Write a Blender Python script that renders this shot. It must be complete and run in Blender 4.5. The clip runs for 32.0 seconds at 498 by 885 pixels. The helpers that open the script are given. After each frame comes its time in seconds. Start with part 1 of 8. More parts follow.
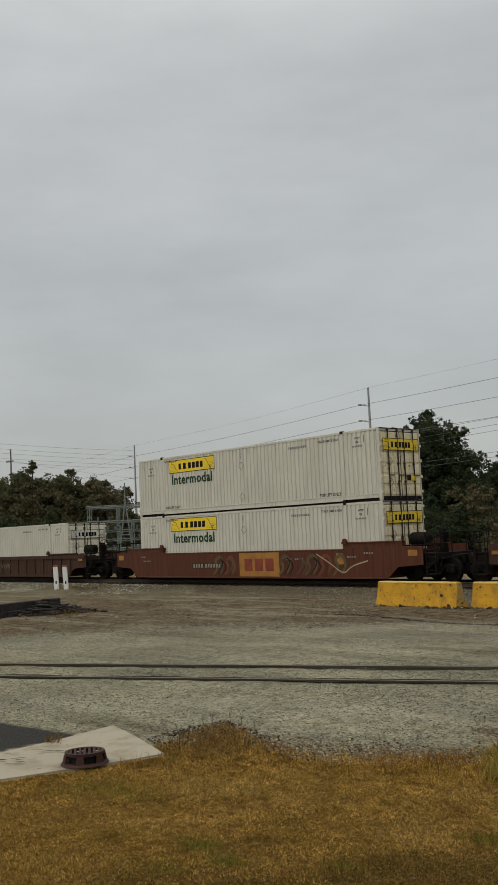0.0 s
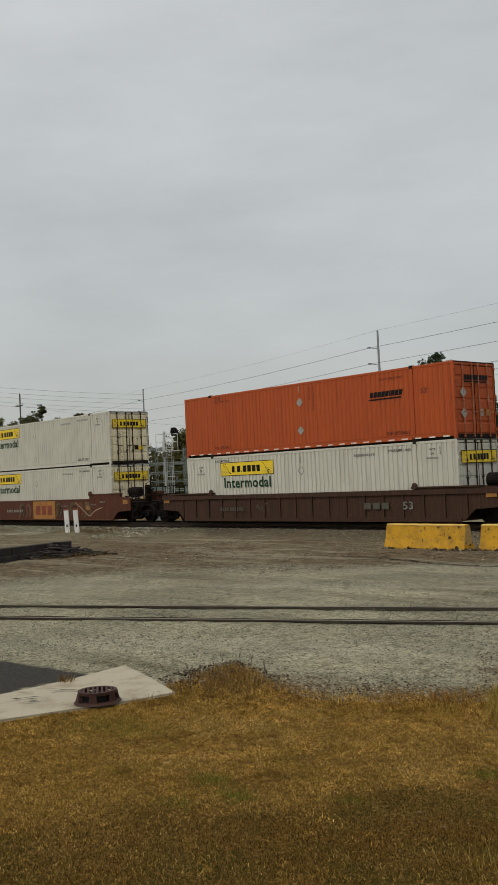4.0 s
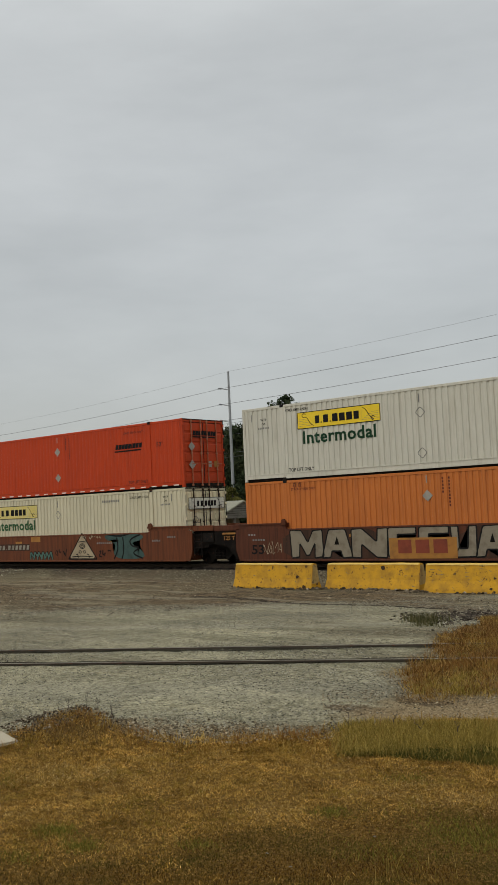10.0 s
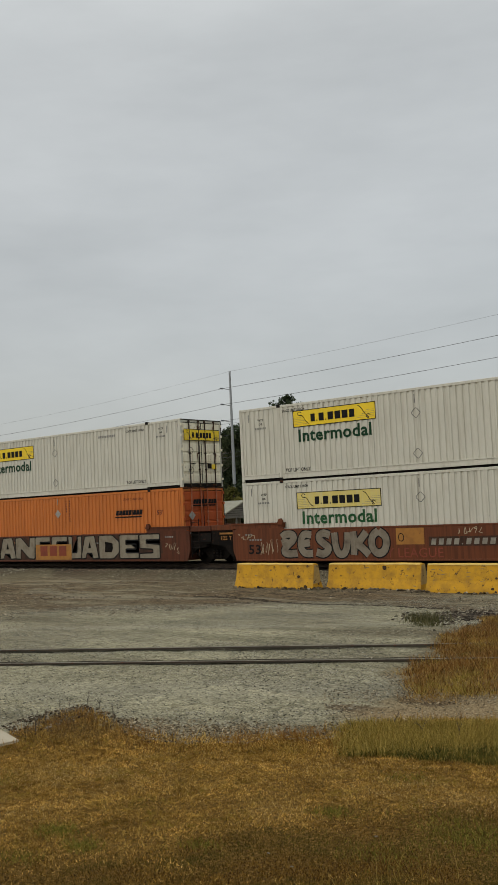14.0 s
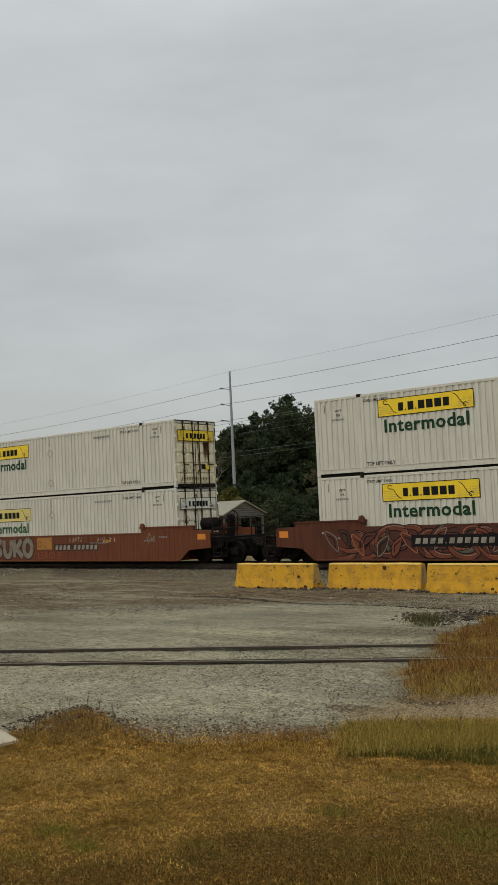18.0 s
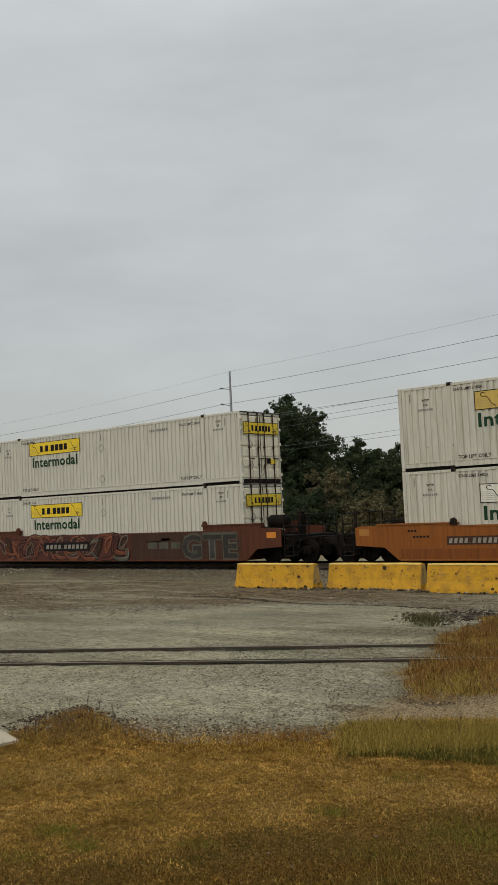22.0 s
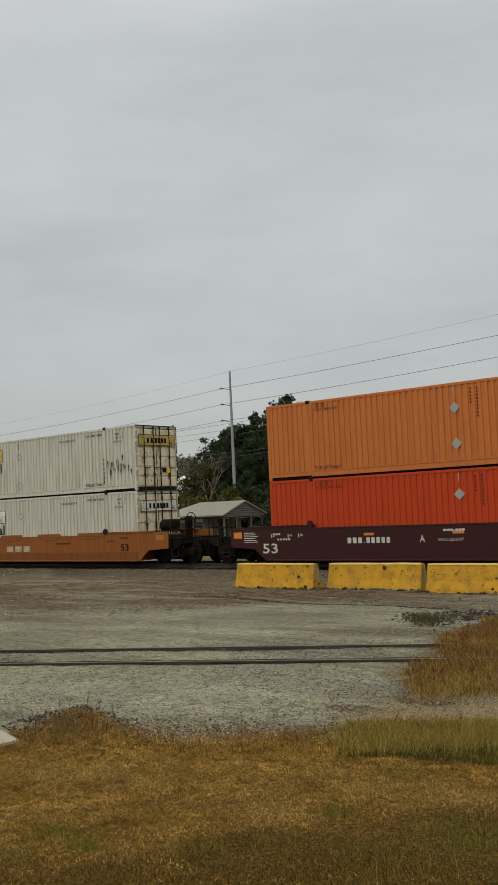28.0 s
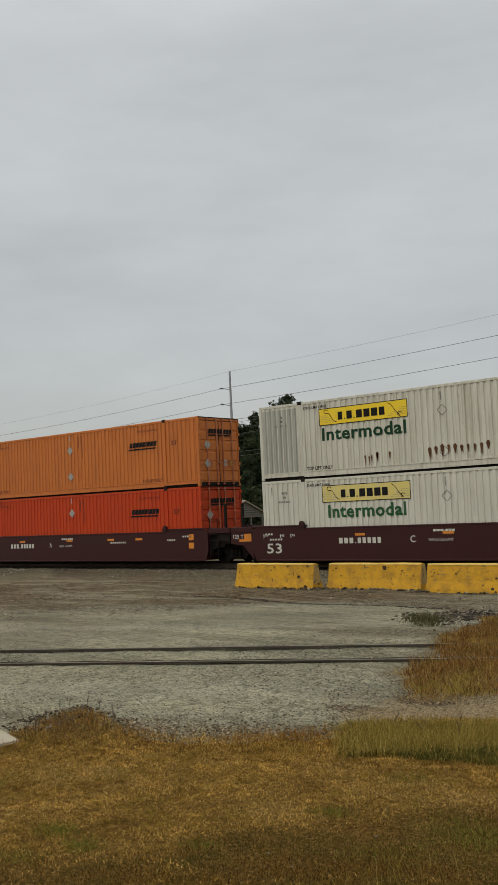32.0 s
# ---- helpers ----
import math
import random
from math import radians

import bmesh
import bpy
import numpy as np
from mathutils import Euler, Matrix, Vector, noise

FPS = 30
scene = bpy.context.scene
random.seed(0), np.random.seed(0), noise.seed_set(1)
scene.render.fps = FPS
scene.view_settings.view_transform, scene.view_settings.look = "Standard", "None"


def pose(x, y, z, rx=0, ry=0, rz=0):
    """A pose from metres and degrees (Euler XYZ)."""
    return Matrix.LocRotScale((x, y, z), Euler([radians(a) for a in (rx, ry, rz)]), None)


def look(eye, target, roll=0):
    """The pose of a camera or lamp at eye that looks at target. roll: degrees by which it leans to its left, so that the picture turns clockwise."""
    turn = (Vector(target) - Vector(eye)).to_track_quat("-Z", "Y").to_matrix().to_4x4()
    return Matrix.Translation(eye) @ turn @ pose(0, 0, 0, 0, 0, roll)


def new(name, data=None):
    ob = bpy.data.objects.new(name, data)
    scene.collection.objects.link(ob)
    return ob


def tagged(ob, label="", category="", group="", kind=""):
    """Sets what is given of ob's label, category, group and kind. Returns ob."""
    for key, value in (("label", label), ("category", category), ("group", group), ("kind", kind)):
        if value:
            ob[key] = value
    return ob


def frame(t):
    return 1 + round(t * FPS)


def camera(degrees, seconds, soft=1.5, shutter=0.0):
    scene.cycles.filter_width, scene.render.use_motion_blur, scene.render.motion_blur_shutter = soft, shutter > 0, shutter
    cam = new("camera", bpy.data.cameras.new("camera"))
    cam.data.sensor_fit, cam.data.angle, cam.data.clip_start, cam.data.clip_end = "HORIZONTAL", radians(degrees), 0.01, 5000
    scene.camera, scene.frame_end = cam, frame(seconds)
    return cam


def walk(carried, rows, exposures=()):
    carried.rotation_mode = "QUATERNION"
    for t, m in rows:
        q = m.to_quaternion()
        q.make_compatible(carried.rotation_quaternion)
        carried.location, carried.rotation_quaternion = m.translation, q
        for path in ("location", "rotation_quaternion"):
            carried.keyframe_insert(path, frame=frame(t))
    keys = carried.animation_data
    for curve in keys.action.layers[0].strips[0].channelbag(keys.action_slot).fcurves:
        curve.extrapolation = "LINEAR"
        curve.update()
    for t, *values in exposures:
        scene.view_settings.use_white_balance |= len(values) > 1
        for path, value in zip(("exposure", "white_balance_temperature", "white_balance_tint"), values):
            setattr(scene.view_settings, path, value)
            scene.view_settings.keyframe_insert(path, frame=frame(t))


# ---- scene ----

# ================= camera =================
EYE = (0.0, 0.0, 2.1)
# seconds, pitch, roll, yaw: a phone held by a person standing still
TURNS = [
    (0.0, 5.39, 2.50, 48.06), (0.5, 4.88, 2.58, 48.10), (1.0, 4.77, 2.60, 48.05), (1.5, 2.75, 2.60, 47.80),
    (2.0, 1.82, 2.66, 47.82), (2.5, 1.36, 2.68, 48.02), (3.0, 1.30, 2.68, 48.02), (3.5, 1.50, 2.66, 48.10),
    (4.5, 3.00, 2.66, 49.60), (5.3, 4.30, 2.66, 51.10), (5.5, 4.44, 2.66, 50.72), (5.6, 4.40, 2.64, 49.15), (5.7, 4.30, 2.62, 47.15), (5.8, 4.18, 2.60, 44.70),
    (5.9, 4.05, 2.56, 42.40), (6.0, 3.91, 2.54, 40.66), (6.1, 3.90, 2.58, 39.90), (6.2, 3.91, 2.62, 39.55), (6.5, 3.95, 2.67, 39.41),
    (7.0, 4.02, 2.66, 39.66), (7.5, 4.04, 2.66, 39.91), (8.0, 4.03, 2.64, 39.96), (9.0, 4.02, 2.58, 39.955),
    (9.5, 4.02, 2.575, 39.94), (10.0, 4.02, 2.60, 39.76), (11.0, 4.02, 2.57, 39.81), (12.0, 4.016, 2.57, 39.84), (14.0, 4.016, 2.573, 39.846), (32.0, 4.016, 2.573, 39.846)]
cam = camera(28.8, 32.0, soft=0.6)
walk(cam, [(t, pose(*EYE, 90 + p, r, y)) for t, p, r, y in TURNS], [(0.0, -0.12), (0.6, -0.08), (1.2, -0.02), (2.2, 0.0), (32.0, 0.0)])

# ================= overcast sky and sun =================
SUN_EL, SUN_AZ = radians(48), radians(193)
world = bpy.data.worlds.new("overcast_sky")
scene.world = world
world.use_nodes = True
wn, wl = world.node_tree.nodes, world.node_tree.links
wn.clear()
w_out, w_bg = wn.new("ShaderNodeOutputWorld"), wn.new("ShaderNodeBackground")
sky = wn.new("ShaderNodeTexSky")
sky.sky_type, sky.sun_disc = "NISHITA", False
sky.sun_elevation, sky.sun_rotation, sky.air_density, sky.dust_density = SUN_EL, SUN_AZ, 1.0, 4.0
coord = wn.new("ShaderNodeTexCoord")
sep = wn.new("ShaderNodeSeparateXYZ")
wl.new(coord.outputs["Generated"], sep.inputs[0])
# cloud layer: flattened towards the horizon, brighter overhead
flat = wn.new("ShaderNodeMapping")
flat.inputs["Scale"].default_value = (1.0, 1.0, 3.2)
wl.new(coord.outputs["Generated"], flat.inputs[0])
cl1, cl2 = wn.new("ShaderNodeTexNoise"), wn.new("ShaderNodeTexNoise")
for n, sc, de, ro in ((cl1, 2.6, 5.0, 0.52), (cl2, 9.0, 4.0, 0.55)):
    n.inputs["Scale"].default_value, n.inputs["Detail"].default_value, n.inputs["Roughness"].default_value = sc, de, ro
    wl.new(flat.outputs[0], n.inputs["Vector"])
cmix = wn.new("ShaderNodeMix")
cmix.data_type = "FLOAT"
cmix.inputs[0].default_value = 0.25
wl.new(cl1.outputs["Fac"], cmix.inputs[2])
wl.new(cl2.outputs["Fac"], cmix.inputs[3])
cramp = wn.new("ShaderNodeValToRGB")
ce = cramp.color_ramp.elements
ce[0].position, ce[0].color = 0.34, (0.815, 0.82, 0.80, 1)
ce[1].position, ce[1].color = 0.66, (1.0, 1.005, 0.985, 1)
wl.new(cmix.outputs[0], cramp.inputs[0])
height = wn.new("ShaderNodeValToRGB")
he = height.color_ramp.elements
he[0].position, he[0].color = 0.0, (0.495, 0.505, 0.495, 1)
he[1].position, he[1].color = 1.0, (1.40, 1.40, 1.35, 1)
for pos, v in ((0.13, 0.505), (0.28, 0.515), (0.46, 0.59), (0.66, 0.95)):
    e = he.new(pos)
    e.color = (v * 0.985, v, v * 0.985, 1)
wl.new(sep.outputs["Z"], height.inputs[0])
clouds = wn.new("ShaderNodeMix")
clouds.data_type, clouds.blend_type = "RGBA", "MULTIPLY"
clouds.inputs[0].default_value = 1.0
wl.new(cramp.outputs[0], clouds.inputs[6])
wl.new(height.outputs[0], clouds.inputs[7])
thin = wn.new("ShaderNodeMix")
thin.data_type = "RGBA"
thin.inputs[0].default_value = 0.03
wl.new(clouds.outputs[2], thin.inputs[6])
wl.new(sky.outputs[0], thin.inputs[7])
wl.new(thin.outputs[2], w_bg.inputs[0])
w_bg.inputs[1].default_value = 1.0
wl.new(w_bg.outputs[0], w_out.inputs[0])

sun = new("sun", bpy.data.lights.new("sun", "SUN"))
sun.data.energy, sun.data.angle, sun.data.color = 0.64, radians(25), (1.0, 0.955, 0.87)
sun.matrix_world = look((0, 0, 60), (0 - 60 * math.cos(SUN_EL) * math.sin(SUN_AZ), 0 - 60 * math.cos(SUN_EL) * math.cos(SUN_AZ), 60 - 60 * math.sin(SUN_EL)))

# ================= materials =================
def tree_of(name):
    m = bpy.data.materials.new(name)
    m.use_nodes = True
    nt = m.node_tree
    return m, nt.nodes, nt.links, nt.nodes["Principled BSDF"]


def ramp(nodes, stops):
    r = nodes.new("ShaderNodeValToRGB")
    e = r.color_ramp.elements
    e[0].position, e[0].color = stops[0][0], (*stops[0][1], 1)
    e[1].position, e[1].color = stops[-1][0], (*stops[-1][1], 1)
    for p, c in stops[1:-1]:
        x = e.new(p)
        x.color = (*c, 1)
    return r


def noise_tex(nodes, links, vec, scale, detail=4.0, rough=0.55):
    n = nodes.new("ShaderNodeTexNoise")
    n.inputs["Scale"].default_value, n.inputs["Detail"].default_value, n.inputs["Roughness"].default_value = scale, detail, rough
    if vec is not None:
        links.new(vec, n.inputs["Vector"])
    return n


def mix_rgb(nodes, links, fac, a, b, blend="MIX"):
    m = nodes.new("ShaderNodeMix")
    m.data_type, m.blend_type = "RGBA", blend
    for sock, v in ((m.inputs[0], fac), (m.inputs[6], a), (m.inputs[7], b)):
        if isinstance(v, (int, float)):
            sock.default_value = v
        elif isinstance(v, tuple):
            sock.default_value = (*v, 1)
        else:
            links.new(v, sock)
    return m.outputs[2]


def shifted(nodes, links, stretch=(1, 1, 1)):
    """Object coordinates, moved by a random amount from object to object."""
    co, info, mp, mul = nodes.new("ShaderNodeTexCoord"), nodes.new("ShaderNodeObjectInfo"), nodes.new("ShaderNodeMapping"), nodes.new("ShaderNodeMath")
    mul.operation, mul.inputs[1].default_value = "MULTIPLY", 57.0
    links.new(info.outputs["Random"], mul.inputs[0])
    links.new(mul.outputs[0], mp.inputs["Location"])
    links.new(co.outputs["Object"], mp.inputs["Vector"])
    mp.inputs["Scale"].default_value = stretch
    return mp.outputs[0]


def paint(name, base, dirt, rust=(0.10, 0.035, 0.015), dirty=0.45, rusty=0.62, rough=0.5, streak=True, bump=0.15, metal=0.0, fine=60.0, gloss=0.22):
    """Painted steel: faded patches, vertical dirt runs, rust specks."""
    m, n, l, b = tree_of(name)
    v = shifted(n, l)
    big = noise_tex(n, l, v, 0.7, 3.0)
    c = mix_rgb(n, l, big.outputs["Fac"], tuple(x * 0.86 for x in base), tuple(min(1, x * 1.10) for x in base))
    if streak:
        vs = shifted(n, l, (5.5, 5.5, 0.28))
        runs = noise_tex(n, l, vs, 1.6, 6.0, 0.62)
        rr = ramp(n, [(dirty, (0, 0, 0)), (dirty + 0.32, (1, 1, 1))])
        l.new(runs.outputs["Fac"], rr.inputs[0])
        c = mix_rgb(n, l, rr.outputs[0], c, dirt)
    else:
        sp = noise_tex(n, l, v, 3.0, 6.0, 0.6)
        rr = ramp(n, [(dirty, (0, 0, 0)), (dirty + 0.3, (1, 1, 1))])
        l.new(sp.outputs["Fac"], rr.inputs[0])
        c = mix_rgb(n, l, rr.outputs[0], c, dirt)
    specks = noise_tex(n, l, v, 7.0, 8.0, 0.68)
    rs = ramp(n, [(rusty, (0, 0, 0)), (rusty + 0.06, (1, 1, 1))])
    l.new(specks.outputs["Fac"], rs.inputs[0])
    c = mix_rgb(n, l, rs.outputs[0], c, rust)
    l.new(c, b.inputs["Base Color"])
    b.inputs["Roughness"].default_value, b.inputs["Metallic"].default_value = rough, metal
    b.inputs["Specular IOR Level"].default_value = gloss
    bp = n.new("ShaderNodeBump")
    bp.inputs["Strength"].default_value, bp.inputs["Distance"].default_value = bump, 0.01
    fn = noise_tex(n, l, v, fine, 3.0)
    l.new(fn.outputs["Fac"], bp.inputs["Height"])
    l.new(bp.outputs[0], b.inputs["Normal"])
    return m


def islands(name, stops, rough=0.8, patch=None, patch_scale=0.5, spread=0.75, thin=0.0, patch_lo=0.42, patch_hi=0.62, more=()):
    """For leaves, blades and stones: one tint for each loose piece, with wide patches of a second tint."""
    m, n, l, b = tree_of(name)
    g = n.new("ShaderNodeNewGeometry")
    r = ramp(n, stops)
    l.new(g.outputs["Random Per Island"], r.inputs[0])
    c = r.outputs[0]
    if patch:
        t = noise_tex(n, l, g.outputs["Position"], patch_scale, 4.0)
        pr = ramp(n, [(patch_lo, (0, 0, 0)), (patch_hi, (1, 1, 1))])
        l.new(t.outputs["Fac"], pr.inputs[0])
        c = mix_rgb(n, l, pr.outputs[0], c, mix_rgb(n, l, spread, c, patch))
    for tint, sc, lo, hi, amount in more:
        t = noise_tex(n, l, g.outputs["Position"], sc, 5.0, 0.6)
        pr = ramp(n, [(lo, (0, 0, 0)), (hi, (amount, amount, amount))])
        l.new(t.outputs["Fac"], pr.inputs[0])
        c = mix_rgb(n, l, pr.outputs[0], c, mix_rgb(n, l, 1.0, c, tint, "MULTIPLY"))
    l.new(c, b.inputs["Base Color"])
    b.inputs["Roughness"].default_value = rough
    b.inputs["Specular IOR Level"].default_value = 0.05
    if thin:
        b.inputs["Subsurface Weight"].default_value = 0.0
        tr = n.new("ShaderNodeBsdfTranslucent")
        l.new(c, tr.inputs[0])
        ms = n.new("ShaderNodeMixShader")
        ms.inputs[0].default_value = thin
        l.new(b.outputs[0], ms.inputs[1])
        l.new(tr.outputs[0], ms.inputs[2])
        l.new(ms.outputs[0], n["Material Output"].inputs[0])
    return m


M = {}
M["white"] = paint("white_container_paint", (0.55, 0.538, 0.458), (0.37, 0.345, 0.265), dirty=0.50, rusty=0.71)
M["white_old"] = paint("weathered_white_paint", (0.545, 0.532, 0.45), (0.34, 0.315, 0.24), dirty=0.44, rusty=0.66)
M["cream"] = paint("cream_container_paint", (0.56, 0.52, 0.375), (0.42, 0.375, 0.26), dirty=0.50, rusty=0.70)
# door paints set lighter than the sides, to offset the weaker light there
M["door_white"] = paint("lightened_rust_streaked_door_paint", (0.78, 0.735, 0.575), (0.40, 0.29, 0.15), dirty=0.50, rusty=0.62)
M["door_cream"] = paint("lightened_yellowed_door_paint", (0.76, 0.69, 0.47), (0.36, 0.24, 0.11), dirty=0.49, rusty=0.60)
M["orange"] = paint("faded_orange_paint", (0.50, 0.155, 0.034), (0.34, 0.105, 0.03), dirty=0.48, rusty=0.70)
M["red"] = paint("bright_red_orange_paint", (0.45, 0.046, 0.008), (0.31, 0.036, 0.010), dirty=0.50, rusty=0.72)
M["rust_orange"] = paint("rusty_orange_paint", (0.41, 0.078, 0.017), (0.27, 0.055, 0.016), dirty=0.48, rusty=0.70)
M["yellow"] = paint("yellow_sign_vinyl", (0.78, 0.56, 0.03), (0.55, 0.40, 0.06), dirty=0.56, rusty=0.74, rough=0.45)
M["yellow_faded"] = paint("faded_yellow_vinyl", (0.62, 0.51, 0.15), (0.56, 0.50, 0.28), dirty=0.46, rusty=0.74, rough=0.5)
M["yellow_tan"] = paint("tan_yellow_vinyl", (0.55, 0.39, 0.09), (0.42, 0.30, 0.10), dirty=0.45, rusty=0.72, rough=0.5)
M["pale_sign"] = paint("bleached_sign_vinyl", (0.70, 0.69, 0.60), (0.58, 0.56, 0.44), dirty=0.46, rusty=0.74)
M["black"] = paint("black_lettering", (0.010, 0.010, 0.010), (0.030, 0.029, 0.026), dirty=0.55, rusty=0.80, rough=0.6, gloss=0.1)
M["green"] = paint("dark_green_lettering", (0.004, 0.036, 0.013), (0.010, 0.046, 0.020), dirty=0.55, rusty=0.80)
M["green_faded"] = paint("faded_green_lettering", (0.014, 0.075, 0.024), (0.05, 0.12, 0.05), dirty=0.50, rusty=0.80)
M["letter_white"] = paint("white_lettering", (0.54, 0.53, 0.47), (0.36, 0.34, 0.28), dirty=0.52, rusty=0.74)
M["letter_grey"] = paint("silver_grey_spray_paint", (0.23, 0.20, 0.145), (0.12, 0.09, 0.06), dirty=0.48, rusty=0.72, streak=False)
M["teal"] = paint("teal_spray_paint", (0.045, 0.085, 0.075), (0.025, 0.038, 0.034), dirty=0.48, rusty=0.70, streak=False)
M["teal_light"] = paint("mint_spray_paint", (0.075, 0.150, 0.12), (0.04, 0.07, 0.06), dirty=0.5, rusty=0.72, streak=False)
M["sand"] = paint("sand_spray_paint", (0.38, 0.31, 0.20), (0.20, 0.15, 0.10), dirty=0.48, rusty=0.70, streak=False)
M["brick_red"] = paint("dull_red_spray_paint", (0.22, 0.050, 0.026), (0.12, 0.034, 0.02), dirty=0.45, rusty=0.68, streak=False)
M["car_brown"] = paint("oxide_brown_car_paint", (0.095, 0.029, 0.013), (0.034, 0.014, 0.008), dirty=0.44, rusty=0.62, rough=0.65)
M["car_rust"] = paint("faded_rust_car_paint", (0.138, 0.041, 0.015), (0.050, 0.019, 0.009), dirty=0.45, rusty=0.60, rough=0.65)
M["car_orange"] = paint("yellow_orange_car_paint", (0.245, 0.080, 0.012), (0.14, 0.046, 0.010), dirty=0.45, rusty=0.66, rough=0.6)
M["car_dark"] = paint("grimy_dark_brown_car_paint", (0.060, 0.028, 0.016), (0.024, 0.014, 0.009), dirty=0.40, rusty=0.60, rough=0.7)
M["car_maroon"] = paint("maroon_car_paint", (0.038, 0.0092, 0.0085), (0.022, 0.009, 0.008), dirty=0.48, rusty=0.72, rough=0.45)
M["grime"] = paint("black_running_gear_grime", (0.007, 0.006, 0.005), (0.018, 0.013, 0.010), (0.038, 0.017, 0.010), dirty=0.46, rusty=0.60, rough=0.8, streak=False, gloss=0.08)
M["dark_steel"] = paint("dark_weathered_steel", (0.009, 0.008, 0.007), (0.020, 0.014, 0.010), dirty=0.46, rusty=0.58, rough=0.7, streak=False, gloss=0.12)
M["patch"] = paint("yellow_patch_paint", (0.36, 0.165, 0.036), (0.22, 0.10, 0.03), dirty=0.46, rusty=0.66, streak=False)
M["orange_tape"] = paint("orange_reflective_tape", (0.62, 0.22, 0.03), (0.42, 0.16, 0.04), dirty=0.5, rusty=0.72, streak=False)
M["tape"] = paint("white_reflective_tape", (0.75, 0.73, 0.68), (0.5, 0.46, 0.40), dirty=0.5, rusty=0.72, streak=False)
M["silver"] = paint("silver_placard_holder", (0.34, 0.33, 0.29), (0.22, 0.21, 0.18), dirty=0.5, rusty=0.72, streak=False, metal=0.2, rough=0.5)
M["rail"] = paint("rusty_rail_steel", (0.060, 0.045, 0.032), (0.030, 0.022, 0.016), dirty=0.45, rusty=0.60, rough=0.6, streak=False, metal=0.2)
M["rail_top"] = paint("dull_rail_head", (0.11, 0.095, 0.075), (0.06, 0.05, 0.04), dirty=0.5, rusty=0.70, rough=0.32, streak=False, metal=0.7)
M["tie_wood"] = paint("creosoted_tie_wood", (0.022, 0.018, 0.015), (0.045, 0.037, 0.030), dirty=0.45, rusty=0.70, rough=0.9, streak=False, bump=0.6, fine=25)
M["barrier"] = paint("worn_yellow_barrier_paint", (0.545, 0.292, 0.018), (0.29, 0.155, 0.024), (0.085, 0.050, 0.020), dirty=0.43, rusty=0.585, rough=0.75, streak=False, bump=0.5, fine=22)
M["barrier_pale"] = paint("rubbed_and_lit_barrier_edge", (0.60, 0.42, 0.12), (0.46, 0.27, 0.05), dirty=0.46, rusty=0.66, rough=0.8, streak=False, bump=0.5, fine=22)
M["scratch"] = paint("grey_scraped_concrete", (0.17, 0.145, 0.10), (0.10, 0.075, 0.045), dirty=0.46, rusty=0.66, rough=0.85, streak=False)
M["barrier_end"] = paint("chipped_barrier_end", (0.42, 0.30, 0.11), (0.24, 0.15, 0.06), (0.10, 0.07, 0.05), dirty=0.46, rusty=0.58, rough=0.85, streak=False, bump=0.6, fine=20)
M["concrete"] = paint("pale_concrete", (0.345, 0.305, 0.225), (0.20, 0.155, 0.098), (0.12, 0.08, 0.05), dirty=0.47, rusty=0.63, rough=0.85, streak=False, bump=0.4, fine=40)
M["iron"] = paint("rusty_cast_iron", (0.050, 0.020, 0.014), (0.028, 0.014, 0.010), dirty=0.45, rusty=0.62, rough=0.7, streak=False, bump=0.4)
M["post_white"] = paint("white_marker_paint", (0.72, 0.71, 0.68), (0.50, 0.47, 0.42), (0.10, 0.08, 0.06), dirty=0.55, rusty=0.70, streak=False)
M["post_cap"] = paint("rust_red_marker_cap", (0.26, 0.07, 0.035), (0.16, 0.05, 0.03), dirty=0.5, rusty=0.70, streak=False)
M["galv"] = paint("galvanised_pole_steel", (0.30, 0.32, 0.33), (0.20, 0.21, 0.21), dirty=0.50, rusty=0.76, rough=0.55, metal=0.3)
M["pole_wood"] = paint("grey_pole_wood", (0.12, 0.10, 0.085), (0.07, 0.058, 0.048), dirty=0.45, rusty=0.74, rough=0.9)
M["cable"] = paint("dark_cable", (0.11, 0.112, 0.115), (0.16, 0.16, 0.16), dirty=0.5, rusty=0.85, streak=False)
M["insulator"] = paint("grey_insulator", (0.16, 0.17, 0.18), (0.10, 0.10, 0.11), dirty=0.5, rusty=0.85, streak=False)
M["sub_steel"] = paint("pale_green_substation_steel", (0.17, 0.20, 0.18), (0.11, 0.13, 0.115), dirty=0.5, rusty=0.76, streak=False)
M["roof_tin"] = paint("dull_metal_roof", (0.25, 0.245, 0.19), (0.17, 0.16, 0.12), dirty=0.46, rusty=0.70, rough=0.7, streak=False)
M["siding"] = paint("grey_clapboard", (0.15, 0.145, 0.125), (0.09, 0.085, 0.072), dirty=0.48, rusty=0.74, rough=0.85, streak=False)
M["siding_pale"] = paint("pale_wall_board", (0.21, 0.205, 0.18), (0.13, 0.125, 0.105), dirty=0.48, rusty=0.74, rough=0.85)
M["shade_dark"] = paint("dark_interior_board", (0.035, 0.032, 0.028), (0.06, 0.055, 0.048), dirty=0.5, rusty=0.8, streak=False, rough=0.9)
M["bld"] = paint("grey_block_wall", (0.19, 0.192, 0.18), (0.135, 0.135, 0.125), dirty=0.48, rusty=0.78, rough=0.85)
M["bld_pale"] = paint("pale_silo_concrete", (0.32, 0.315, 0.29), (0.23, 0.225, 0.20), dirty=0.5, rusty=0.78, rough=0.85)
M["timber"] = paint("tarred_timber", (0.026, 0.023, 0.021), (0.055, 0.048, 0.040), dirty=0.5, rusty=0.74, rough=0.9, streak=False, bump=0.5, fine=20)
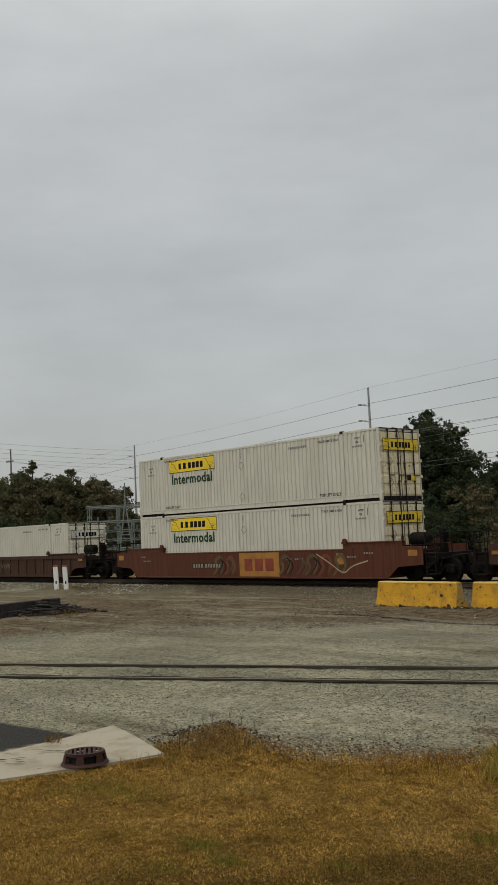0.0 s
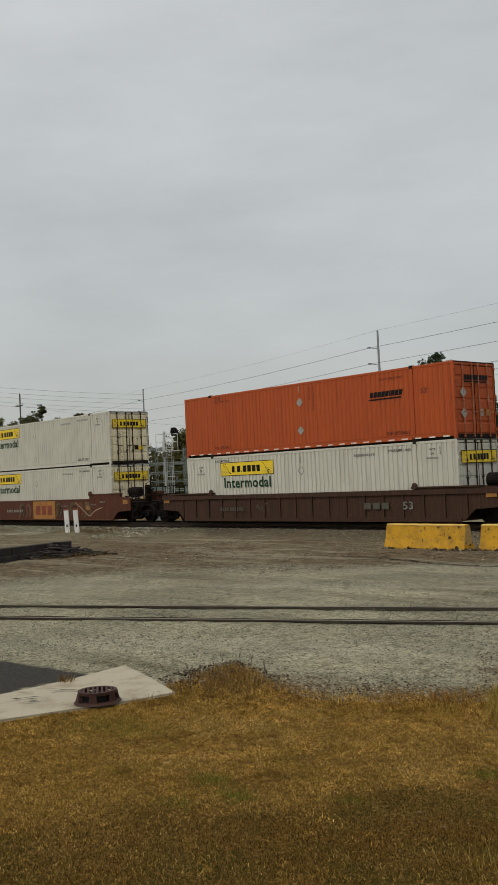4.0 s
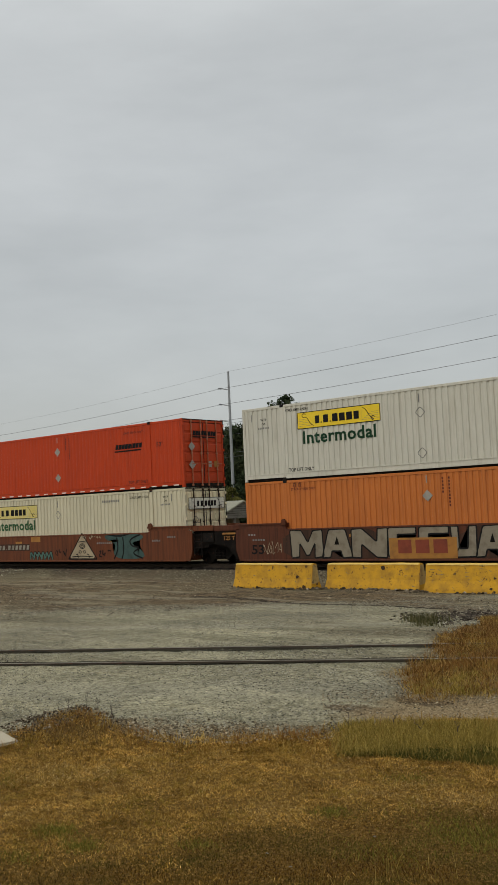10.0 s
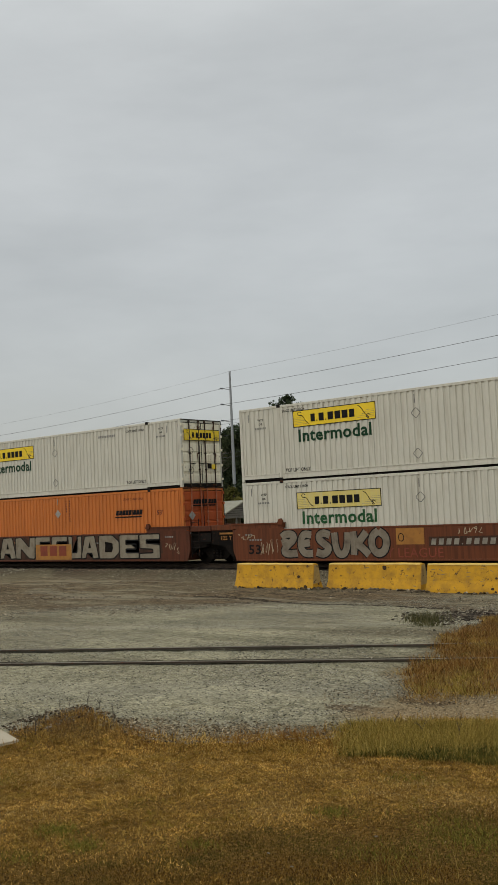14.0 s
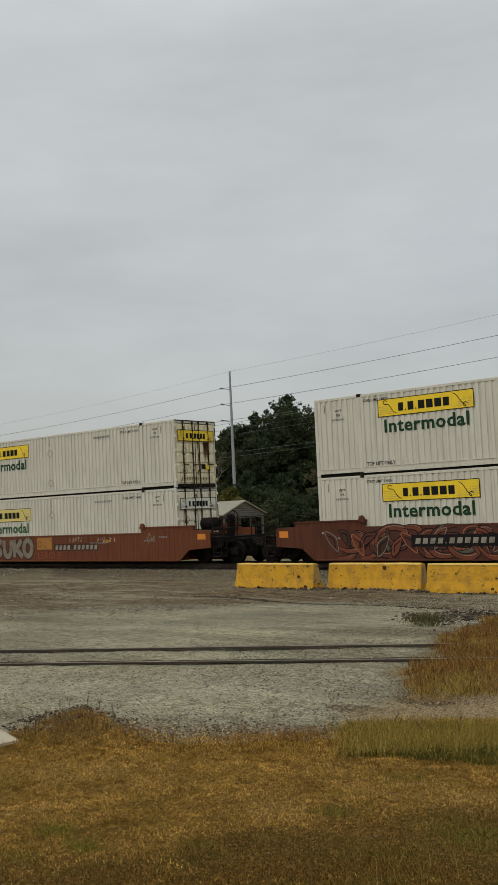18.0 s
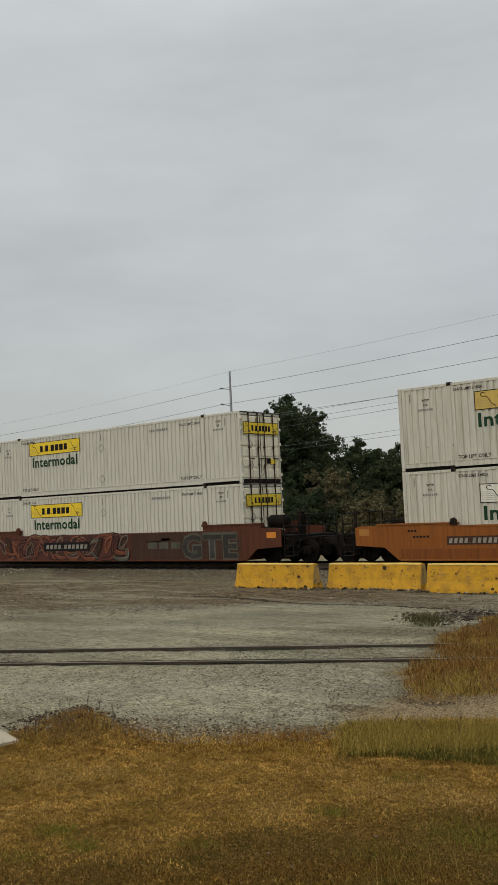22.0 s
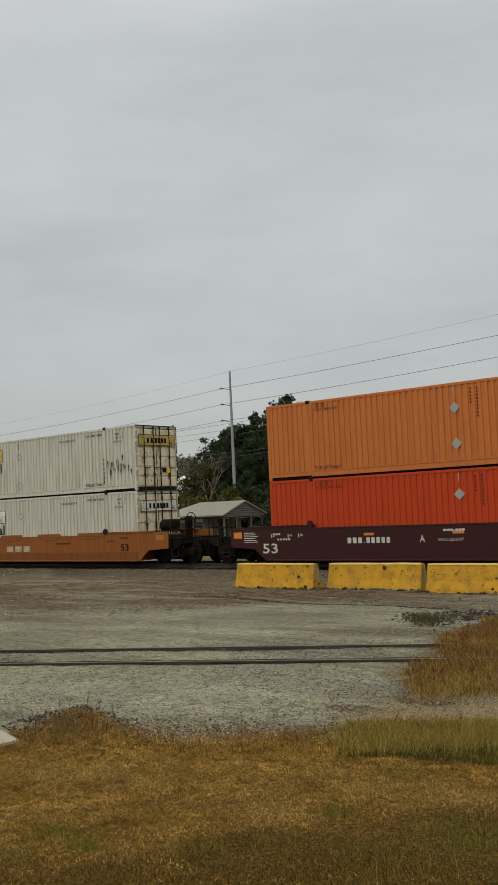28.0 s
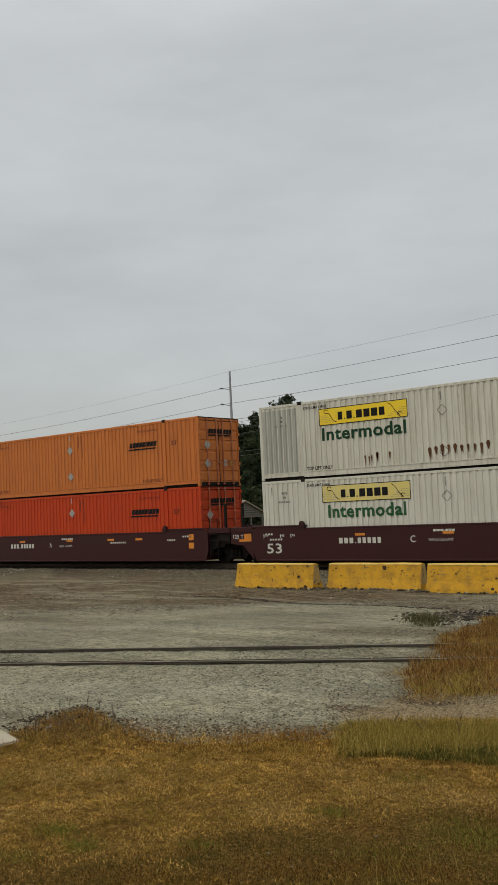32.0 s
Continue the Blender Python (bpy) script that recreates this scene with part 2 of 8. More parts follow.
M["bark"] = paint("grey_brown_bark", (0.075, 0.060, 0.048), (0.045, 0.036, 0.030), dirty=0.45, rusty=0.74, rough=0.95, bump=0.6, fine=14)
M["leaf_dark"] = islands("dark_green_leaves", [(0.0, (0.022, 0.034, 0.018)), (0.5, (0.040, 0.058, 0.029)), (1.0, (0.074, 0.094, 0.046))], patch=(0.085, 0.084, 0.038), patch_scale=0.28, spread=0.35, thin=0.25)
M["leaf_olive"] = islands("olive_leaves", [(0.0, (0.050, 0.060, 0.022)), (0.5, (0.095, 0.100, 0.036)), (1.0, (0.150, 0.140, 0.052))], patch=(0.17, 0.115, 0.038), patch_scale=0.30, spread=0.5, thin=0.25)
M["leaf_brown"] = islands("browning_autumn_leaves", [(0.0, (0.058, 0.056, 0.032)), (0.5, (0.110, 0.098, 0.053)), (1.0, (0.20, 0.165, 0.085))], patch=(0.060, 0.074, 0.034), patch_scale=0.25, spread=0.6, thin=0.2)
M["leaf_yellow"] = islands("yellow_green_leaves", [(0.0, (0.07, 0.075, 0.022)), (1.0, (0.16, 0.145, 0.042))], thin=0.25)
M["grass"] = islands("dry_lawn_grass", [(0.0, (0.11, 0.057, 0.010)), (0.35, (0.36, 0.205, 0.037)), (0.75, (0.60, 0.375, 0.080)), (1.0, (0.76, 0.53, 0.165))], patch=(0.240, 0.180, 0.026), patch_scale=2.4, spread=0.6, thin=0.25, patch_lo=0.56, patch_hi=0.68,
                     more=(((0.34, 0.30, 0.24), 24.0, 0.53, 0.61, 0.85), ((0.42, 0.37, 0.30), 8.0, 0.54, 0.63, 0.95), ((0.55, 0.50, 0.42), 2.0, 0.54, 0.64, 0.9), ((1.65, 1.62, 1.7), 3.1, 0.52, 0.61, 0.9), ((0.68, 0.66, 0.60), 0.9, 0.52, 0.66, 0.8)))
M["grass_tuft"] = islands("dry_grass_tufts", [(0.0, (0.090, 0.046, 0.009)), (0.3, (0.27, 0.154, 0.029)), (0.7, (0.53, 0.335, 0.076)), (1.0, (0.74, 0.52, 0.17))], patch=(0.20, 0.160, 0.024), patch_scale=1.7, spread=0.75, thin=0.25, patch_lo=0.50, patch_hi=0.62,
                          more=(((0.45, 0.42, 0.36), 2.3, 0.50, 0.62, 0.9), ((0.60, 0.56, 0.50), 9.0, 0.48, 0.58, 0.9)))
M["grass_pale"] = islands("bleached_dead_grass", [(0.0, (0.20, 0.125, 0.034)), (0.4, (0.46, 0.315, 0.105)), (1.0, (0.80, 0.61, 0.27))], thin=0.25, more=(((0.40, 0.36, 0.30), 20.0, 0.50, 0.60, 0.9),))
M["grass_dark"] = islands("dark_brown_thatch", [(0.0, (0.024, 0.013, 0.004)), (0.5, (0.105, 0.055, 0.011)), (1.0, (0.25, 0.143, 0.029))], patch=(0.055, 0.056, 0.011), patch_scale=1.9, spread=0.7, thin=0.2)
M["grass_patch"] = islands("low_green_grass", [(0.0, (0.065, 0.068, 0.012)), (0.5, (0.150, 0.140, 0.024)), (1.0, (0.30, 0.25, 0.05))], thin=0.25)
M["grass_straw"] = islands("straw_yellow_grass", [(0.0, (0.110, 0.083, 0.017)), (0.5, (0.27, 0.196, 0.040)), (1.0, (0.50, 0.375, 0.105))], thin=0.25)
M["grass_dry"] = islands("tall_dry_grass", [(0.0, (0.085, 0.045, 0.011)), (0.4, (0.240, 0.136, 0.027)), (0.8, (0.41, 0.268, 0.060)), (1.0, (0.60, 0.44, 0.135))], patch=(0.21, 0.090, 0.026), patch_scale=1.3, spread=0.7, thin=0.25)
M["grass_russet"] = islands("russet_dead_weeds", [(0.0, (0.045, 0.022, 0.008)), (0.4, (0.15, 0.074, 0.022)), (0.8, (0.30, 0.165, 0.048)), (1.0, (0.46, 0.30, 0.10))], thin=0.2)
M["grass_brown"] = islands("dark_brown_weeds", [(0.0, (0.075, 0.044, 0.018)), (0.5, (0.17, 0.100, 0.036)), (1.0, (0.33, 0.215, 0.080))], patch=(0.11, 0.085, 0.028), patch_scale=1.2, spread=0.5, thin=0.2)
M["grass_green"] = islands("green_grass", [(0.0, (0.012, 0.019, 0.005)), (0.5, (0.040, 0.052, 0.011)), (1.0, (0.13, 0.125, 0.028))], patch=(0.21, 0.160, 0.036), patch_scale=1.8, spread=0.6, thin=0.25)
M["stone"] = islands("limestone_gravel", [(0.0, (0.024, 0.022, 0.016)), (0.45, (0.135, 0.126, 0.095)), (1.0, (0.34, 0.32, 0.25))], rough=0.9)
M["rock"] = islands("tan_and_grey_rock", [(0.0, (0.030, 0.022, 0.012)), (0.5, (0.125, 0.096, 0.056)), (0.9, (0.25, 0.20, 0.125)), (1.0, (0.42, 0.35, 0.23))], rough=0.9)
M["ballast_pale"] = islands("pale_lichened_ballast", [(0.0, (0.07, 0.068, 0.050)), (0.5, (0.22, 0.218, 0.165)), (1.0, (0.44, 0.435, 0.345))], rough=0.92)
M["soil_stone"] = islands("stones_in_brown_soil", [(0.0, (0.020, 0.015, 0.010)), (0.6, (0.085, 0.066, 0.042)), (0.9, (0.19, 0.155, 0.105)), (1.0, (0.38, 0.33, 0.245))], rough=0.92)
M["groove"] = paint("olive_brown_groove_strip", (0.020, 0.017, 0.010), (0.050, 0.042, 0.026), dirty=0.48, rusty=0.75, rough=0.95, streak=False, bump=0.5, fine=20, gloss=0.05)
M["clod"] = islands("dark_clods", [(0.0, (0.016, 0.013, 0.010)), (0.6, (0.046, 0.037, 0.028)), (1.0, (0.12, 0.098, 0.072))], rough=0.95)
M["grass_olive"] = islands("olive_weeds", [(0.0, (0.045, 0.046, 0.020)), (0.5, (0.085, 0.082, 0.034)), (1.0, (0.16, 0.14, 0.065))], thin=0.2)
M["ballast"] = islands("track_ballast_stone", [(0.0, (0.026, 0.021, 0.014)), (0.5, (0.115, 0.098, 0.070)), (0.85, (0.20, 0.178, 0.128)), (1.0, (0.30, 0.275, 0.205))], rough=0.92, patch=(0.17, 0.105, 0.070), patch_scale=0.35, spread=0.45)


def ground_material():
    """One sheet: grey gravel, brown dirt, soil under grass, asphalt, ballast, blended by two colour layers."""
    m, n, l, b = tree_of("ground_surface")
    g = n.new("ShaderNodeNewGeometry")
    p = g.outputs["Position"]
    za, zb = n.new("ShaderNodeVertexColor"), n.new("ShaderNodeVertexColor")
    za.layer_name, zb.layer_name = "zone_a", "zone_b"
    sa, sb = n.new("ShaderNodeSeparateColor"), n.new("ShaderNodeSeparateColor")
    l.new(za.outputs[0], sa.inputs[0])
    l.new(zb.outputs[0], sb.inputs[0])
    fine, mid, wide = noise_tex(n, l, p, 34.0, 6.0, 0.75), noise_tex(n, l, p, 5.0, 5.0, 0.6), noise_tex(n, l, p, 0.55, 4.0)
    vor = n.new("ShaderNodeTexVoronoi")
    vor.inputs["Scale"].default_value, vor.inputs["Randomness"].default_value = 26.0, 1.0
    l.new(p, vor.inputs["Vector"])
    # gravel
    gr = ramp(n, [(0.37, (0.036, 0.034, 0.024)), (0.46, (0.215, 0.206, 0.156)), (0.54, (0.32, 0.306, 0.236)), (0.66, (0.54, 0.515, 0.41))])
    grit = noise_tex(n, l, p, 80.0, 3.0, 0.7)
    both = n.new("ShaderNodeMix")
    both.data_type = "FLOAT"
    both.inputs[0].default_value = 0.45
    l.new(fine.outputs["Fac"], both.inputs[2])
    l.new(grit.outputs["Fac"], both.inputs[3])
    l.new(both.outputs[0], gr.inputs[0])
    vr = ramp(n, [(0.0, (0.55, 0.55, 0.55)), (1.0, (1.30, 1.29, 1.24))])
    l.new(vor.outputs["Color"], vr.inputs[0])
    c = mix_rgb(n, l, 0.8, gr.outputs[0], vr.outputs[0], "MULTIPLY")
    wr = ramp(n, [(0.36, (0.80, 0.79, 0.77)), (0.62, (1.10, 1.09, 1.06))])
    l.new(wide.outputs["Fac"], wr.inputs[0])
    c = mix_rgb(n, l, 0.9, c, wr.outputs[0], "MULTIPLY")
    mr = ramp(n, [(0.36, (0.45, 0.44, 0.40)), (0.50, (1.0, 1.0, 1.0))])
    l.new(mid.outputs["Fac"], mr.inputs[0])
    c = mix_rgb(n, l, 0.7, c, mr.outputs[0], "MULTIPLY")
    # traffic has drawn it out into bands along the siding
    band = n.new("ShaderNodeMapping")
    band.inputs["Rotation"].default_value = (0, 0, radians(-22))
    band.inputs["Scale"].default_value = (0.16, 1.35, 1.0)
    l.new(p, band.inputs["Vector"])
    drawn = noise_tex(n, l, band.outputs[0], 1.0, 7.0, 0.62)
    sr = ramp(n, [(0.36, (0.68, 0.655, 0.57)), (0.46, (1.04, 1.02, 0.93)), (0.56, (1.14, 1.12, 1.02)), (0.66, (1.36, 1.32, 1.17))])
    l.new(drawn.outputs["Fac"], sr.inputs[0])
    c = mix_rgb(n, l, 0.95, c, sr.outputs[0], "MULTIPLY")
    pits = noise_tex(n, l, p, 13.0, 4.0, 0.7)
    pr = ramp(n, [(0.34, (0.34, 0.33, 0.30)), (0.43, (1.0, 1.0, 1.0))])
    l.new(pits.outputs["Fac"], pr.inputs[0])
    c = mix_rgb(n, l, 0.85, c, pr.outputs[0], "MULTIPLY")
    # brown dirt
    dr = ramp(n, [(0.38, (0.011, 0.008, 0.005)), (0.49, (0.078, 0.056, 0.032)), (0.64, (0.25, 0.195, 0.122))])
    l.new(fine.outputs["Fac"], dr.inputs[0])
    clod = noise_tex(n, l, p, 3.4, 8.0, 0.78)
    dm = ramp(n, [(0.40, (0.26, 0.25, 0.23)), (0.49, (1.0, 1.0, 1.0)), (0.60, (1.60, 1.57, 1.48))])
    l.new(clod.outputs["Fac"], dm.inputs[0])
    dirt_c = mix_rgb(n, l, 0.9, dr.outputs[0], dm.outputs[0], "MULTIPLY")
    # pale dry crust on the dirt
    cr = ramp(n, [(0.52, (0, 0, 0)), (0.60, (0.62, 0.62, 0.62))])
    l.new(drawn.outputs["Fac"], cr.inputs[0])
    dirt_c = mix_rgb(n, l, cr.outputs[0], dirt_c, mix_rgb(n, l, fine.outputs["Fac"], (0.13, 0.115, 0.082), (0.30, 0.27, 0.20)))
    c = mix_rgb(n, l, sa.outputs["Blue"], c, dirt_c)
    # soil and thatch under grass
    so = ramp(n, [(0.32, (0.020, 0.011, 0.004)), (0.50, (0.130, 0.074, 0.018)), (0.70, (0.33, 0.205, 0.055))])
    l.new(fine.outputs["Fac"], so.inputs[0])
    c = mix_rgb(n, l, sa.outputs["Red"], c, so.outputs[0])
    # asphalt
    ar = ramp(n, [(0.35, (0.026, 0.024, 0.022)), (0.65, (0.068, 0.063, 0.056))])
    l.new(fine.outputs["Fac"], ar.inputs[0])
    c = mix_rgb(n, l, sa.outputs["Green"], c, ar.outputs[0])
    # ballast bed
    br = ramp(n, [(0.30, (0.020, 0.017, 0.010)), (0.52, (0.094, 0.080, 0.050)), (0.75, (0.26, 0.225, 0.150))])
    l.new(fine.outputs["Fac"], br.inputs[0])
    c = mix_rgb(n, l, sb.outputs["Red"], c, br.outputs[0])
    # bare tan earth
    tn = ramp(n, [(0.36, (0.075, 0.050, 0.024)), (0.50, (0.235, 0.172, 0.092)), (0.64, (0.42, 0.335, 0.205))])
    l.new(fine.outputs["Fac"], tn.inputs[0])
    c = mix_rgb(n, l, zb.outputs["Alpha"], c, tn.outputs[0])
    # pale worn wheel tracks, and the shade under the train painted dark
    c = mix_rgb(n, l, sb.outputs["Green"], c, mix_rgb(n, l, 0.40, c, (0.38, 0.365, 0.285)))
    c = mix_rgb(n, l, sb.outputs["Blue"], c, (0.018, 0.015, 0.013))
    l.new(c, b.inputs["Base Color"])
    b.inputs["Roughness"].default_value = 0.95
    b.inputs["Specular IOR Level"].default_value = 0.05
    bp = n.new("ShaderNodeBump")
    bp.inputs["Strength"].default_value, bp.inputs["Distance"].default_value = 0.85, 0.03
    l.new(fine.outputs["Fac"], bp.inputs["Height"])
    l.new(bp.outputs[0], b.inputs["Normal"])
    return m


M["ground"] = ground_material()


# ================= mesh helpers =================
def finish(name, bm, material, smooth=False):
    me = bpy.data.meshes.new(name)
    bm.normal_update()
    bm.to_mesh(me)
    bm.free()
    me.materials.append(material)
    if smooth:
        me.shade_smooth()
    return me


def box(bm, x0, x1, y0, y1, z0, z1):
    vs = [bm.verts.new((x, y, z)) for x in (x0, x1) for y in (y0, y1) for z in (z0, z1)]
    for f in ((0, 1, 3, 2), (4, 6, 7, 5), (0, 4, 5, 1), (2, 3, 7, 6), (0, 2, 6, 4), (1, 5, 7, 3)):
        bm.faces.new([vs[i] for i in f])
    return vs


def soft_box(x0, x1, y0, y1, z0, z1, r=0.008):
    bm = bmesh.new()
    box(bm, x0, x1, y0, y1, z0, z1)
    bmesh.ops.bevel(bm, geom=bm.edges[:], offset=r, segments=1, affect="EDGES")
    return bm


def boxes(*rows):
    bm = bmesh.new()
    for r in rows:
        box(bm, *r)
    return bm


def prism(outline, y0, y1):
    """A flat outline in x, z drawn out from y0 to y1."""
    bm = bmesh.new()
    a, c = [bm.verts.new((x, y0, z)) for x, z in outline], [bm.verts.new((x, y1, z)) for x, z in outline]
    bm.faces.new(a)
    bm.faces.new(c[::-1])
    for i in range(len(a)):
        j = (i + 1) % len(a)
        bm.faces.new((a[j], a[i], c[i], c[j]))
    bmesh.ops.recalc_face_normals(bm, faces=bm.faces[:])
    return bm


def tube(bm, p, q, r, r2=None, sides=8):
    """A round bar from p to q."""
    p, q = Vector(p), Vector(q)
    r2 = r if r2 is None else r2
    rot = (q - p).to_track_quat("Z", "Y").to_matrix()
    rings = []
    for c, rad in ((p, r), (q, r2)):
        rings.append([bm.verts.new(c + rot @ Vector((rad * math.cos(2 * math.pi * i / sides), rad * math.sin(2 * math.pi * i / sides), 0))) for i in range(sides)])
    for i in range(sides):
        j = (i + 1) % sides
        bm.faces.new((rings[0][i], rings[0][j], rings[1][j], rings[1][i]))
    bm.faces.new(rings[0][::-1])
    bm.faces.new(rings[1])
    return bm


def bars(rows, r, sides=6):
    bm = bmesh.new()
    for p, q in rows:
        tube(bm, p, q, r, sides=sides)
    return bm


def np_mesh(name, verts, faces, material, cap=()):
    """A mesh from number arrays, all faces with the same count of corners, and one many-sided face more."""
    me = bpy.data.meshes.new(name)
    k, more = faces.shape[1], 1 if len(cap) else 0
    me.vertices.add(len(verts))
    me.vertices.foreach_set("co", np.ascontiguousarray(verts, dtype=np.float32).ravel())
    me.loops.add(faces.size + len(cap))
    me.loops.foreach_set("vertex_index", np.concatenate([np.ascontiguousarray(faces, dtype=np.int32).ravel(), np.asarray(cap, dtype=np.int32)]))
    me.polygons.add(len(faces) + more)
    me.polygons.foreach_set("loop_start", np.arange(len(faces) + more, dtype=np.int32) * k)
    me.update(calc_edges=True)
    me.materials.append(material)
    return me


def empty(name, m, label, category, group="", kind=""):
    ob = new(name)
    ob.empty_display_size = 0.3
    ob.matrix_basis = m
    return tagged(ob, label, category, group, kind)


def child(name, me, parent, label="", m=None):
    ob = new(name, me)
    ob.parent = parent
    if m is not None:
        ob.matrix_basis = m
    return tagged(ob, label)


def part(name, bm, material, parent, label="", m=None, smooth=False):
    return child(name, finish(name, bm, M[material], smooth), parent, label, m)


CACHE = {}


def shared(key, build, material, smooth=False):
    if (key, material) not in CACHE:
        CACHE[key, material] = finish(key, build(), M[material], smooth)
    return CACHE[key, material]


def word(body, height, material, width=None, bold=0.0, slant=0.0, depth=0.002):
    """Letters as a flat mesh in x, z, their lower edge at 0, facing -y."""
    key = ("word", body, height, width, bold, slant)
    if (key, material) in CACHE:
        return CACHE[key, material]
    cu = bpy.data.curves.new("letters", "FONT")
    cu.body, cu.size, cu.offset, cu.shear, cu.resolution_u, cu.space_character = body, 1.0, bold, slant, 2, 1.0 + 2.2 * bold
    ob = bpy.data.objects.new("letters", cu)
    scene.collection.objects.link(ob)
    bpy.context.view_layer.update()
    me = bpy.data.meshes.new_from_object(ob.evaluated_get(bpy.context.evaluated_depsgraph_get()))
    bpy.data.objects.remove(ob)
    co = np.empty(len(me.vertices) * 3, dtype=np.float32)
    me.vertices.foreach_get("co", co)
    co = co.reshape(-1, 3)
    k = height / 0.73
    co[:, 0] -= co[:, 0].min()
    sx = k if width is None else width / max(1e-6, co[:, 0].max())
    flat_co = np.stack([co[:, 0] * sx, np.full(len(co), -depth), co[:, 1] * k], 1)
    me.vertices.foreach_set("co", flat_co.astype(np.float32).ravel())
    me.update()
    me.materials.clear()
    me.materials.append(M[material])
    CACHE[key, material] = me
    return me


def stroke(points, width, y, closed=False, taper=False):
    """A painted line of even width through points in x, z, lying on the plane y."""
    bm = bmesh.new()
    pts = [Vector((a, 0, c)) for a, c in points]
    # smooth the corners
    for _ in range(2):
        out = [] if closed else [pts[0]]
        n = len(pts)
        for i in range(n if closed else n - 1):
            a, c = pts[i], pts[(i + 1) % n]
            out += [a.lerp(c, 0.25), a.lerp(c, 0.75)]
        if not closed:
            out.append(pts[-1])
        pts = out
    n = len(pts)
    left, right = [], []
    for i, p in enumerate(pts):
        a, c = (pts[i - 1], pts[(i + 1) % n]) if closed else (pts[max(0, i - 1)], pts[min(n - 1, i + 1)])
        d = (c - a)
        d = d.normalized() if d.length > 1e-6 else Vector((1, 0, 0))
        w = width * 0.5 * (1.0 if not taper else 0.35 + 0.65 * math.sin(math.pi * (i + 0.5) / n))
        nrm = Vector((-d.z, 0, d.x)) * w
        yy = y - 0.0005 * i / n
        left.append(bm.verts.new((p.x + nrm.x, yy, p.z + nrm.z)))
        right.append(bm.verts.new((p.x - nrm.x, yy, p.z - nrm.z)))
    for i in range(n if closed else n - 1):
        j = (i + 1) % n
        bm.faces.new((left[i], right[i], right[j], left[j]))
    return bm


def fill(points, y, rounds=2):
    """A painted patch with a rounded outline in x, z on the plane y."""
    pts = list(points)
    for _ in range(rounds):
        out = []
        for i in range(len(pts)):
            a, c = pts[i], pts[(i + 1) % len(pts)]
            out += [(a[0] * 0.75 + c[0] * 0.25, a[1] * 0.75 + c[1] * 0.25), (a[0] * 0.25 + c[0] * 0.75, a[1] * 0.25 + c[1] * 0.75)]
        pts = out
    bm = bmesh.new()
    f = bm.faces.new([bm.verts.new((x, y, z)) for x, z in pts])
    bmesh.ops.triangulate(bm, faces=[f])
    return bm

# ================= ground =================
def step(a, b, x):
    t = np.clip((x - a) / (b - a), 0, 1)
    return t * t * (3 - 2 * t)


def wobble(x, y, scale, seed=0.0):
    """Cheap smooth noise on arrays, about -1 to 1."""
    out = np.zeros_like(x)
    for i, (k, a) in enumerate(((1.0, 0.5), (2.3, 0.28), (5.1, 0.16), (11.7, 0.10))):
        ph = seed * 3.7 + i * 1.9
        out += a * (np.sin(k * x / scale + 1.3 * np.sin(k * 0.7 * y / scale + ph) + ph) + np.cos(k * y / scale * 1.1 + 1.1 * np.sin(k * 0.8 * x / scale - ph) + 2.1 * ph))
    return out * 0.5


SIDING_A, SIDING_DIR = np.array([-15.86, 8.20]), np.array([math.cos(radians(27.3)), math.sin(radians(27.3))])


def siding_coords(x, y):
    """Along and across the siding, from its near rail; across grows away from the camera."""
    dx, dy = x - SIDING_A[0], y - SIDING_A[1]
    return dx * SIDING_DIR[0] + dy * SIDING_DIR[1], -dx * SIDING_DIR[1] + dy * SIDING_DIR[0]


def ground_z(x, y):
    x, y = np.asarray(x, dtype=float), np.asarray(y, dtype=float)
    r = np.hypot(x, y)
    z = np.full_like(x, -0.20)
    z += 0.42 * (1 - step(1.5, 7.2, r))
    z -= 0.19 * step(15.5, 22.0, y)
    z += 0.20 * step(26.3, 28.4, y)
    z -= 0.30 * step(33.0, 37.0, y)
    z += 0.075 * step(18.0, 22.0, y) * (1 - step(24.5, 27.5, y)) * wobble(x, y, 1.6, 2.0)
    z += 0.012 * wobble(x, y, 0.6, 1.0) * step(6.0, 9.0, r) * (1 - step(25.5, 27.0, y))
    # a hump of soil where the lawn meets the gravel
    z += 0.050 * np.exp(-(((x + 9.0) / 0.70) ** 2 + ((y - 7.35) / 0.55) ** 2))
    return z


def gz(x, y):
    return float(ground_z(np.array([x]), np.array([y]))[0])


# outline of the lawn's far edge, by bearing: metres from the camera
EDGE_AZ = np.array([10, 26, 30, 33, 35.3, 38, 40, 44, 46.5, 48, 48.8, 49.9, 51.4, 52.7, 54.5, 56.5, 60, 64, 70.0])
EDGE_R = np.array([12.0, 10.75, 10.6, 10.3, 10.1, 10.1, 10.1, 10.2, 10.45, 10.9, 11.35, 11.85, 11.45, 11.2, 10.95, 10.6, 10.4, 10.2, 10.0])


def lawn(x, y):
    """How far a place lies inside the lawn, in metres; below 0 outside."""
    az, r = np.degrees(np.arctan2(-x, y)), np.hypot(x, y)
    return np.interp(az, EDGE_AZ, EDGE_R) - r + 0.20 * wobble(x, y, 0.30, 4.0)


def weeds(x, y):
    """The same for the weedy patch beyond the gravel."""
    edge = np.interp(y, [9.0, 9.95, 11.58, 12.78, 14.78, 15.86, 18.09, 20.0], [-5.3, -5.9, -6.95, -7.45, -8.15, -8.55, -8.8, -8.4])
    return np.minimum(x - edge, np.minimum(y - 10.3 - 0.1 * (x + 6), 19.5 - y)) + 0.42 * wobble(x, y, 0.55, 5.0)


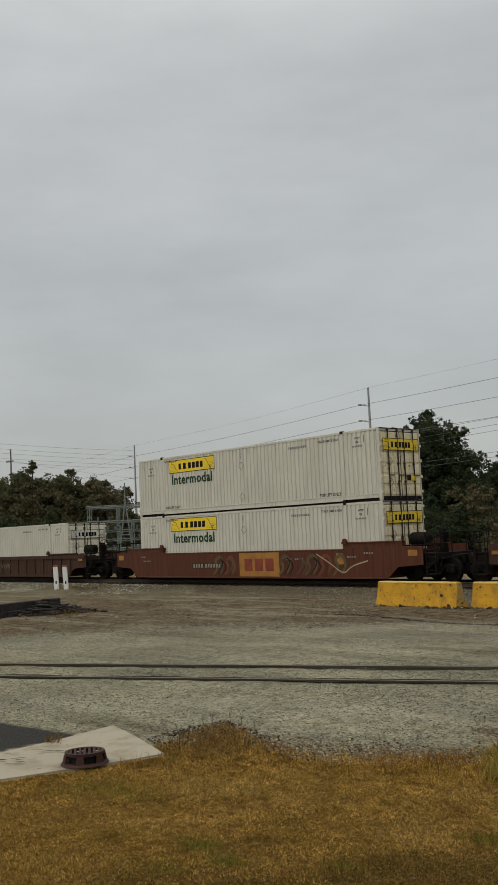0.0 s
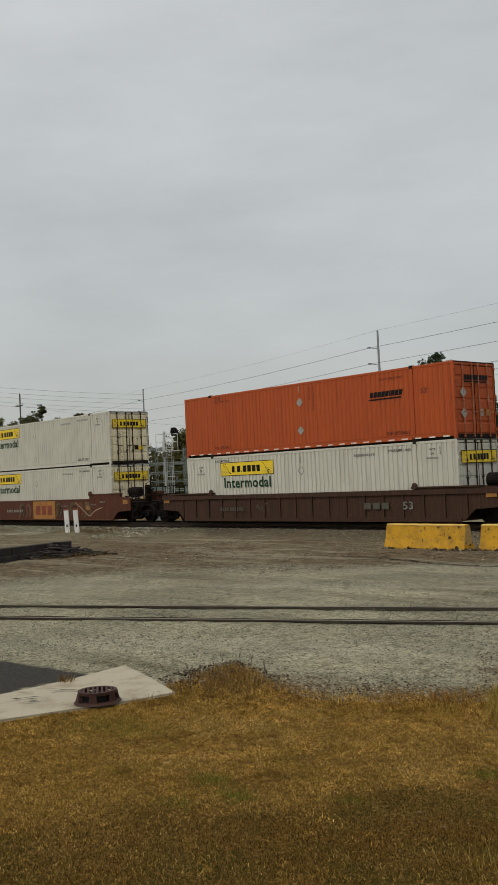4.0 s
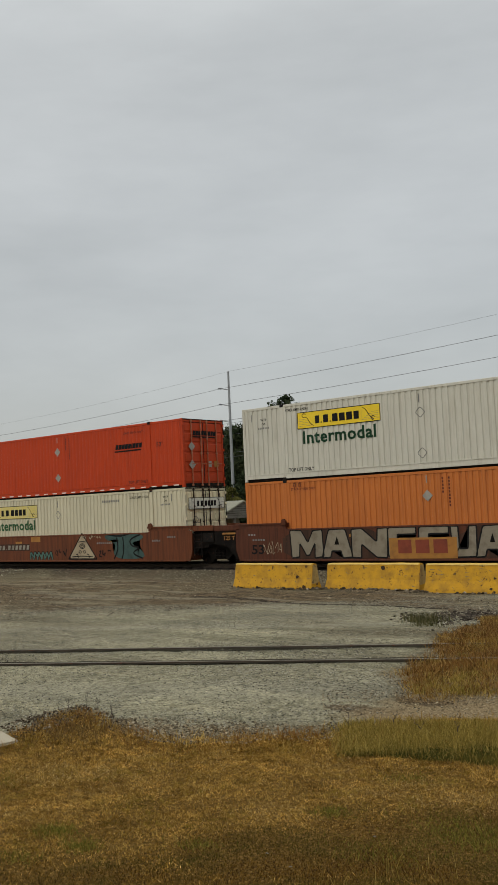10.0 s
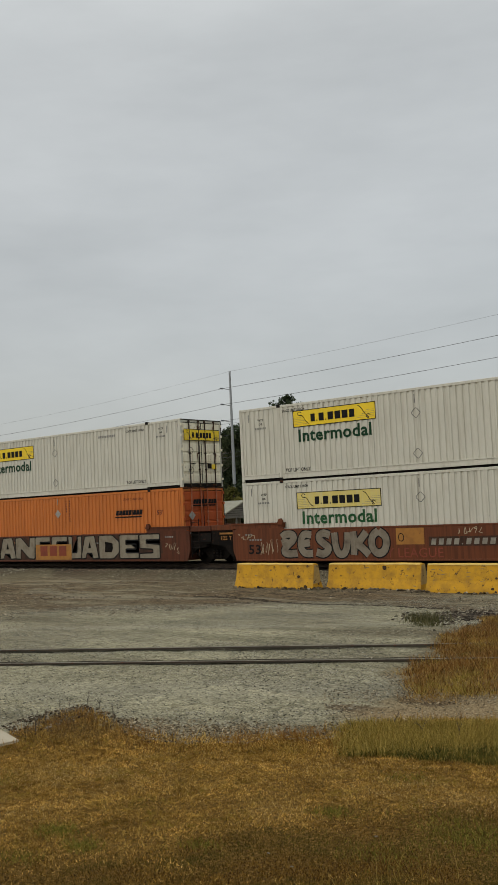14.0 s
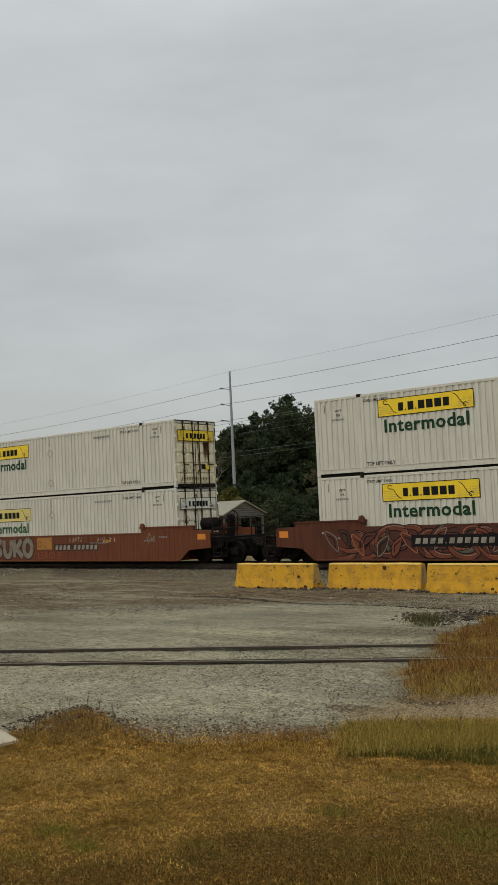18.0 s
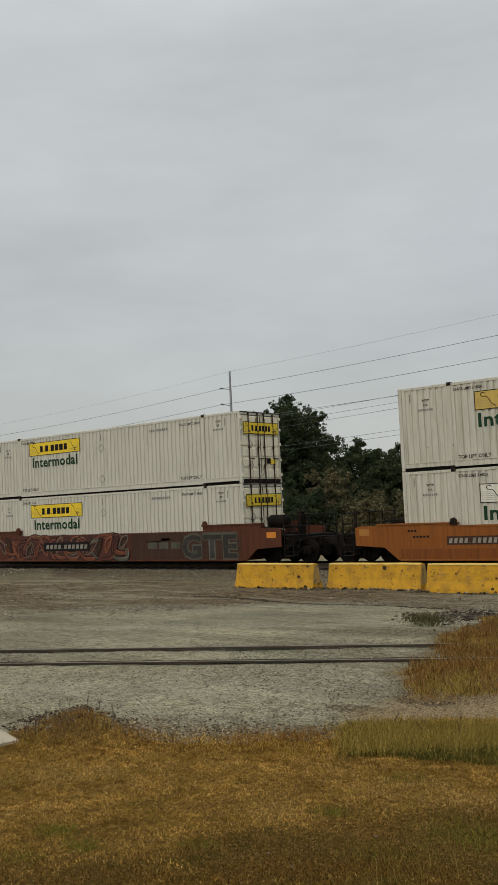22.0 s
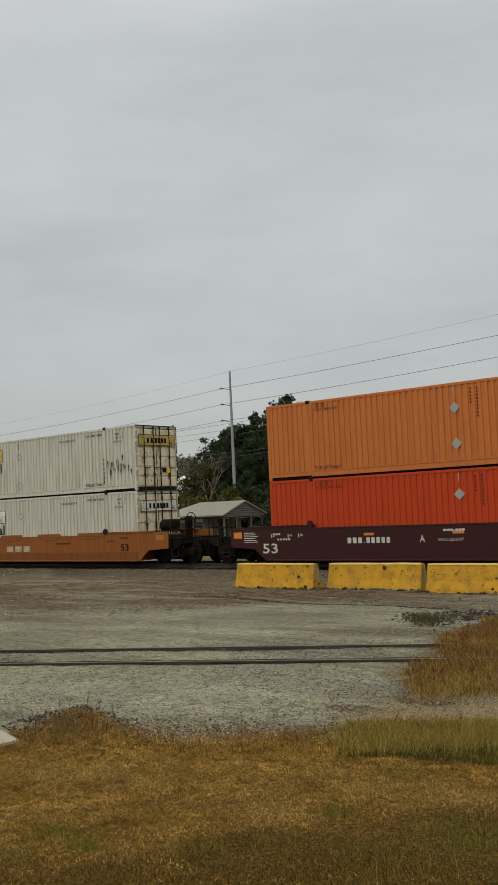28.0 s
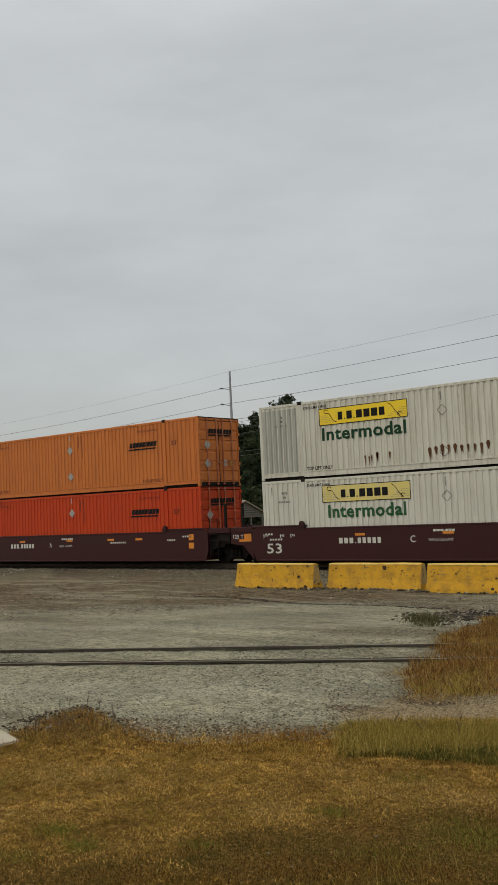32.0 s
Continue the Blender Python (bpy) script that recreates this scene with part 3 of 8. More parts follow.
SLAB = [(-9.98, 6.67), (-8.30, 6.20), (-8.20, 5.30), (-8.75, 4.25), (-9.75, 4.98)]
ASPHALT = [(-30.0, 6.4), (-12.6, 6.05), (-11.2, 6.2), (-10.1, 6.36), (-10.25, 5.45), (-9.9, 4.7), (-9.2, 3.2), (-30.0, -9.0)]


def inside(poly, x, y):
    """Signed distance to a polygon's edge, above 0 inside."""
    best, hit = np.full_like(x, 1e9), np.zeros(x.shape, dtype=bool)
    n = len(poly)
    for i in range(n):
        (ax, ay), (bx, by) = poly[i], poly[(i + 1) % n]
        t = np.clip(((x - ax) * (bx - ax) + (y - ay) * (by - ay)) / ((bx - ax) ** 2 + (by - ay) ** 2), 0, 1)
        best = np.minimum(best, np.hypot(x - ax - t * (bx - ax), y - ay - t * (by - ay)))
        cross = ((ay > y) != (by > y)) & (x < (bx - ax) * (y - ay) / (by - ay + 1e-12) + ax)
        hit ^= cross
    return np.where(hit, best, -best)


def build_ground():
    az = np.radians(np.concatenate([np.arange(18.0, 70.0, 0.165), np.arange(70.0, 378.0, 4.0)]))
    rr = np.concatenate([[0.3, 1.5, 2.6], np.geomspace(3.4, 42.0, 270), np.geomspace(46.0, 3500.0, 26)])
    A, Rr = np.meshgrid(az, rr)
    x, y = -Rr * np.sin(A), Rr * np.cos(A)
    z = ground_z(x, y)
    na, nr = len(az), len(rr)
    verts = np.stack([x.ravel(), y.ravel(), z.ravel()], 1)
    i, j = np.meshgrid(np.arange(nr - 1), np.arange(na), indexing="ij")
    j2 = (j + 1) % na
    quads = np.stack([i * na + j, (i + 1) * na + j, (i + 1) * na + j2, i * na + j2], -1).reshape(-1, 4)
    me = np_mesh("ground", verts, quads, M["ground"], cap=np.arange(na))
    fx, fy = verts[:, 0], verts[:, 1]
    w1, w2, w3 = wobble(fx, fy, 0.5, 1.0), wobble(fx, fy, 2.2, 2.0), wobble(fx, fy, 0.12, 7.0)
    grass = np.maximum(step(-0.12, 0.10, lawn(fx, fy) + 0.10 * w3), 0.85 * step(-0.3, 0.35, weeds(fx, fy) + 0.3 * w3))
    # the lawn goes on behind the place where the camera stands
    grass = np.maximum(grass, step(3.0, 1.0, fy + 0.4 * w1))
    asphalt = step(-0.03, 0.04, inside(ASPHALT, fx, fy) + 0.03 * w3) * (1 - grass)
    along, across = siding_coords(fx, fy)
    faz, fr = np.degrees(np.arctan2(-fx, fy)), np.hypot(fx, fy)
    dirt_r = np.interp(faz, [20, 28, 30.3, 32.9, 36.2, 39.1, 41.5, 44.8, 48, 51.2, 54.4, 64], [19.5, 21.5, 24.2, 25.7, 26.3, 25.9, 25.0, 23.9, 24.0, 24.4, 24.8, 25.0])
    dirt = step(-0.9, 0.7, fr - dirt_r + 0.9 * w2 + 0.6 * w1) * (1 - step(26.3, 27.4, fy + 0.3 * w1)) * (0.70 + 0.30 * step(-0.5, 0.4, w2 + 0.6 * w1))
    dirt = np.maximum(dirt, 0.75 * step(0.0, 0.5, weeds(fx, fy) + 0.5) * (1 - grass))
    dirt = np.maximum(dirt, step(0.25, 0.0, np.hypot((fx + 6.29) / 0.42, (fy - 9.30) / 0.18) - 0.9 + 0.3 * w1))
    dirt = np.maximum(dirt, step(0.25, 0.0, np.hypot((fx + 5.85) / 0.38, (fy - 10.0) / 0.2) - 0.9 + 0.3 * w1))
    dirt = np.maximum(dirt, 0.5 * step(-0.9, -0.1, lawn(fx, fy)) * step(-0.35, 0.35, w1) * (fx > -7.0))
    bare = step(0.0, 0.5, fx + 6.4 + 0.4 * w1) * step(8.7, 9.1, fy) * (1 - step(10.3, 11.2, fy + 0.3 * w1)) * (1 - grass)
    dirt = np.maximum(dirt, 0.9 * bare)
    dirt = np.maximum(dirt, 0.30 * step(0.15, 0.55, np.abs(w2)) * (across > 2.5))
    ball = step(26.2, 27.2, fy + 0.35 * w1) * (1 - step(36.0, 39.0, fy))
    tracks = step(0.5, 0.1, np.abs(across - 4.6 + 0.4 * w2)) * 0.8 + step(0.9, 0.2, np.abs(across + 2.2 + 0.5 * w2)) * 0.5
    # shadow under the train, painted into the ground colour
    train_shade = step(28.55, 28.95, fy + 0.12 * w1) * (1 - step(34.6, 35.6, fy)) * 0.95
    far = step(45.0, 60.0, np.hypot(fx, fy)) * (fy > 37)
    for name, cols in (("zone_a", (np.maximum(grass, far * 0.9), asphalt, dirt)), ("zone_b", (ball, tracks * 0.8 * (1 - dirt) * (fy < 26), train_shade))):
        ca = me.color_attributes.new(name, "FLOAT_COLOR", "POINT")
        buf = np.ones((len(verts), 4), dtype=np.float32)
        for k in range(3):
            buf[:, k] = np.clip(cols[k], 0, 1)
        if name == "zone_b":
            buf[:, 3] = np.clip(0.9 * bare * (1 - step(0.25, 0.0, np.hypot((fx + 5.85) / 0.38, (fy - 10.0) / 0.2) - 0.9)), 0, 1)
        ca.data.foreach_set("color", buf.ravel())
    me.shade_smooth()
    tagged(new("ground", me), "grey gravel yard with brown dirt, dry lawn and a track bed", "ground", kind="structure")


build_ground()


# ================= tracks =================
RAIL_PROFILE = [(-0.075, -0.17), (-0.075, -0.155), (-0.012, -0.13), (-0.010, -0.05), (-0.036, -0.038), (-0.036, -0.004), (-0.028, 0.0),
                (0.028, 0.0), (0.036, -0.004), (0.036, -0.038), (0.010, -0.05), (0.012, -0.13), (0.075, -0.155), (0.075, -0.17)]


def rail_mesh(x0, x1, material):
    bm = bmesh.new()
    a, c = [bm.verts.new((x0, y, z)) for y, z in RAIL_PROFILE], [bm.verts.new((x1, y, z)) for y, z in RAIL_PROFILE]
    n = len(a)
    for i in range(n):
        bm.faces.new((a[i], a[(i + 1) % n], c[(i + 1) % n], c[i]))
    bm.faces.new(a[::-1])
    bm.faces.new(c)
    bmesh.ops.recalc_face_normals(bm, faces=bm.faces[:])
    me = finish("rail", bm, M["rail"])
    me.materials.append(M[material])
    for p in me.polygons:
        if p.normal.z > 0.9 and p.center.z > -0.002:
            p.material_index = 1
    return me


M["rail_dust"] = paint("dusty_worn_rail_head", (0.20, 0.180, 0.125), (0.060, 0.050, 0.034), dirty=0.40, rusty=0.66, rough=0.6, streak=False)
TRACK_Y = 30.55
track = empty("main_track", pose(-40, TRACK_Y, 0), "rusty steel rails on creosoted ties in shade-darkened ballast", "railway track", kind="structure")
main_rail = rail_mesh(-260, 200, "rail_top")
for dy in (-0.7525, 0.7525):
    child("rail", main_rail, track, m=pose(0, dy, 0))

siding_yaw = 27.3
sx, sy = SIDING_A
siding = empty("siding_track", pose(sx, sy, -0.17, 0, 0, siding_yaw), "old siding rails sunk flush in grey gravel", "railway track", kind="structure")
side_rail = rail_mesh(-70, 13.5, "rail_dust")
for dy in (0.0, 1.505):
    child("rail", side_rail, siding, m=pose(0, dy, 0))
    # dark flat strips beside the rail head, in place of its grooves
    n = 420
    inner = -1 if dy > 1 else 1
    bm2 = bmesh.new()
    for s, wide in ((inner, 0.17), (-inner, 0.10)):
        prev = None
        for i in range(n + 1):
            x = -70 + 81.5 * i / n
            w = wide * (1.0 + 0.75 * noise.noise((x * 0.9, dy + s, 0)) + 0.5 * noise.noise((x * 3.1, dy + s, 4)))
            row = [bm2.verts.new((x, s * 0.038, -0.019)), bm2.verts.new((x, s * (0.038 + w), -0.016))]
            if prev:
                bm2.faces.new((prev[0], row[0], row[1], prev[1]) if s < 0 else (prev[1], row[1], row[0], prev[0]))
            prev = row
    part("flangeway", bm2, "groove", siding, "dark flat strips for the flange grooves", m=pose(0, dy, 0))

# ================= containers =================
CL, CW, CH = 16.154, 2.59, 2.896
FACE = -CW / 2


def corrugated(length, z0, z1, depth):
    """A side wall of upright folds along x, outer face towards -y at 0."""
    bm = bmesh.new()
    n = max(1, round(length / 0.235))
    p = length / n
    xs = []
    for i in range(n):
        a = i * p
        xs += [(a, 0), (a + p * 0.50, 0), (a + p * 0.60, depth), (a + p * 0.90, depth)]
    xs.append((length, 0))
    low, top = [bm.verts.new((x, y, z0)) for x, y in xs], [bm.verts.new((x, y, z1)) for x, y in xs]
    for i in range(len(xs) - 1):
        bm.faces.new((low[i], low[i + 1], top[i + 1], top[i]))
    return bm


def roof_bm():
    bm = corrugated(CL - 0.2, 0, CW - 0.12, 0.02)
    bmesh.ops.transform(bm, matrix=Matrix(((1, 0, 0, -CL / 2 + 0.1), (0, 0, 1, -CW / 2 + 0.06), (0, -1, 0, CH - 0.015), (0, 0, 0, 1))), verts=bm.verts[:])
    return bm


def door_bm():
    """One door leaf with pressed panels, facing +x, lower inner corner at 0."""
    w, h = CW / 2 - 0.075, CH - 0.33
    bm = bmesh.new()
    box(bm, -0.06, 0.0, 0.012, w - 0.012, 0, h)
    front = next(f for f in bm.faces if f.calc_center_median().x > -0.001)
    bm.faces.remove(front)
    n = 6
    rows = []
    for i in range(n + 1):
        if i in (0, n):
            pair = sorted((v for v in bm.verts if v.co.x > -0.001 and abs(v.co.z - (0 if i == 0 else h)) < 1e-6), key=lambda v: v.co.y)
        else:
            pair = [bm.verts.new((0, 0.012, h * i / n)), bm.verts.new((0, w - 0.012, h * i / n))]
        rows.append(pair)
    made = [bm.faces.new((p[0], p[1], q[1], q[0])) for p, q in zip(rows, rows[1:])]
    bm.normal_update()
    bmesh.ops.inset_individual(bm, faces=made, thickness=0.055)
    bmesh.ops.inset_individual(bm, faces=made, thickness=0.035, depth=0.024)
    return bm


def lock_rod_bm():
    bm = bmesh.new()
    tube(bm, (0, 0, 0.06), (0, 0, CH - 0.04), 0.027, sides=6)
    for z in (0.10, 0.75, 1.45, 2.1, CH - 0.10):
        box(bm, -0.035, 0.022, -0.045, 0.045, z - 0.03, z + 0.03)
    box(bm, -0.02, 0.03, -0.02, 0.30, 0.98, 1.02)
    return bm


def casting_bm():
    bm = soft_box(-0.085, 0.085, -0.08, 0.08, -0.06, 0.06, 0.012)
    return bm


def rail_bm():
    """A bottom rail, raised a little between the lifting posts, with a ledge."""
    rows = []
    for a, b, z in ((-CL / 2 + 0.14, -6.18, 0.12), (-6.02, 6.02, 0.075), (6.18, CL / 2 - 0.14, 0.12)):
        rows += [(a, b, -0.008, 0.05, z, 0.29), (a, b, -0.026, -0.008, 0.262, 0.29), (a, b, -0.020, -0.008, z, z + 0.07)]
    return boxes(*rows)


def mark(parent, x, z, widths, height, width, material, label, y, slant=0.0, facing=None, gap=0.09):
    """A wordmark as plain blocks, one part for each."""
    full = sum(w * 0.82 for w in widths) + gap * (len(widths) - 1)
    k, at_x = width / full, x
    f = Matrix.Identity(4) if facing is None else facing
    for w in widths:
        ww, h = w * 0.82 * k, height * (0.17 if w < 0.3 else 1.0)
        bm = bmesh.new()
        bm.faces.new([bm.verts.new(v) for v in ((0, 0, 0), (ww, 0, 0), (ww + slant * h, 0, h), (slant * h, 0, h))])
        part("letter_block", bm, material, parent, "", f @ pose(at_x, y, z))
        at_x += ww + gap * k


SIGN = {"yellow": ("yellow", "green"), "faded": ("yellow_faded", "green_faded"), "pale": ("pale_sign", "green"), "tan": ("yellow_tan", "green"), "pale_faded": ("yellow_faded", "green_faded")}
END = pose(CL / 2, 0, 0, 0, 0, 90)     # x along +y, facing +x


def sign_board(parent, x, z, w, h, style, y, facing=None):
    """A framed wordmark panel with a scroll at each end."""
    f = Matrix.Identity(4) if facing is None else facing
    board = part("sign_panel", boxes((x, x + w, y - 0.004, y, z, z + h)), SIGN[style][0], parent, SIGN[style][0].replace("_", " ") + " sign panel", f)
    t = 0.026
    frame_bm = boxes((x, x + w, y - 0.007, y - 0.004, z, z + t), (x, x + w, y - 0.007, y - 0.004, z + h - t, z + h), (x, x + t, y - 0.007, y - 0.004, z + t, z + h - t), (x + w - t, x + w, y - 0.007, y - 0.004, z + t, z + h - t))
    part("border", frame_bm, "black", board)
    for s, cx in ((1, x + 0.04 * w), (-1, x + 0.96 * w)):
        # a curl at the outer end, low on one side and high on the other, and a thin line running off it
        lo, hi = (0.80, 0.14) if s > 0 else (0.22, 0.88)
        mid = (lo + hi) / 2
        curl = [(cx + s * 0.045 * w + 0.026 * w * math.cos(a), z + h * lo + 0.13 * h * math.sin(a)) for a in (0.3, 1.6, 2.9, 4.2, 5.3)]
        part("scroll", stroke(curl + [(cx + s * 0.085 * w, z + h * (lo * 0.6 + mid * 0.4)), (cx + s * 0.125 * w, z + h * (mid * 0.4 + hi * 0.6)), (cx + s * 0.165 * w, z + h * hi)], 0.024 * h / 0.6, y - 0.0075), "black", board)
    bm = bmesh.new()
    for s, a in ((1, x + 0.015 * w), (-1, x + 0.985 * w)):
        for k in range(5):
            zz, far = z + h * (0.16 + 0.10 * k), a + s * w * (0.20 - 0.028 * k)
            lo, hi = min(a, far), max(a, far)
            box(bm, lo, hi, y - 0.0065, y - 0.004, zz, zz + 0.008)
    tagged(part("hatching", bm, "dim", board, "fine dark hatching"), kind="stuff")
    mark(board, x + w * 0.225, z + h * 0.25, (0.56, 0.14, 0.66, 0.14, 0.72, 0.72, 0.74, 0.66), h * 0.46, w * 0.53, "black", "row of plain black blocks", y - 0.0085, gap=0.155)
    return board


def diamond(parent, x, z, y, r, material, outline=True):
    if outline:
        bm = stroke([(x - r, z), (x - r * 0.5, z + r * 0.5), (x, z + r), (x + r * 0.5, z + r * 0.5), (x + r, z), (x + r * 0.5, z - r * 0.5), (x, z - r), (x - r * 0.5, z - r * 0.5)], 0.028, y - 0.004, closed=True)
    else:
        bm = prism([(x - r, z), (x, z - r), (x + r, z), (x, z + r)], y - 0.012, y)
    return part("placard_holder", bm, material, parent)


def lines(parent, x, z, body, height, width, material, y):
    return tagged(child("stencil", word(body, height, material, width, bold=0.022), parent, m=pose(x, y, z)), kind="stuff")


def small_bars(parent, x, z, n, w, h, material, y, gap=0.5):
    bm = bmesh.new()
    for i in range(n):
        a = x + i * w * (1 + gap)
        bm.faces.new([bm.verts.new(v) for v in ((a, y, z), (a + w, y, z), (a + w, y, z + h), (a, y, z + h))])
    return tagged(part("stencil", bm, material, parent), kind="stuff")


def rust_runs(parent, spots, y, m=None):
    """Rust that has bled from knocks in the paint: (x, z, width, length)."""
    bm = bmesh.new()
    for x, z, w, h in spots:
        vs = [(x - w * 0.5, z), (x - w * 0.2, z - h * 0.6), (x, z - h), (x + w * 0.25, z - h * 0.55), (x + w * 0.5, z + 0.01), (x + w * 0.2, z + w * 0.6), (x - w * 0.3, z + w * 0.5)]
        bm.faces.new([bm.verts.new((a, y, b)) for a, b in vs])
    return tagged(part("rust_run", bm, "rust_stain", parent, "brown rust runs", m), kind="stuff")


M["rust_stain"] = paint("bled_rust", (0.080, 0.034, 0.016), (0.16, 0.075, 0.03), dirty=0.45, rusty=0.6, streak=False, rough=0.8)
MOVING = []      # thing, its x when the train stands at its zero mark, y, z


def container(kind, x_left, z, body, door, style=None, label="", depth=0.032, sign=(0.0, 0.08, 3.68)):
    """One 53-foot box. kind: 'sign' has the framed panel and the green word, 'slant' has a slanted wordmark. sign: the panel's shift along and up, and its width."""
    ob = empty("shipping_container", pose(x_left + CL / 2, TRACK_Y, z), label, "container", "containers on the train")
    MOVING.append((ob, x_left + CL / 2, TRACK_Y, z))
    top, low = CH - 0.10, 0.25
    wall = shared(f"side_wall_{depth}", lambda: corrugated(CL - 0.3, low, top, depth), body)
    child("side_wall", wall, ob, m=pose(-CL / 2 + 0.15, FACE + 0.008, 0))
    child("side_wall", wall, ob, m=pose(CL / 2 - 0.15, -FACE - 0.008, 0, 0, 0, 180))
    child("roof", shared("roof", roof_bm, body), ob)
    child("front_wall", shared("front_wall", lambda: soft_box(-CL / 2, -CL / 2 + 0.05, FACE + 0.1, -FACE - 0.1, 0.12, CH - 0.08), body), ob)
    child("floor", shared("container_floor", lambda: boxes((-CL / 2 + 0.06, CL / 2 - 0.08, FACE + 0.05, -FACE - 0.05, 0.02, 0.16)), "grime"), ob)
    tape = kind == "tape"
    for s in (1, -1):
        flip = pose(0, s * FACE + s * 0.012, 0, 0, 0, 0 if s > 0 else 180)
        child("bottom_rail", shared("bottom_rail", rail_bm, body), ob, m=flip)
        child("top_rail", shared("top_rail", lambda: soft_box(-CL / 2 + 0.1, CL / 2 - 0.1, -0.012, 0.05, CH - 0.105, CH - 0.008), body), ob, m=flip)
        if tape and s > 0:
            for i in range(24):
                child("tape_dash", shared("tape_dash", lambda: boxes((0, 0.30, -0.031, -0.026, 0.10, 0.145)), "tape"), ob, m=flip @ pose(-7.7 + i * 0.66, 0, 0))
        for x in (-CL / 2 + 0.07, CL / 2 - 0.07):
            child("corner_post", shared("corner_post", lambda: soft_box(-0.07, 0.07, -0.012, 0.10, 0.02, CH, 0.012), body), ob, m=flip @ pose(x, 0, 0))
        for x in (-6.1, 6.1):
            child("lifting_post", shared("lifting_post", lambda: soft_box(-0.075, 0.075, -0.020, 0.06, 0.03, CH - 0.02, 0.01), body), ob, m=flip @ pose(x, 0, 0))
            for zz in (0.06, CH - 0.035):
                child("corner_casting", shared("corner_casting", casting_bm, "dark_steel"), ob, "dark steel lifting casting", flip @ pose(x, 0.045, zz))
    # door end
    child("door_header", shared("door_header", lambda: soft_box(CL / 2 - 0.12, CL / 2 - 0.005, FACE + 0.05, -FACE - 0.05, CH - 0.14, CH - 0.006), body), ob)
    child("door_sill", shared("door_sill", lambda: soft_box(CL / 2 - 0.12, CL / 2 - 0.005, FACE + 0.05, -FACE - 0.05, 0.02, 0.17), "dark_steel"), ob)
    leaf = shared("door_leaf", door_bm, door)
    child("door", leaf, ob, m=pose(CL / 2 - 0.03, 0, 0.18))
    child("door", leaf, ob, m=pose(CL / 2 - 0.03, -CW / 2 + 0.075, 0.18))
    child("door_gasket", shared("door_gasket", lambda: boxes(*[(CL / 2 - 0.05, CL / 2 - 0.022, a - 0.016, a + 0.016, 0.17, CH - 0.14) for a in (FACE + 0.09, 0.0, -FACE - 0.09)], (CL / 2 - 0.05, CL / 2 - 0.022, FACE + 0.09, -FACE - 0.09, CH - 0.165, CH - 0.135)), "black"), ob, "black rubber door seal")
    rod = "rod_red" if door in ("red", "orange", "rust_orange") else "rod"
    child("door_frame_edge", shared("door_frame_edge", lambda: boxes((CL / 2 - 0.004, CL / 2 + 0.012, FACE + 0.03, -FACE - 0.03, CH - 0.05, CH - 0.012), (CL / 2 - 0.004, CL / 2 + 0.012, -FACE - 0.05, -FACE - 0.012, 0.10, CH - 0.05)), "dark_steel"), ob, "dark rubbed steel edge of the door frame")
    for y in (-0.78, -0.20, 0.20, 0.78):
        child("lock_rod", shared("lock_rod", lock_rod_bm, rod), ob, "rust-brown lock rod" if rod == "rod" else "lock rod painted like the door", pose(CL / 2 + 0.025, y, 0))
    for y in (FACE + 0.06, -FACE - 0.06):
        for zz in (0.35, 0.95, 1.6, 2.2, 2.65):
            child("hinge", shared("hinge", lambda: boxes((-0.02, 0.035, -0.05, 0.05, -0.05, 0.05)), door), ob, m=pose(CL / 2, y, zz))
    y = FACE + 0.006
    X = lambda a: a - CL / 2
    if kind == "sign":
        dx, dz, sw = sign
        sign_board(ob, X(2.80) + dx, 1.83 + dz, sw, 0.63, style, y)
        word_w = 0.95 * sw if body == "white_old" else 0.88 * sw
        tagged(child("word", word("Intermodal", 0.47, SIGN[style][1], word_w, bold=0.026), ob, "bold green word", pose(X(2.80) + dx + (sw - word_w) * 0.52, y - 0.002, 1.285 + dz)), kind="stuff")
        sign_board(ob, -1.12, 1.98, 2.24, 0.49, "pale" if style in ("faded", "pale", "pale_faded") else style, -0.034, facing=END)
        ink = "black"
        lines(ob, X(14.86), 2.52, "WTP", 0.085, 0.30, ink, y - 0.002)
        lines(ob, X(14.92), 2.36, "OR", 0.085, 0.18, ink, y - 0.002)
        small_bars(ob, X(14.72), 2.20, 7, 0.055, 0.07, "dim", y - 0.002)
        lines(ob, X(0.92), 2.36, "WTP", 0.085, 0.30, ink, y - 0.002)
        lines(ob, X(0.98), 2.20, "OR", 0.085, 0.18, ink, y - 0.002)
        small_bars(ob, X(0.78), 2.04, 7, 0.055, 0.07, "dim", y - 0.002)
        lines(ob, X(12.85), 2.56, "STACK LIMIT 3 HIGH", 0.10, 1.15, ink, y - 0.002)
        lines(ob, X(2.15), 2.60, "STACK LIMIT 3 HIGH", 0.10, 1.05, ink, y - 0.002)
        small_bars(ob, X(11.05), 2.46, 10, 0.075, 0.10, "dim", y - 0.002)
        diamond(ob, X(7.95), 2.02, y, 0.19, "dim")
        diamond(ob, X(7.95), 0.62, y, 0.19, "dim")
        for xx in (0.45, 7.90, 15.35):
            part("tie_slot", boxes((X(xx), X(xx) + 0.035, y - 0.006, y, 2.36, 2.66)), "dim", ob)
        diamond(ob, 0, 0, 0, 0.16, "dim").matrix_basis = END @ pose(-0.72, -0.034, 1.55)
        diamond(ob, 0, 0, 0, 0.16, "dim").matrix_basis = END @ pose(-0.72, -0.034, 0.72)
        part("data_plate", boxes((-0.15, 0.15, -0.004, 0, 0, 0.20)), "yellow", ob, "", END @ pose(0.70, -0.032, 0.78))
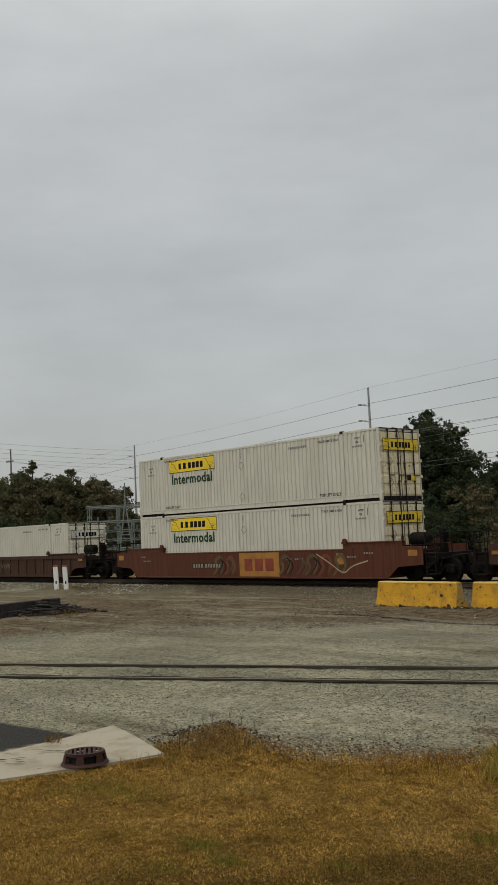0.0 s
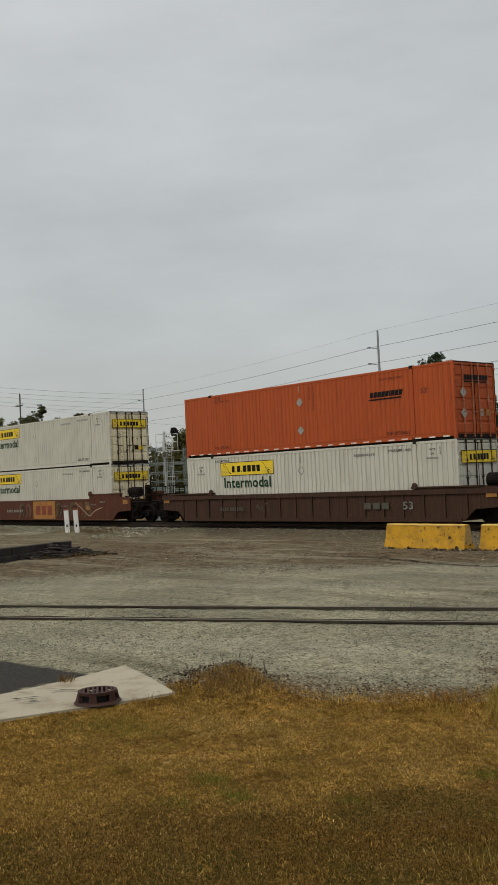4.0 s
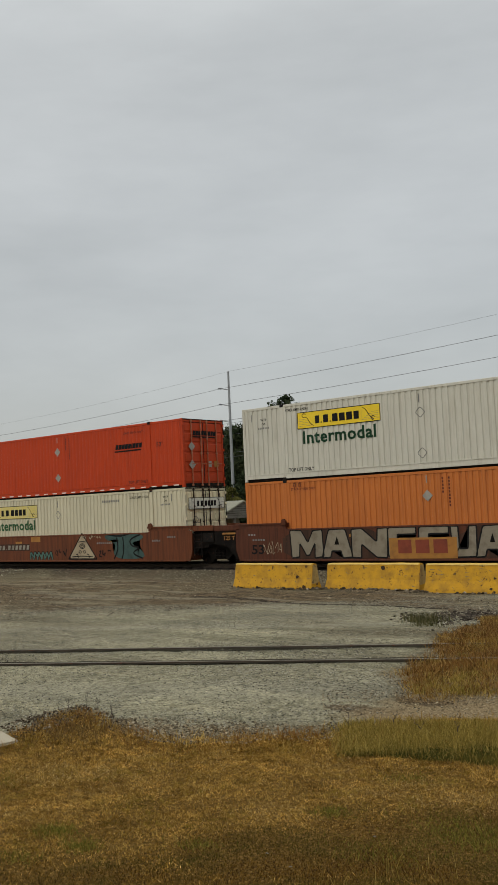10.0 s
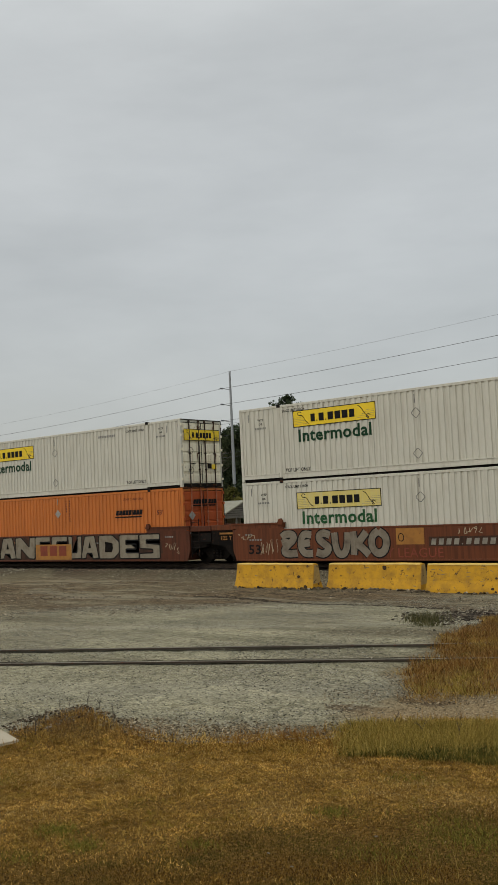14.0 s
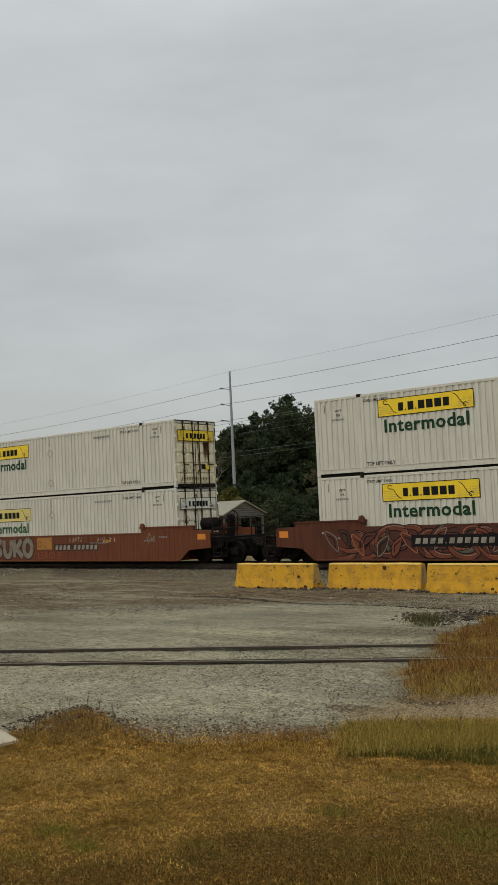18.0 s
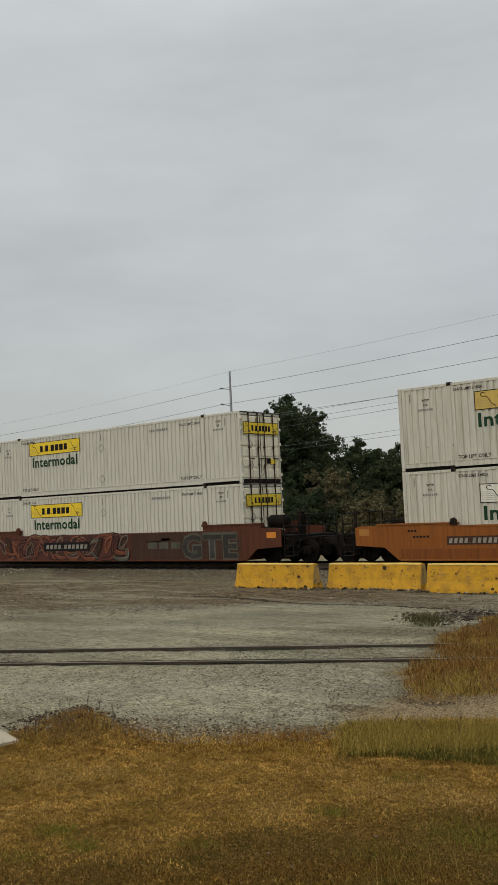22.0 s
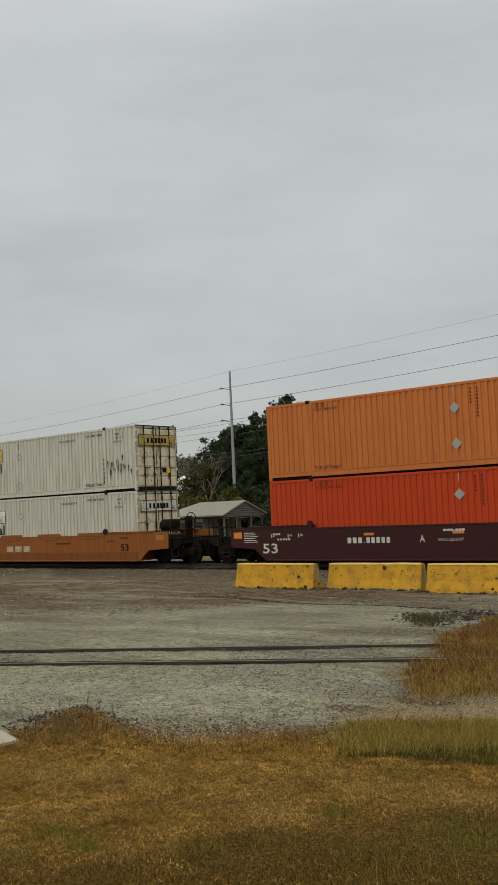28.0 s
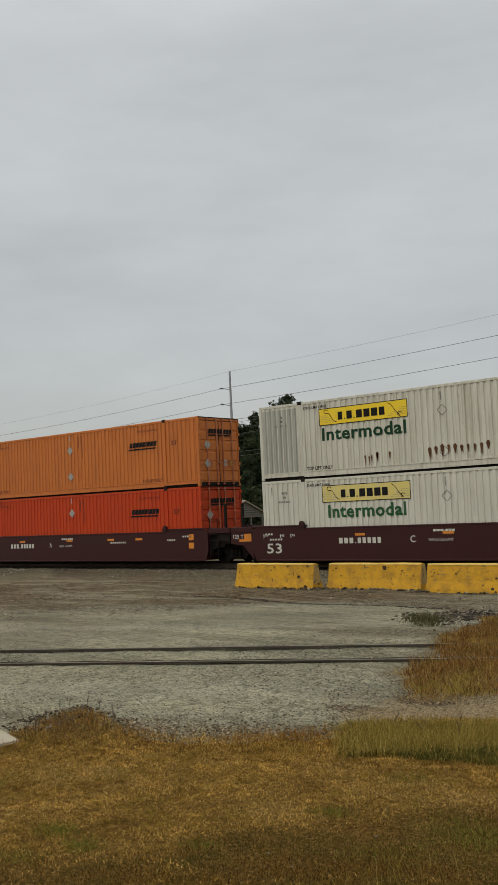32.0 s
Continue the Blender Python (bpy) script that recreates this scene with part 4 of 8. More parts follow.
        part("data_plate", boxes((-0.12, 0.12, -0.004, 0, 0, 0.22)), "dark_steel", ob, "", END @ pose(0.42, -0.032, 0.80))
    else:
        mark(ob, X(12.03), 1.86, (0.8, 0.85, 0.85, 0.85, 0.8, 0.3, 0.85, 0.8, 0.85), 0.21, 1.66, "black", "row of slanted black blocks", y - 0.003, 0.25)
        part("underline", boxes((X(11.98), X(13.66), y - 0.004, y, 1.74, 1.80)), "black", ob)
        lines(ob, X(14.6), 1.82, "53'", 0.19, 0.36, "dim_red", y - 0.002)
        lines(ob, X(12.55), 2.50, "STACK 2 HIGH ONLY", 0.09, 1.25, "dim_red", y - 0.002)
        lines(ob, X(2.25), 2.50, "STACK 2 HIGH ONLY", 0.09, 1.15, "dim_red", y - 0.002)
        for zz in (0.84, 2.05):
            diamond(ob, X(8.05), zz, y, 0.20, "silver", False)
        for xx, n in ((8.62, 5), (8.86, 9)):
            for k in range(n):
                small_bars(ob, X(xx), 2.58 - 0.115 * k, 1, 0.06, 0.075, "dim_red", y - 0.002)
        for xx in (2.42, 2.66):
            part("lift_mark", stroke([(X(xx) + 0.06 * math.cos(a), 2.70 + 0.09 * math.sin(a)) for a in (0, 1.05, 2.1, 3.14, 4.2, 5.24)], 0.03, y - 0.004, closed=True), "dim_red", ob)
        part("tie_slot", boxes((X(8.02), X(8.06), y - 0.006, y, 2.48, 2.74)), "silver", ob)
        f = END @ pose(-0.72, -0.036, 2.20)
        mark(ob, 0, 0, (0.8, 0.85, 0.85, 0.85, 0.8, 0.3, 0.85, 0.8, 0.85), 0.19, 1.44, "black", "row of slanted black blocks", 0, 0.25, facing=f)
        part("underline", boxes((0, 1.40, -0.004, 0, -0.10, -0.045)), "black", ob, "", f)
        for zz in (1.72, 0.95):
            diamond(ob, 0, 0, 0, 0.20, "silver", False).matrix_basis = END @ pose(-0.80, -0.034, zz)
        part("data_plate", boxes((-0.11, 0.11, -0.004, 0, 0, 0.26)), "silver", ob, "", END @ pose(0.30, -0.032, 0.85))
        part("data_plate", boxes((-0.14, 0.14, -0.004, 0, 0, 0.26)), "patch", ob, "", END @ pose(0.72, -0.032, 0.85))
    if door in ("door_white", "door_cream"):
        drips = random.Random(round(x_left * 10) + round(z))
        rust_runs(ob, [(drips.choice((-0.78, -0.20, 0.20, 0.78)) + drips.uniform(-0.10, 0.10), drips.choice((0.72, 1.42, 2.05, 2.6)), drips.uniform(0.02, 0.06), drips.uniform(0.15, 0.5)) for _ in range(16)], -0.012, END)
    ink = "black" if kind == "sign" else "dim_red"
    lines(ob, X(2.2), 0.32, "TOP LIFT ONLY", 0.13, 1.18, ink, y - 0.002)
    lines(ob, X(12.8), 0.32, "TOP LIFT ONLY", 0.13, 1.22, ink, y - 0.002)
    return ob


M["patch_grey"] = paint("bare_grey_repair_panel", (0.34, 0.345, 0.295), (0.23, 0.23, 0.19), dirty=0.44, rusty=0.74)
M["rod"] = paint("rust_brown_lock_rod", (0.030, 0.021, 0.015), (0.075, 0.045, 0.025), dirty=0.45, rusty=0.6, streak=False, rough=0.7)
# rods on red and orange doors, in a paler red than the leaves
M["rod_red"] = paint("pale_red_lock_rod", (0.36, 0.105, 0.050), (0.46, 0.24, 0.15), dirty=0.44, rusty=0.66, streak=False, rough=0.6)
M["dim"] = paint("worn_grey_stencil", (0.15, 0.15, 0.14), (0.35, 0.34, 0.30), dirty=0.46, rusty=0.8, streak=False)
M["dim_red"] = paint("worn_maroon_stencil", (0.085, 0.018, 0.012), (0.20, 0.04, 0.018), dirty=0.50, rusty=0.8, streak=False)

# x of each load's far-travelled end when the train stands at its zero mark
LOAD_X = [-108.7, -85.5, -62.6, -39.0, -19.57, -0.16, 23.27, 46.69, 70.21, 89.62]
LOW, HIGH = 0.285, 3.181
container("sign", LOAD_X[0], LOW, "white", "door_white", "pale", "white corrugated container, low in its railcar, doors shut")
container("sign", LOAD_X[1], LOW, "white", "door_cream", "yellow", "off-white corrugated container with yellow sign, lower of a stack", sign=(-0.25, 0.26, 3.52))
container("sign", LOAD_X[1], HIGH, "white", "door_cream", "yellow", "off-white container with yellow sign, stacked on top, rusty doors", sign=(-0.25, 0.22, 3.52))
container("sign", LOAD_X[2], LOW, "white", "white", "yellow", "clean white container with yellow sign under an orange one", sign=(-0.25, 0.11, 3.66))
container("tape", LOAD_X[2], HIGH, "rust_orange", "rust_orange", None, "rusty orange container with white reflective dashes, stacked on top", 0.02)
container("sign", LOAD_X[3], LOW, "cream", "door_cream", "faded", "cream corrugated container with faded sign under a red one", sign=(-0.03, 0.09, 3.65))
container("tape", LOAD_X[3], HIGH, "red", "red", None, "bright red-orange container with white reflective dashes, on top", 0.014)
container("slant", LOAD_X[4], LOW, "orange", "rust_orange", None, "faded orange corrugated container under a white one")
container("sign", LOAD_X[4], HIGH, "white", "door_white", "yellow", "white corrugated container with yellow sign stacked on an orange one", sign=(-0.10, 0.05, 3.66))
container("sign", LOAD_X[5], LOW, "white", "door_white", "faded", "white container with half-bleached yellow sign, lower of a stack", sign=(-0.14, -0.05, 3.72))
container("sign", LOAD_X[5], HIGH, "white", "door_cream", "yellow", "white container with yellow sign on top, doors streaked brown", sign=(-0.14, 0.14, 3.68))
container("sign", LOAD_X[6], LOW, "white", "door_white", "yellow", "white corrugated container with yellow sign over a graffiti-covered railcar", sign=(-0.03, 0.08, 3.74))
container("sign", LOAD_X[6], HIGH, "white", "door_white", "yellow", "white corrugated container with yellow sign, upper of two alike", sign=(-0.03, 0.16, 3.72))
container("sign", LOAD_X[7], LOW, "white_old", "door_cream", "pale", "weathered white container with bleached sign in an orange railcar", sign=(0.09, -0.11, 3.83))
scuffed = container("sign", LOAD_X[7], HIGH, "white_old", "door_cream", "tan", "scuffed white container with tan sign, upper of a stack", sign=(0.09, 0.04, 3.73))
# brown soot and rust washed down the doors of the box before the couplers
for ob2 in [o for o, x2, _, z2 in MOVING if abs(x2 - LOAD_X[5] - CL / 2) < 0.1 and z2 == HIGH]:
    rust_runs(ob2, [(0.50 + 0.035 * k, 1.95 - 0.05 * (k % 3), 0.07, 0.55 + 0.12 * (k % 4)) for k in range(8)] + [(0.1 * k - 0.9, 0.42, 0.05, 0.16) for k in range(18)], -0.014, END)
rnd = random.Random(7)
rust_runs(scuffed, [(rnd.uniform(14.3, 15.9) - CL / 2, rnd.uniform(0.9, 1.6), rnd.uniform(0.03, 0.09), rnd.uniform(0.15, 0.5)) for _ in range(22)] + [(14.1 - CL / 2, 0.5 + 0.2 * k, 0.08, 0.16) for k in range(6)], FACE - 0.012)
container("slant", LOAD_X[8], LOW, "red", "red", None, "bright red container in a maroon railcar")
container("slant", LOAD_X[8], HIGH, "orange", "orange", None, "faded orange corrugated container stacked on a red one")
container("sign", LOAD_X[9], LOW, "white", "door_white", "pale_faded", "white container with faded green word in a maroon railcar", sign=(0.03, 0.15, 3.74))
rusty_box = container("sign", LOAD_X[9], HIGH, "white_old", "door_white", "yellow", "white container with yellow sign and brown rust runs", sign=(0.06, 0.09, 3.76))
rnd = random.Random(19)
rust_runs(rusty_box, [(rnd.uniform(4.6, 6.4) - CL / 2, rnd.uniform(0.62, 0.75), rnd.uniform(0.05, 0.12), rnd.uniform(0.2, 0.45)) for _ in range(6)] + [(7.4 + 0.24 * k - CL / 2, rnd.uniform(0.70, 0.78), rnd.uniform(0.08, 0.17), rnd.uniform(0.15, 0.40)) for k in range(10)], FACE - 0.004)
part("door_panel_patch", corrugated(1.68, 0.28, 2.70, 0.03), "patch_grey", rusty_box, "grey replacement side panel", pose(0.18 - CL / 2, FACE - 0.004, 0))

# ================= well cars =================
WHEEL_R = 0.45
SPIN = []        # wheelsets that roll: object, x, z in their railcar


def wheelset_bm():
    bm = bmesh.new()
    tube(bm, (0, -1.02, 0), (0, 1.02, 0), 0.075, sides=8)
    for s in (-1, 1):
        a, b, c = s * 0.69, s * 0.80, s * 0.675
        tube(bm, (0, a, 0), (0, b, 0), WHEEL_R, WHEEL_R * 0.985, sides=24)
        tube(bm, (0, c, 0), (0, a, 0), WHEEL_R + 0.025, sides=24)
        tube(bm, (0, b, 0), (0, s * 0.86, 0), 0.13, 0.11, sides=10)
        # bolted bearing cap
        tube(bm, (0, s * 0.98, 0), (0, s * 1.06, 0), 0.095, 0.085, sides=8)
        for k in range(3):
            an = 2 * math.pi * k / 3
            tube(bm, (0.05 * math.cos(an), s * 1.06, 0.05 * math.sin(an)), (0.05 * math.cos(an), s * 1.075, 0.05 * math.sin(an)), 0.014, sides=5)
    return bm


def frame_bm():
    """A cast truck side frame with its spring window."""
    out = [(-1.18, 0.36), (-1.18, 0.62), (-1.0, 0.68), (-0.62, 0.66), (-0.42, 0.82), (0.42, 0.82), (0.62, 0.66), (1.0, 0.68), (1.18, 0.62), (1.18, 0.36), (1.02, 0.36), (0.98, 0.52),
           (0.76, 0.52), (0.50, 0.26), (0.40, 0.20), (-0.40, 0.20), (-0.50, 0.26), (-0.76, 0.52), (-0.98, 0.52), (-1.02, 0.36)]
    return prism(out, -0.07, 0.07)


def spring_bm():
    """One coil spring, as a stack of close turns."""
    bm = bmesh.new()
    prev = None
    for k in range(11):
        r = 0.085 if k % 2 == 0 else 0.062
        ring = [bm.verts.new((r * math.cos(2 * math.pi * i / 8), r * math.sin(2 * math.pi * i / 8), 0.28 + k * 0.03)) for i in range(8)]
        if prev:
            for i in range(8):
                bm.faces.new((prev[i], prev[(i + 1) % 8], ring[(i + 1) % 8], ring[i]))
        prev = ring
    return bm


def truck(parent, x):
    """A two-axle truck as a part of its railcar."""
    tr = child("truck", shared("bolster", lambda: soft_box(-0.20, 0.20, -1.05, 1.05, 0.52, 0.74, 0.03), "grime"), parent, "grimy two-axle truck", pose(x, 0, 0))
    for s in (-1, 1):
        child("side_frame", shared("side_frame", frame_bm, "grime"), tr, m=pose(0, s * 0.98, 0))
        for dx in (-0.2, 0.0, 0.2):
            child("spring", shared("spring", spring_bm, "grime"), tr, m=pose(dx, s * 1.06, 0))
    # brake beams, plus an added dark centre block that hides light from behind
    child("brake_beam", shared("brake_beam", lambda: boxes((-0.42, -0.34, -0.72, 0.72, 0.30, 0.46), (0.34, 0.42, -0.72, 0.72, 0.30, 0.46), (-1.25, 1.25, -0.16, 0.16, 0.28, 0.72)), "grime"), tr)
    for dx in (-0.89, 0.89):
        ws = child("wheelset", shared("wheelset", wheelset_bm, "grime"), tr, m=pose(dx, 0, WHEEL_R))
        SPIN.append((ws, dx))
    return tr


def ladder_bm(h, w=0.42, rungs=5):
    bm = bars([((-w / 2, 0, 0), (-w / 2, 0, h)), ((w / 2, 0, 0), (w / 2, 0, h))], 0.020)
    for i in range(rungs):
        z = h * (i + 0.5) / rungs
        tube(bm, (-w / 2, 0, z), (w / 2, 0, z), 0.014, sides=6)
    return bm


def brake_wheel_bm():
    bm = bmesh.new()
    n, r = 18, 0.28
    for i in range(n):
        a, b = 2 * math.pi * i / n, 2 * math.pi * (i + 1) / n
        tube(bm, (0, r * math.cos(a), r * math.sin(a)), (0, r * math.cos(b), r * math.sin(b)), 0.020, sides=5)
    for i in range(5):
        a = 2 * math.pi * i / 5
        tube(bm, (0, 0, 0), (0, r * math.cos(a), r * math.sin(a)), 0.013, sides=5)
    tube(bm, (-0.05, 0, 0), (0.06, 0, 0), 0.055, sides=8)
    return bm


def coupler_bm():
    """Shank, head and knuckle, reaching towards +x from 0."""
    bm = soft_box(-0.7, 0.42, -0.08, 0.08, -0.09, 0.09, 0.02)
    box(bm, 0.36, 0.60, -0.20, 0.16, -0.15, 0.15)
    box(bm, 0.58, 0.76, -0.22, -0.08, -0.17, 0.17)
    tube(bm, (0.66, 0.10, -0.20), (0.66, 0.10, 0.20), 0.085, sides=10)
    tube(bm, (0.5, 0.0, -0.32), (0.5, 0.0, -0.15), 0.02, sides=6)
    return bm


def hose_bm():
    pts = [Vector((0.0, 0.18, 0.70)), Vector((0.22, 0.20, 0.60)), Vector((0.38, 0.14, 0.42)), Vector((0.55, 0.05, 0.36))]
    bm = bmesh.new()
    for a, b in zip(pts, pts[1:]):
        tube(bm, a, b, 0.028, sides=6)
    return bm


def open_end(car, sgn, x_end, body, brake, top):
    """Platform, rails, brake gear, coupler past the end of the body; sgn says which way the end points."""
    m = pose(x_end, 0, 0) if sgn > 0 else pose(x_end, 0, 0, 0, 0, 180)
    child("end_platform", shared("end_platform", lambda: boxes((-0.05, 0.62, -1.36, 1.36, 1.04, 1.10), (0.56, 0.64, -1.40, 1.40, 0.86, 1.06), (-0.3, 0.1, -1.30, 1.30, 0.70, 1.02)), "grime"), car, "", m)
    child("centre_sill", shared("centre_sill", lambda: soft_box(-1.6, 1.02, -0.24, 0.24, 0.66, 1.02, 0.02), "grime"), car, "", m)
    child("coupler", shared("coupler", coupler_bm, "dark_steel"), car, "rusty coupler head", m @ pose(0.98, 0, 0.86))
    child("air_hose", shared("air_hose", hose_bm, "grime"), car, "", m @ pose(0.95, 0.2, 0))
    child("air_hose", shared("air_hose", hose_bm, "grime"), car, "", m @ pose(0.62, -0.85, 0.12))
    child("draft_gear_box", shared("draft_gear_box", lambda: soft_box(-0.9, 0.86, -0.62, 0.62, 0.50, 1.02, 0.05), "grime"), car, "", m)
    child("uncoupling_lever", shared("uncoupling_lever", lambda: bars([((0.72, -1.38, 0.62), (0.72, -1.20, 0.92)), ((0.72, -1.20, 0.92), (0.80, 0.0, 0.96))], 0.02), "dark_steel"), car, "", m)
    for s in (-1, 1):
        child("end_bracket", shared(f"end_bracket_{s}", lambda: prism([(-0.35, 0.62), (0.10, 0.52), (0.60, 0.88), (0.60, 1.06), (-0.35, 1.06)], min(s * 1.24, s * 1.30), max(s * 1.24, s * 1.30)), "grime"), car, "", m)
    for y, z0 in ((-1.36, 0.70), (-0.45, 1.06), (0.45, 1.06), (1.36, 0.70)):
        child("stanchion", shared(f"stanchion_{z0}", lambda: bars([((0, 0, z0), (0, 0, 1.86))], 0.022), "dark_steel"), car, m=m @ pose(0.60, y, 0))
    for y in (-1.36, 1.36):
        child("stanchion", shared("stanchion_short", lambda: bars([((0, 0, 1.06), (0, 0, 1.86))], 0.022), "dark_steel"), car, m=m @ pose(0.05, y, 0))
    for y in (-1.36, 0.45):
        child("handrail", shared("handrail", lambda: bars([((0, 0, 1.45), (0, 0.91, 1.45))], 0.022), "dark_steel"), car, m=m @ pose(0.60, y, 0))
    for s in (-1, 1):
        child("ladder", shared("end_ladder", lambda: ladder_bm(1.25), "dark_steel"), car, "", m @ pose(0.33, s * 1.42, 0.35))
    child("step_board", shared("step_board", lambda: soft_box(0.12, 0.54, -1.46, 1.46, 0.30, 0.34), "dark_steel"), car, "", m)
    child("end_rail", shared("end_rail", lambda: bars([((0.60, -1.36, 1.86), (0.60, 1.36, 1.86)), ((0.05, -1.36, 1.86), (0.60, -1.36, 1.86)), ((0.05, -1.36, 1.45), (0.60, -1.36, 1.45)), ((0.05, 1.36, 1.86), (0.60, 1.36, 1.86)), ((0.05, -1.36, 1.10), (0.60, -1.36, 1.45))], 0.022), "dark_steel"), car, "", m)
    child("pipe_run", shared("pipe_run", lambda: bars([((-1.4, -1.05, 1.16), (0.5, -1.05, 1.16)), ((-1.4, -0.8, 1.20), (0.3, -0.8, 1.20)), ((0.3, -0.8, 1.20), (0.3, -0.8, 0.75)), ((-0.9, -1.2, 0.62), (0.4, -1.2, 0.62)), ((0.4, -1.2, 0.62), (0.85, -0.5, 0.70))], 0.028), "grime"), car, "", m)
    if not brake:
        child("valve_box", shared("valve_box", lambda: soft_box(-0.75, -0.15, -1.12, -0.62, 1.10, 1.55, 0.03), "grime"), car, "", m)
    if brake:
        child("brake_stand", shared("brake_stand", lambda: soft_box(0.16, 0.36, -0.62, -0.30, 1.08, 1.98, 0.03), "grime"), car, "", m)
        child("brake_wheel", shared("brake_wheel", brake_wheel_bm, "dark_steel"), car, "", m @ pose(0.42, -0.46, 1.86))
        child("air_reservoir", shared("air_reservoir", lambda: tube(tube(bmesh.new(), (-1.12, -0.55, 1.62), (-0.40, -0.55, 1.62), 0.27, sides=16), (-0.40, -0.55, 1.62), (-0.30, -0.55, 1.62), 0.27, 0.16, sides=16), "grime"), car, "dark rounded air tank", m)
        child("brake_pipe", shared("brake_pipe", lambda: bars([((-1.3, -0.9, 1.40), (0.1, -0.9, 1.40)), ((-0.2, -0.2, 1.35), (0.3, -0.2, 1.75)), ((-0.6, 0.4, 1.5), (0.2, 0.4, 1.5))], 0.03), "grime"), car, "", m)
    return m


SIDE_Y = 1.46


def well_car(x_left, body, mid, cap, left, right, ribs=False, label="", lower=None, brake=True):
    """A well car round a load whose end stands at x_left; left and right: 'open' with coupler, or 'joint' over a shared truck."""
    car = empty("well_car", pose(x_left, TRACK_Y, 0), label, "railcar", "railcars of the train")
    MOVING.append((car, x_left, TRACK_Y, 0.0))
    L = CL
    out = []
    if left == "open":
        out += [(-1.95, 0.68), (-0.75, 0.60), (-0.20, 0.16)]
        xa = -1.95
    else:
        out += [(-0.45, 0.55), (-0.30, 0.16)]
        xa = -0.45
    if right == "open":
        out += [(L + 0.20, 0.16), (L + 0.75, 0.60), (L + 1.95, 0.68)]
        xb = L + 1.95
    else:
        out += [(L + 0.30, 0.16), (L + 0.45, 0.55)]
        xb = L + 0.45
    end_top = mid + 0.06
    out += [(xb, end_top - 0.05), (xb - 0.25, end_top), (L - 2.0, end_top), (L - 2.12, mid), (2.12, mid), (2.0, end_top), (xa + 0.25, end_top), (xa, end_top - 0.05)]
    for s in (-1, 1):
        inner, outer = SIDE_Y - 0.06, SIDE_Y - (0.05 if ribs else 0.0)
        side = part("side_panel", prism(out, s * inner, s * outer), body, car)
        if ribs:
            for i in range(18):
                child("rib", shared(f"rib_{s}", lambda: boxes((-0.05, 0.05, min(s * outer, s * SIDE_Y), max(s * outer, s * SIDE_Y), 0.28, mid - 0.18)), body), side, m=pose(-0.28 + i * 0.99, 0, 0))
            part("top_chord", boxes((xa + 0.05, xb - 0.05, min(s * (outer - 0.05), s * (SIDE_Y + 0.02)), max(s * (outer - 0.05), s * (SIDE_Y + 0.02)), mid - 0.18, mid + 0.01)), body, side)
            part("bottom_chord", boxes((-0.15, L + 0.15, min(s * outer, s * (SIDE_Y + 0.01)), max(s * outer, s * (SIDE_Y + 0.01)), 0.13, 0.28)), body, side)
        else:
            part("top_chord", soft_box(2.1, L - 2.1, min(s * (inner - 0.06), s * (SIDE_Y + 0.012)), max(s * (inner - 0.06), s * (SIDE_Y + 0.012)), mid - 0.05, mid + 0.012, 0.01), body, side)
            part("bottom_chord", soft_box(-0.1, L + 0.1, min(s * (inner - 0.06), s * (SIDE_Y + 0.02)), max(s * (inner - 0.06), s * (SIDE_Y + 0.02)), 0.135, 0.20, 0.01), lower or body, side)
        for a, b in ((xa + 0.95 if left == "open" else xa, 2.06), (L - 2.06, xb - 0.95 if right == "open" else xb)):
            c = part("end_cap", boxes((a, b, min(s * (inner - 0.1), s * SIDE_Y), max(s * (inner - 0.1), s * SIDE_Y), end_top, cap - 0.05), (a - 0.05, b + 0.03, min(s * 1.30, s * (SIDE_Y + 0.03)), max(s * 1.30, s * (SIDE_Y + 0.03)), cap - 0.05, cap)), body, side)
        for x in (1.95, L - 1.95):
            child("guide", shared("guide", lambda: prism([(-0.13, 0), (0.13, 0), (0.11, 0.15), (0.03, 0.23), (-0.06, 0.20)], -0.05, 0.06), "dark_steel" if body == "car_orange" else body), side, "", pose(x, s * (SIDE_Y + 0.01), cap - 0.08))
    part("well_floor", boxes((-0.1, L + 0.1, -1.38, 1.38, 0.17, 0.27)), "grime", car)
    for a, b in ((-0.22, -0.10), (L + 0.10, L + 0.22)):
        part("bulkhead", boxes((a, b, -1.38, 1.38, 0.17, mid - 0.1)), body, car)
    for kind, sgn, x0, x1 in ((left, -1, xa, -0.22), (right, 1, L + 0.22, xb)):
        if kind == "open":
            lo, hi = min(x0, x1) + 0.02, max(x0, x1) - 0.02
            part("end_deck", boxes((lo, hi, -1.36, 1.36, 1.02, 1.10), (lo, hi, -0.35, 0.35, 0.72, 1.02)), "grime", car)
            open_end(car, sgn, xa if sgn < 0 else xb, body, brake and sgn > 0, mid)
            truck(car, -1.83 if sgn < 0 else L + 1.83)
        else:
            # sloped connecting arm over the shared truck, made wide to block light from behind
            s0 = -0.45 if sgn < 0 else L + 0.45
            s1 = s0 + sgn * 0.75
            part("joint_arm", prism([(s0, 0.62), (s1, 0.70), (s1, 1.10), (s0 + sgn * 0.2, 1.32), (s0, 1.34)], -1.28, 1.28), "grime", car)
            part("joint_deck", boxes((min(s0, s1), max(s0, s1), -1.30, 1.30, cap - 0.16, cap - 0.10)), "grime", car)
            e = s0 + sgn * 1.16
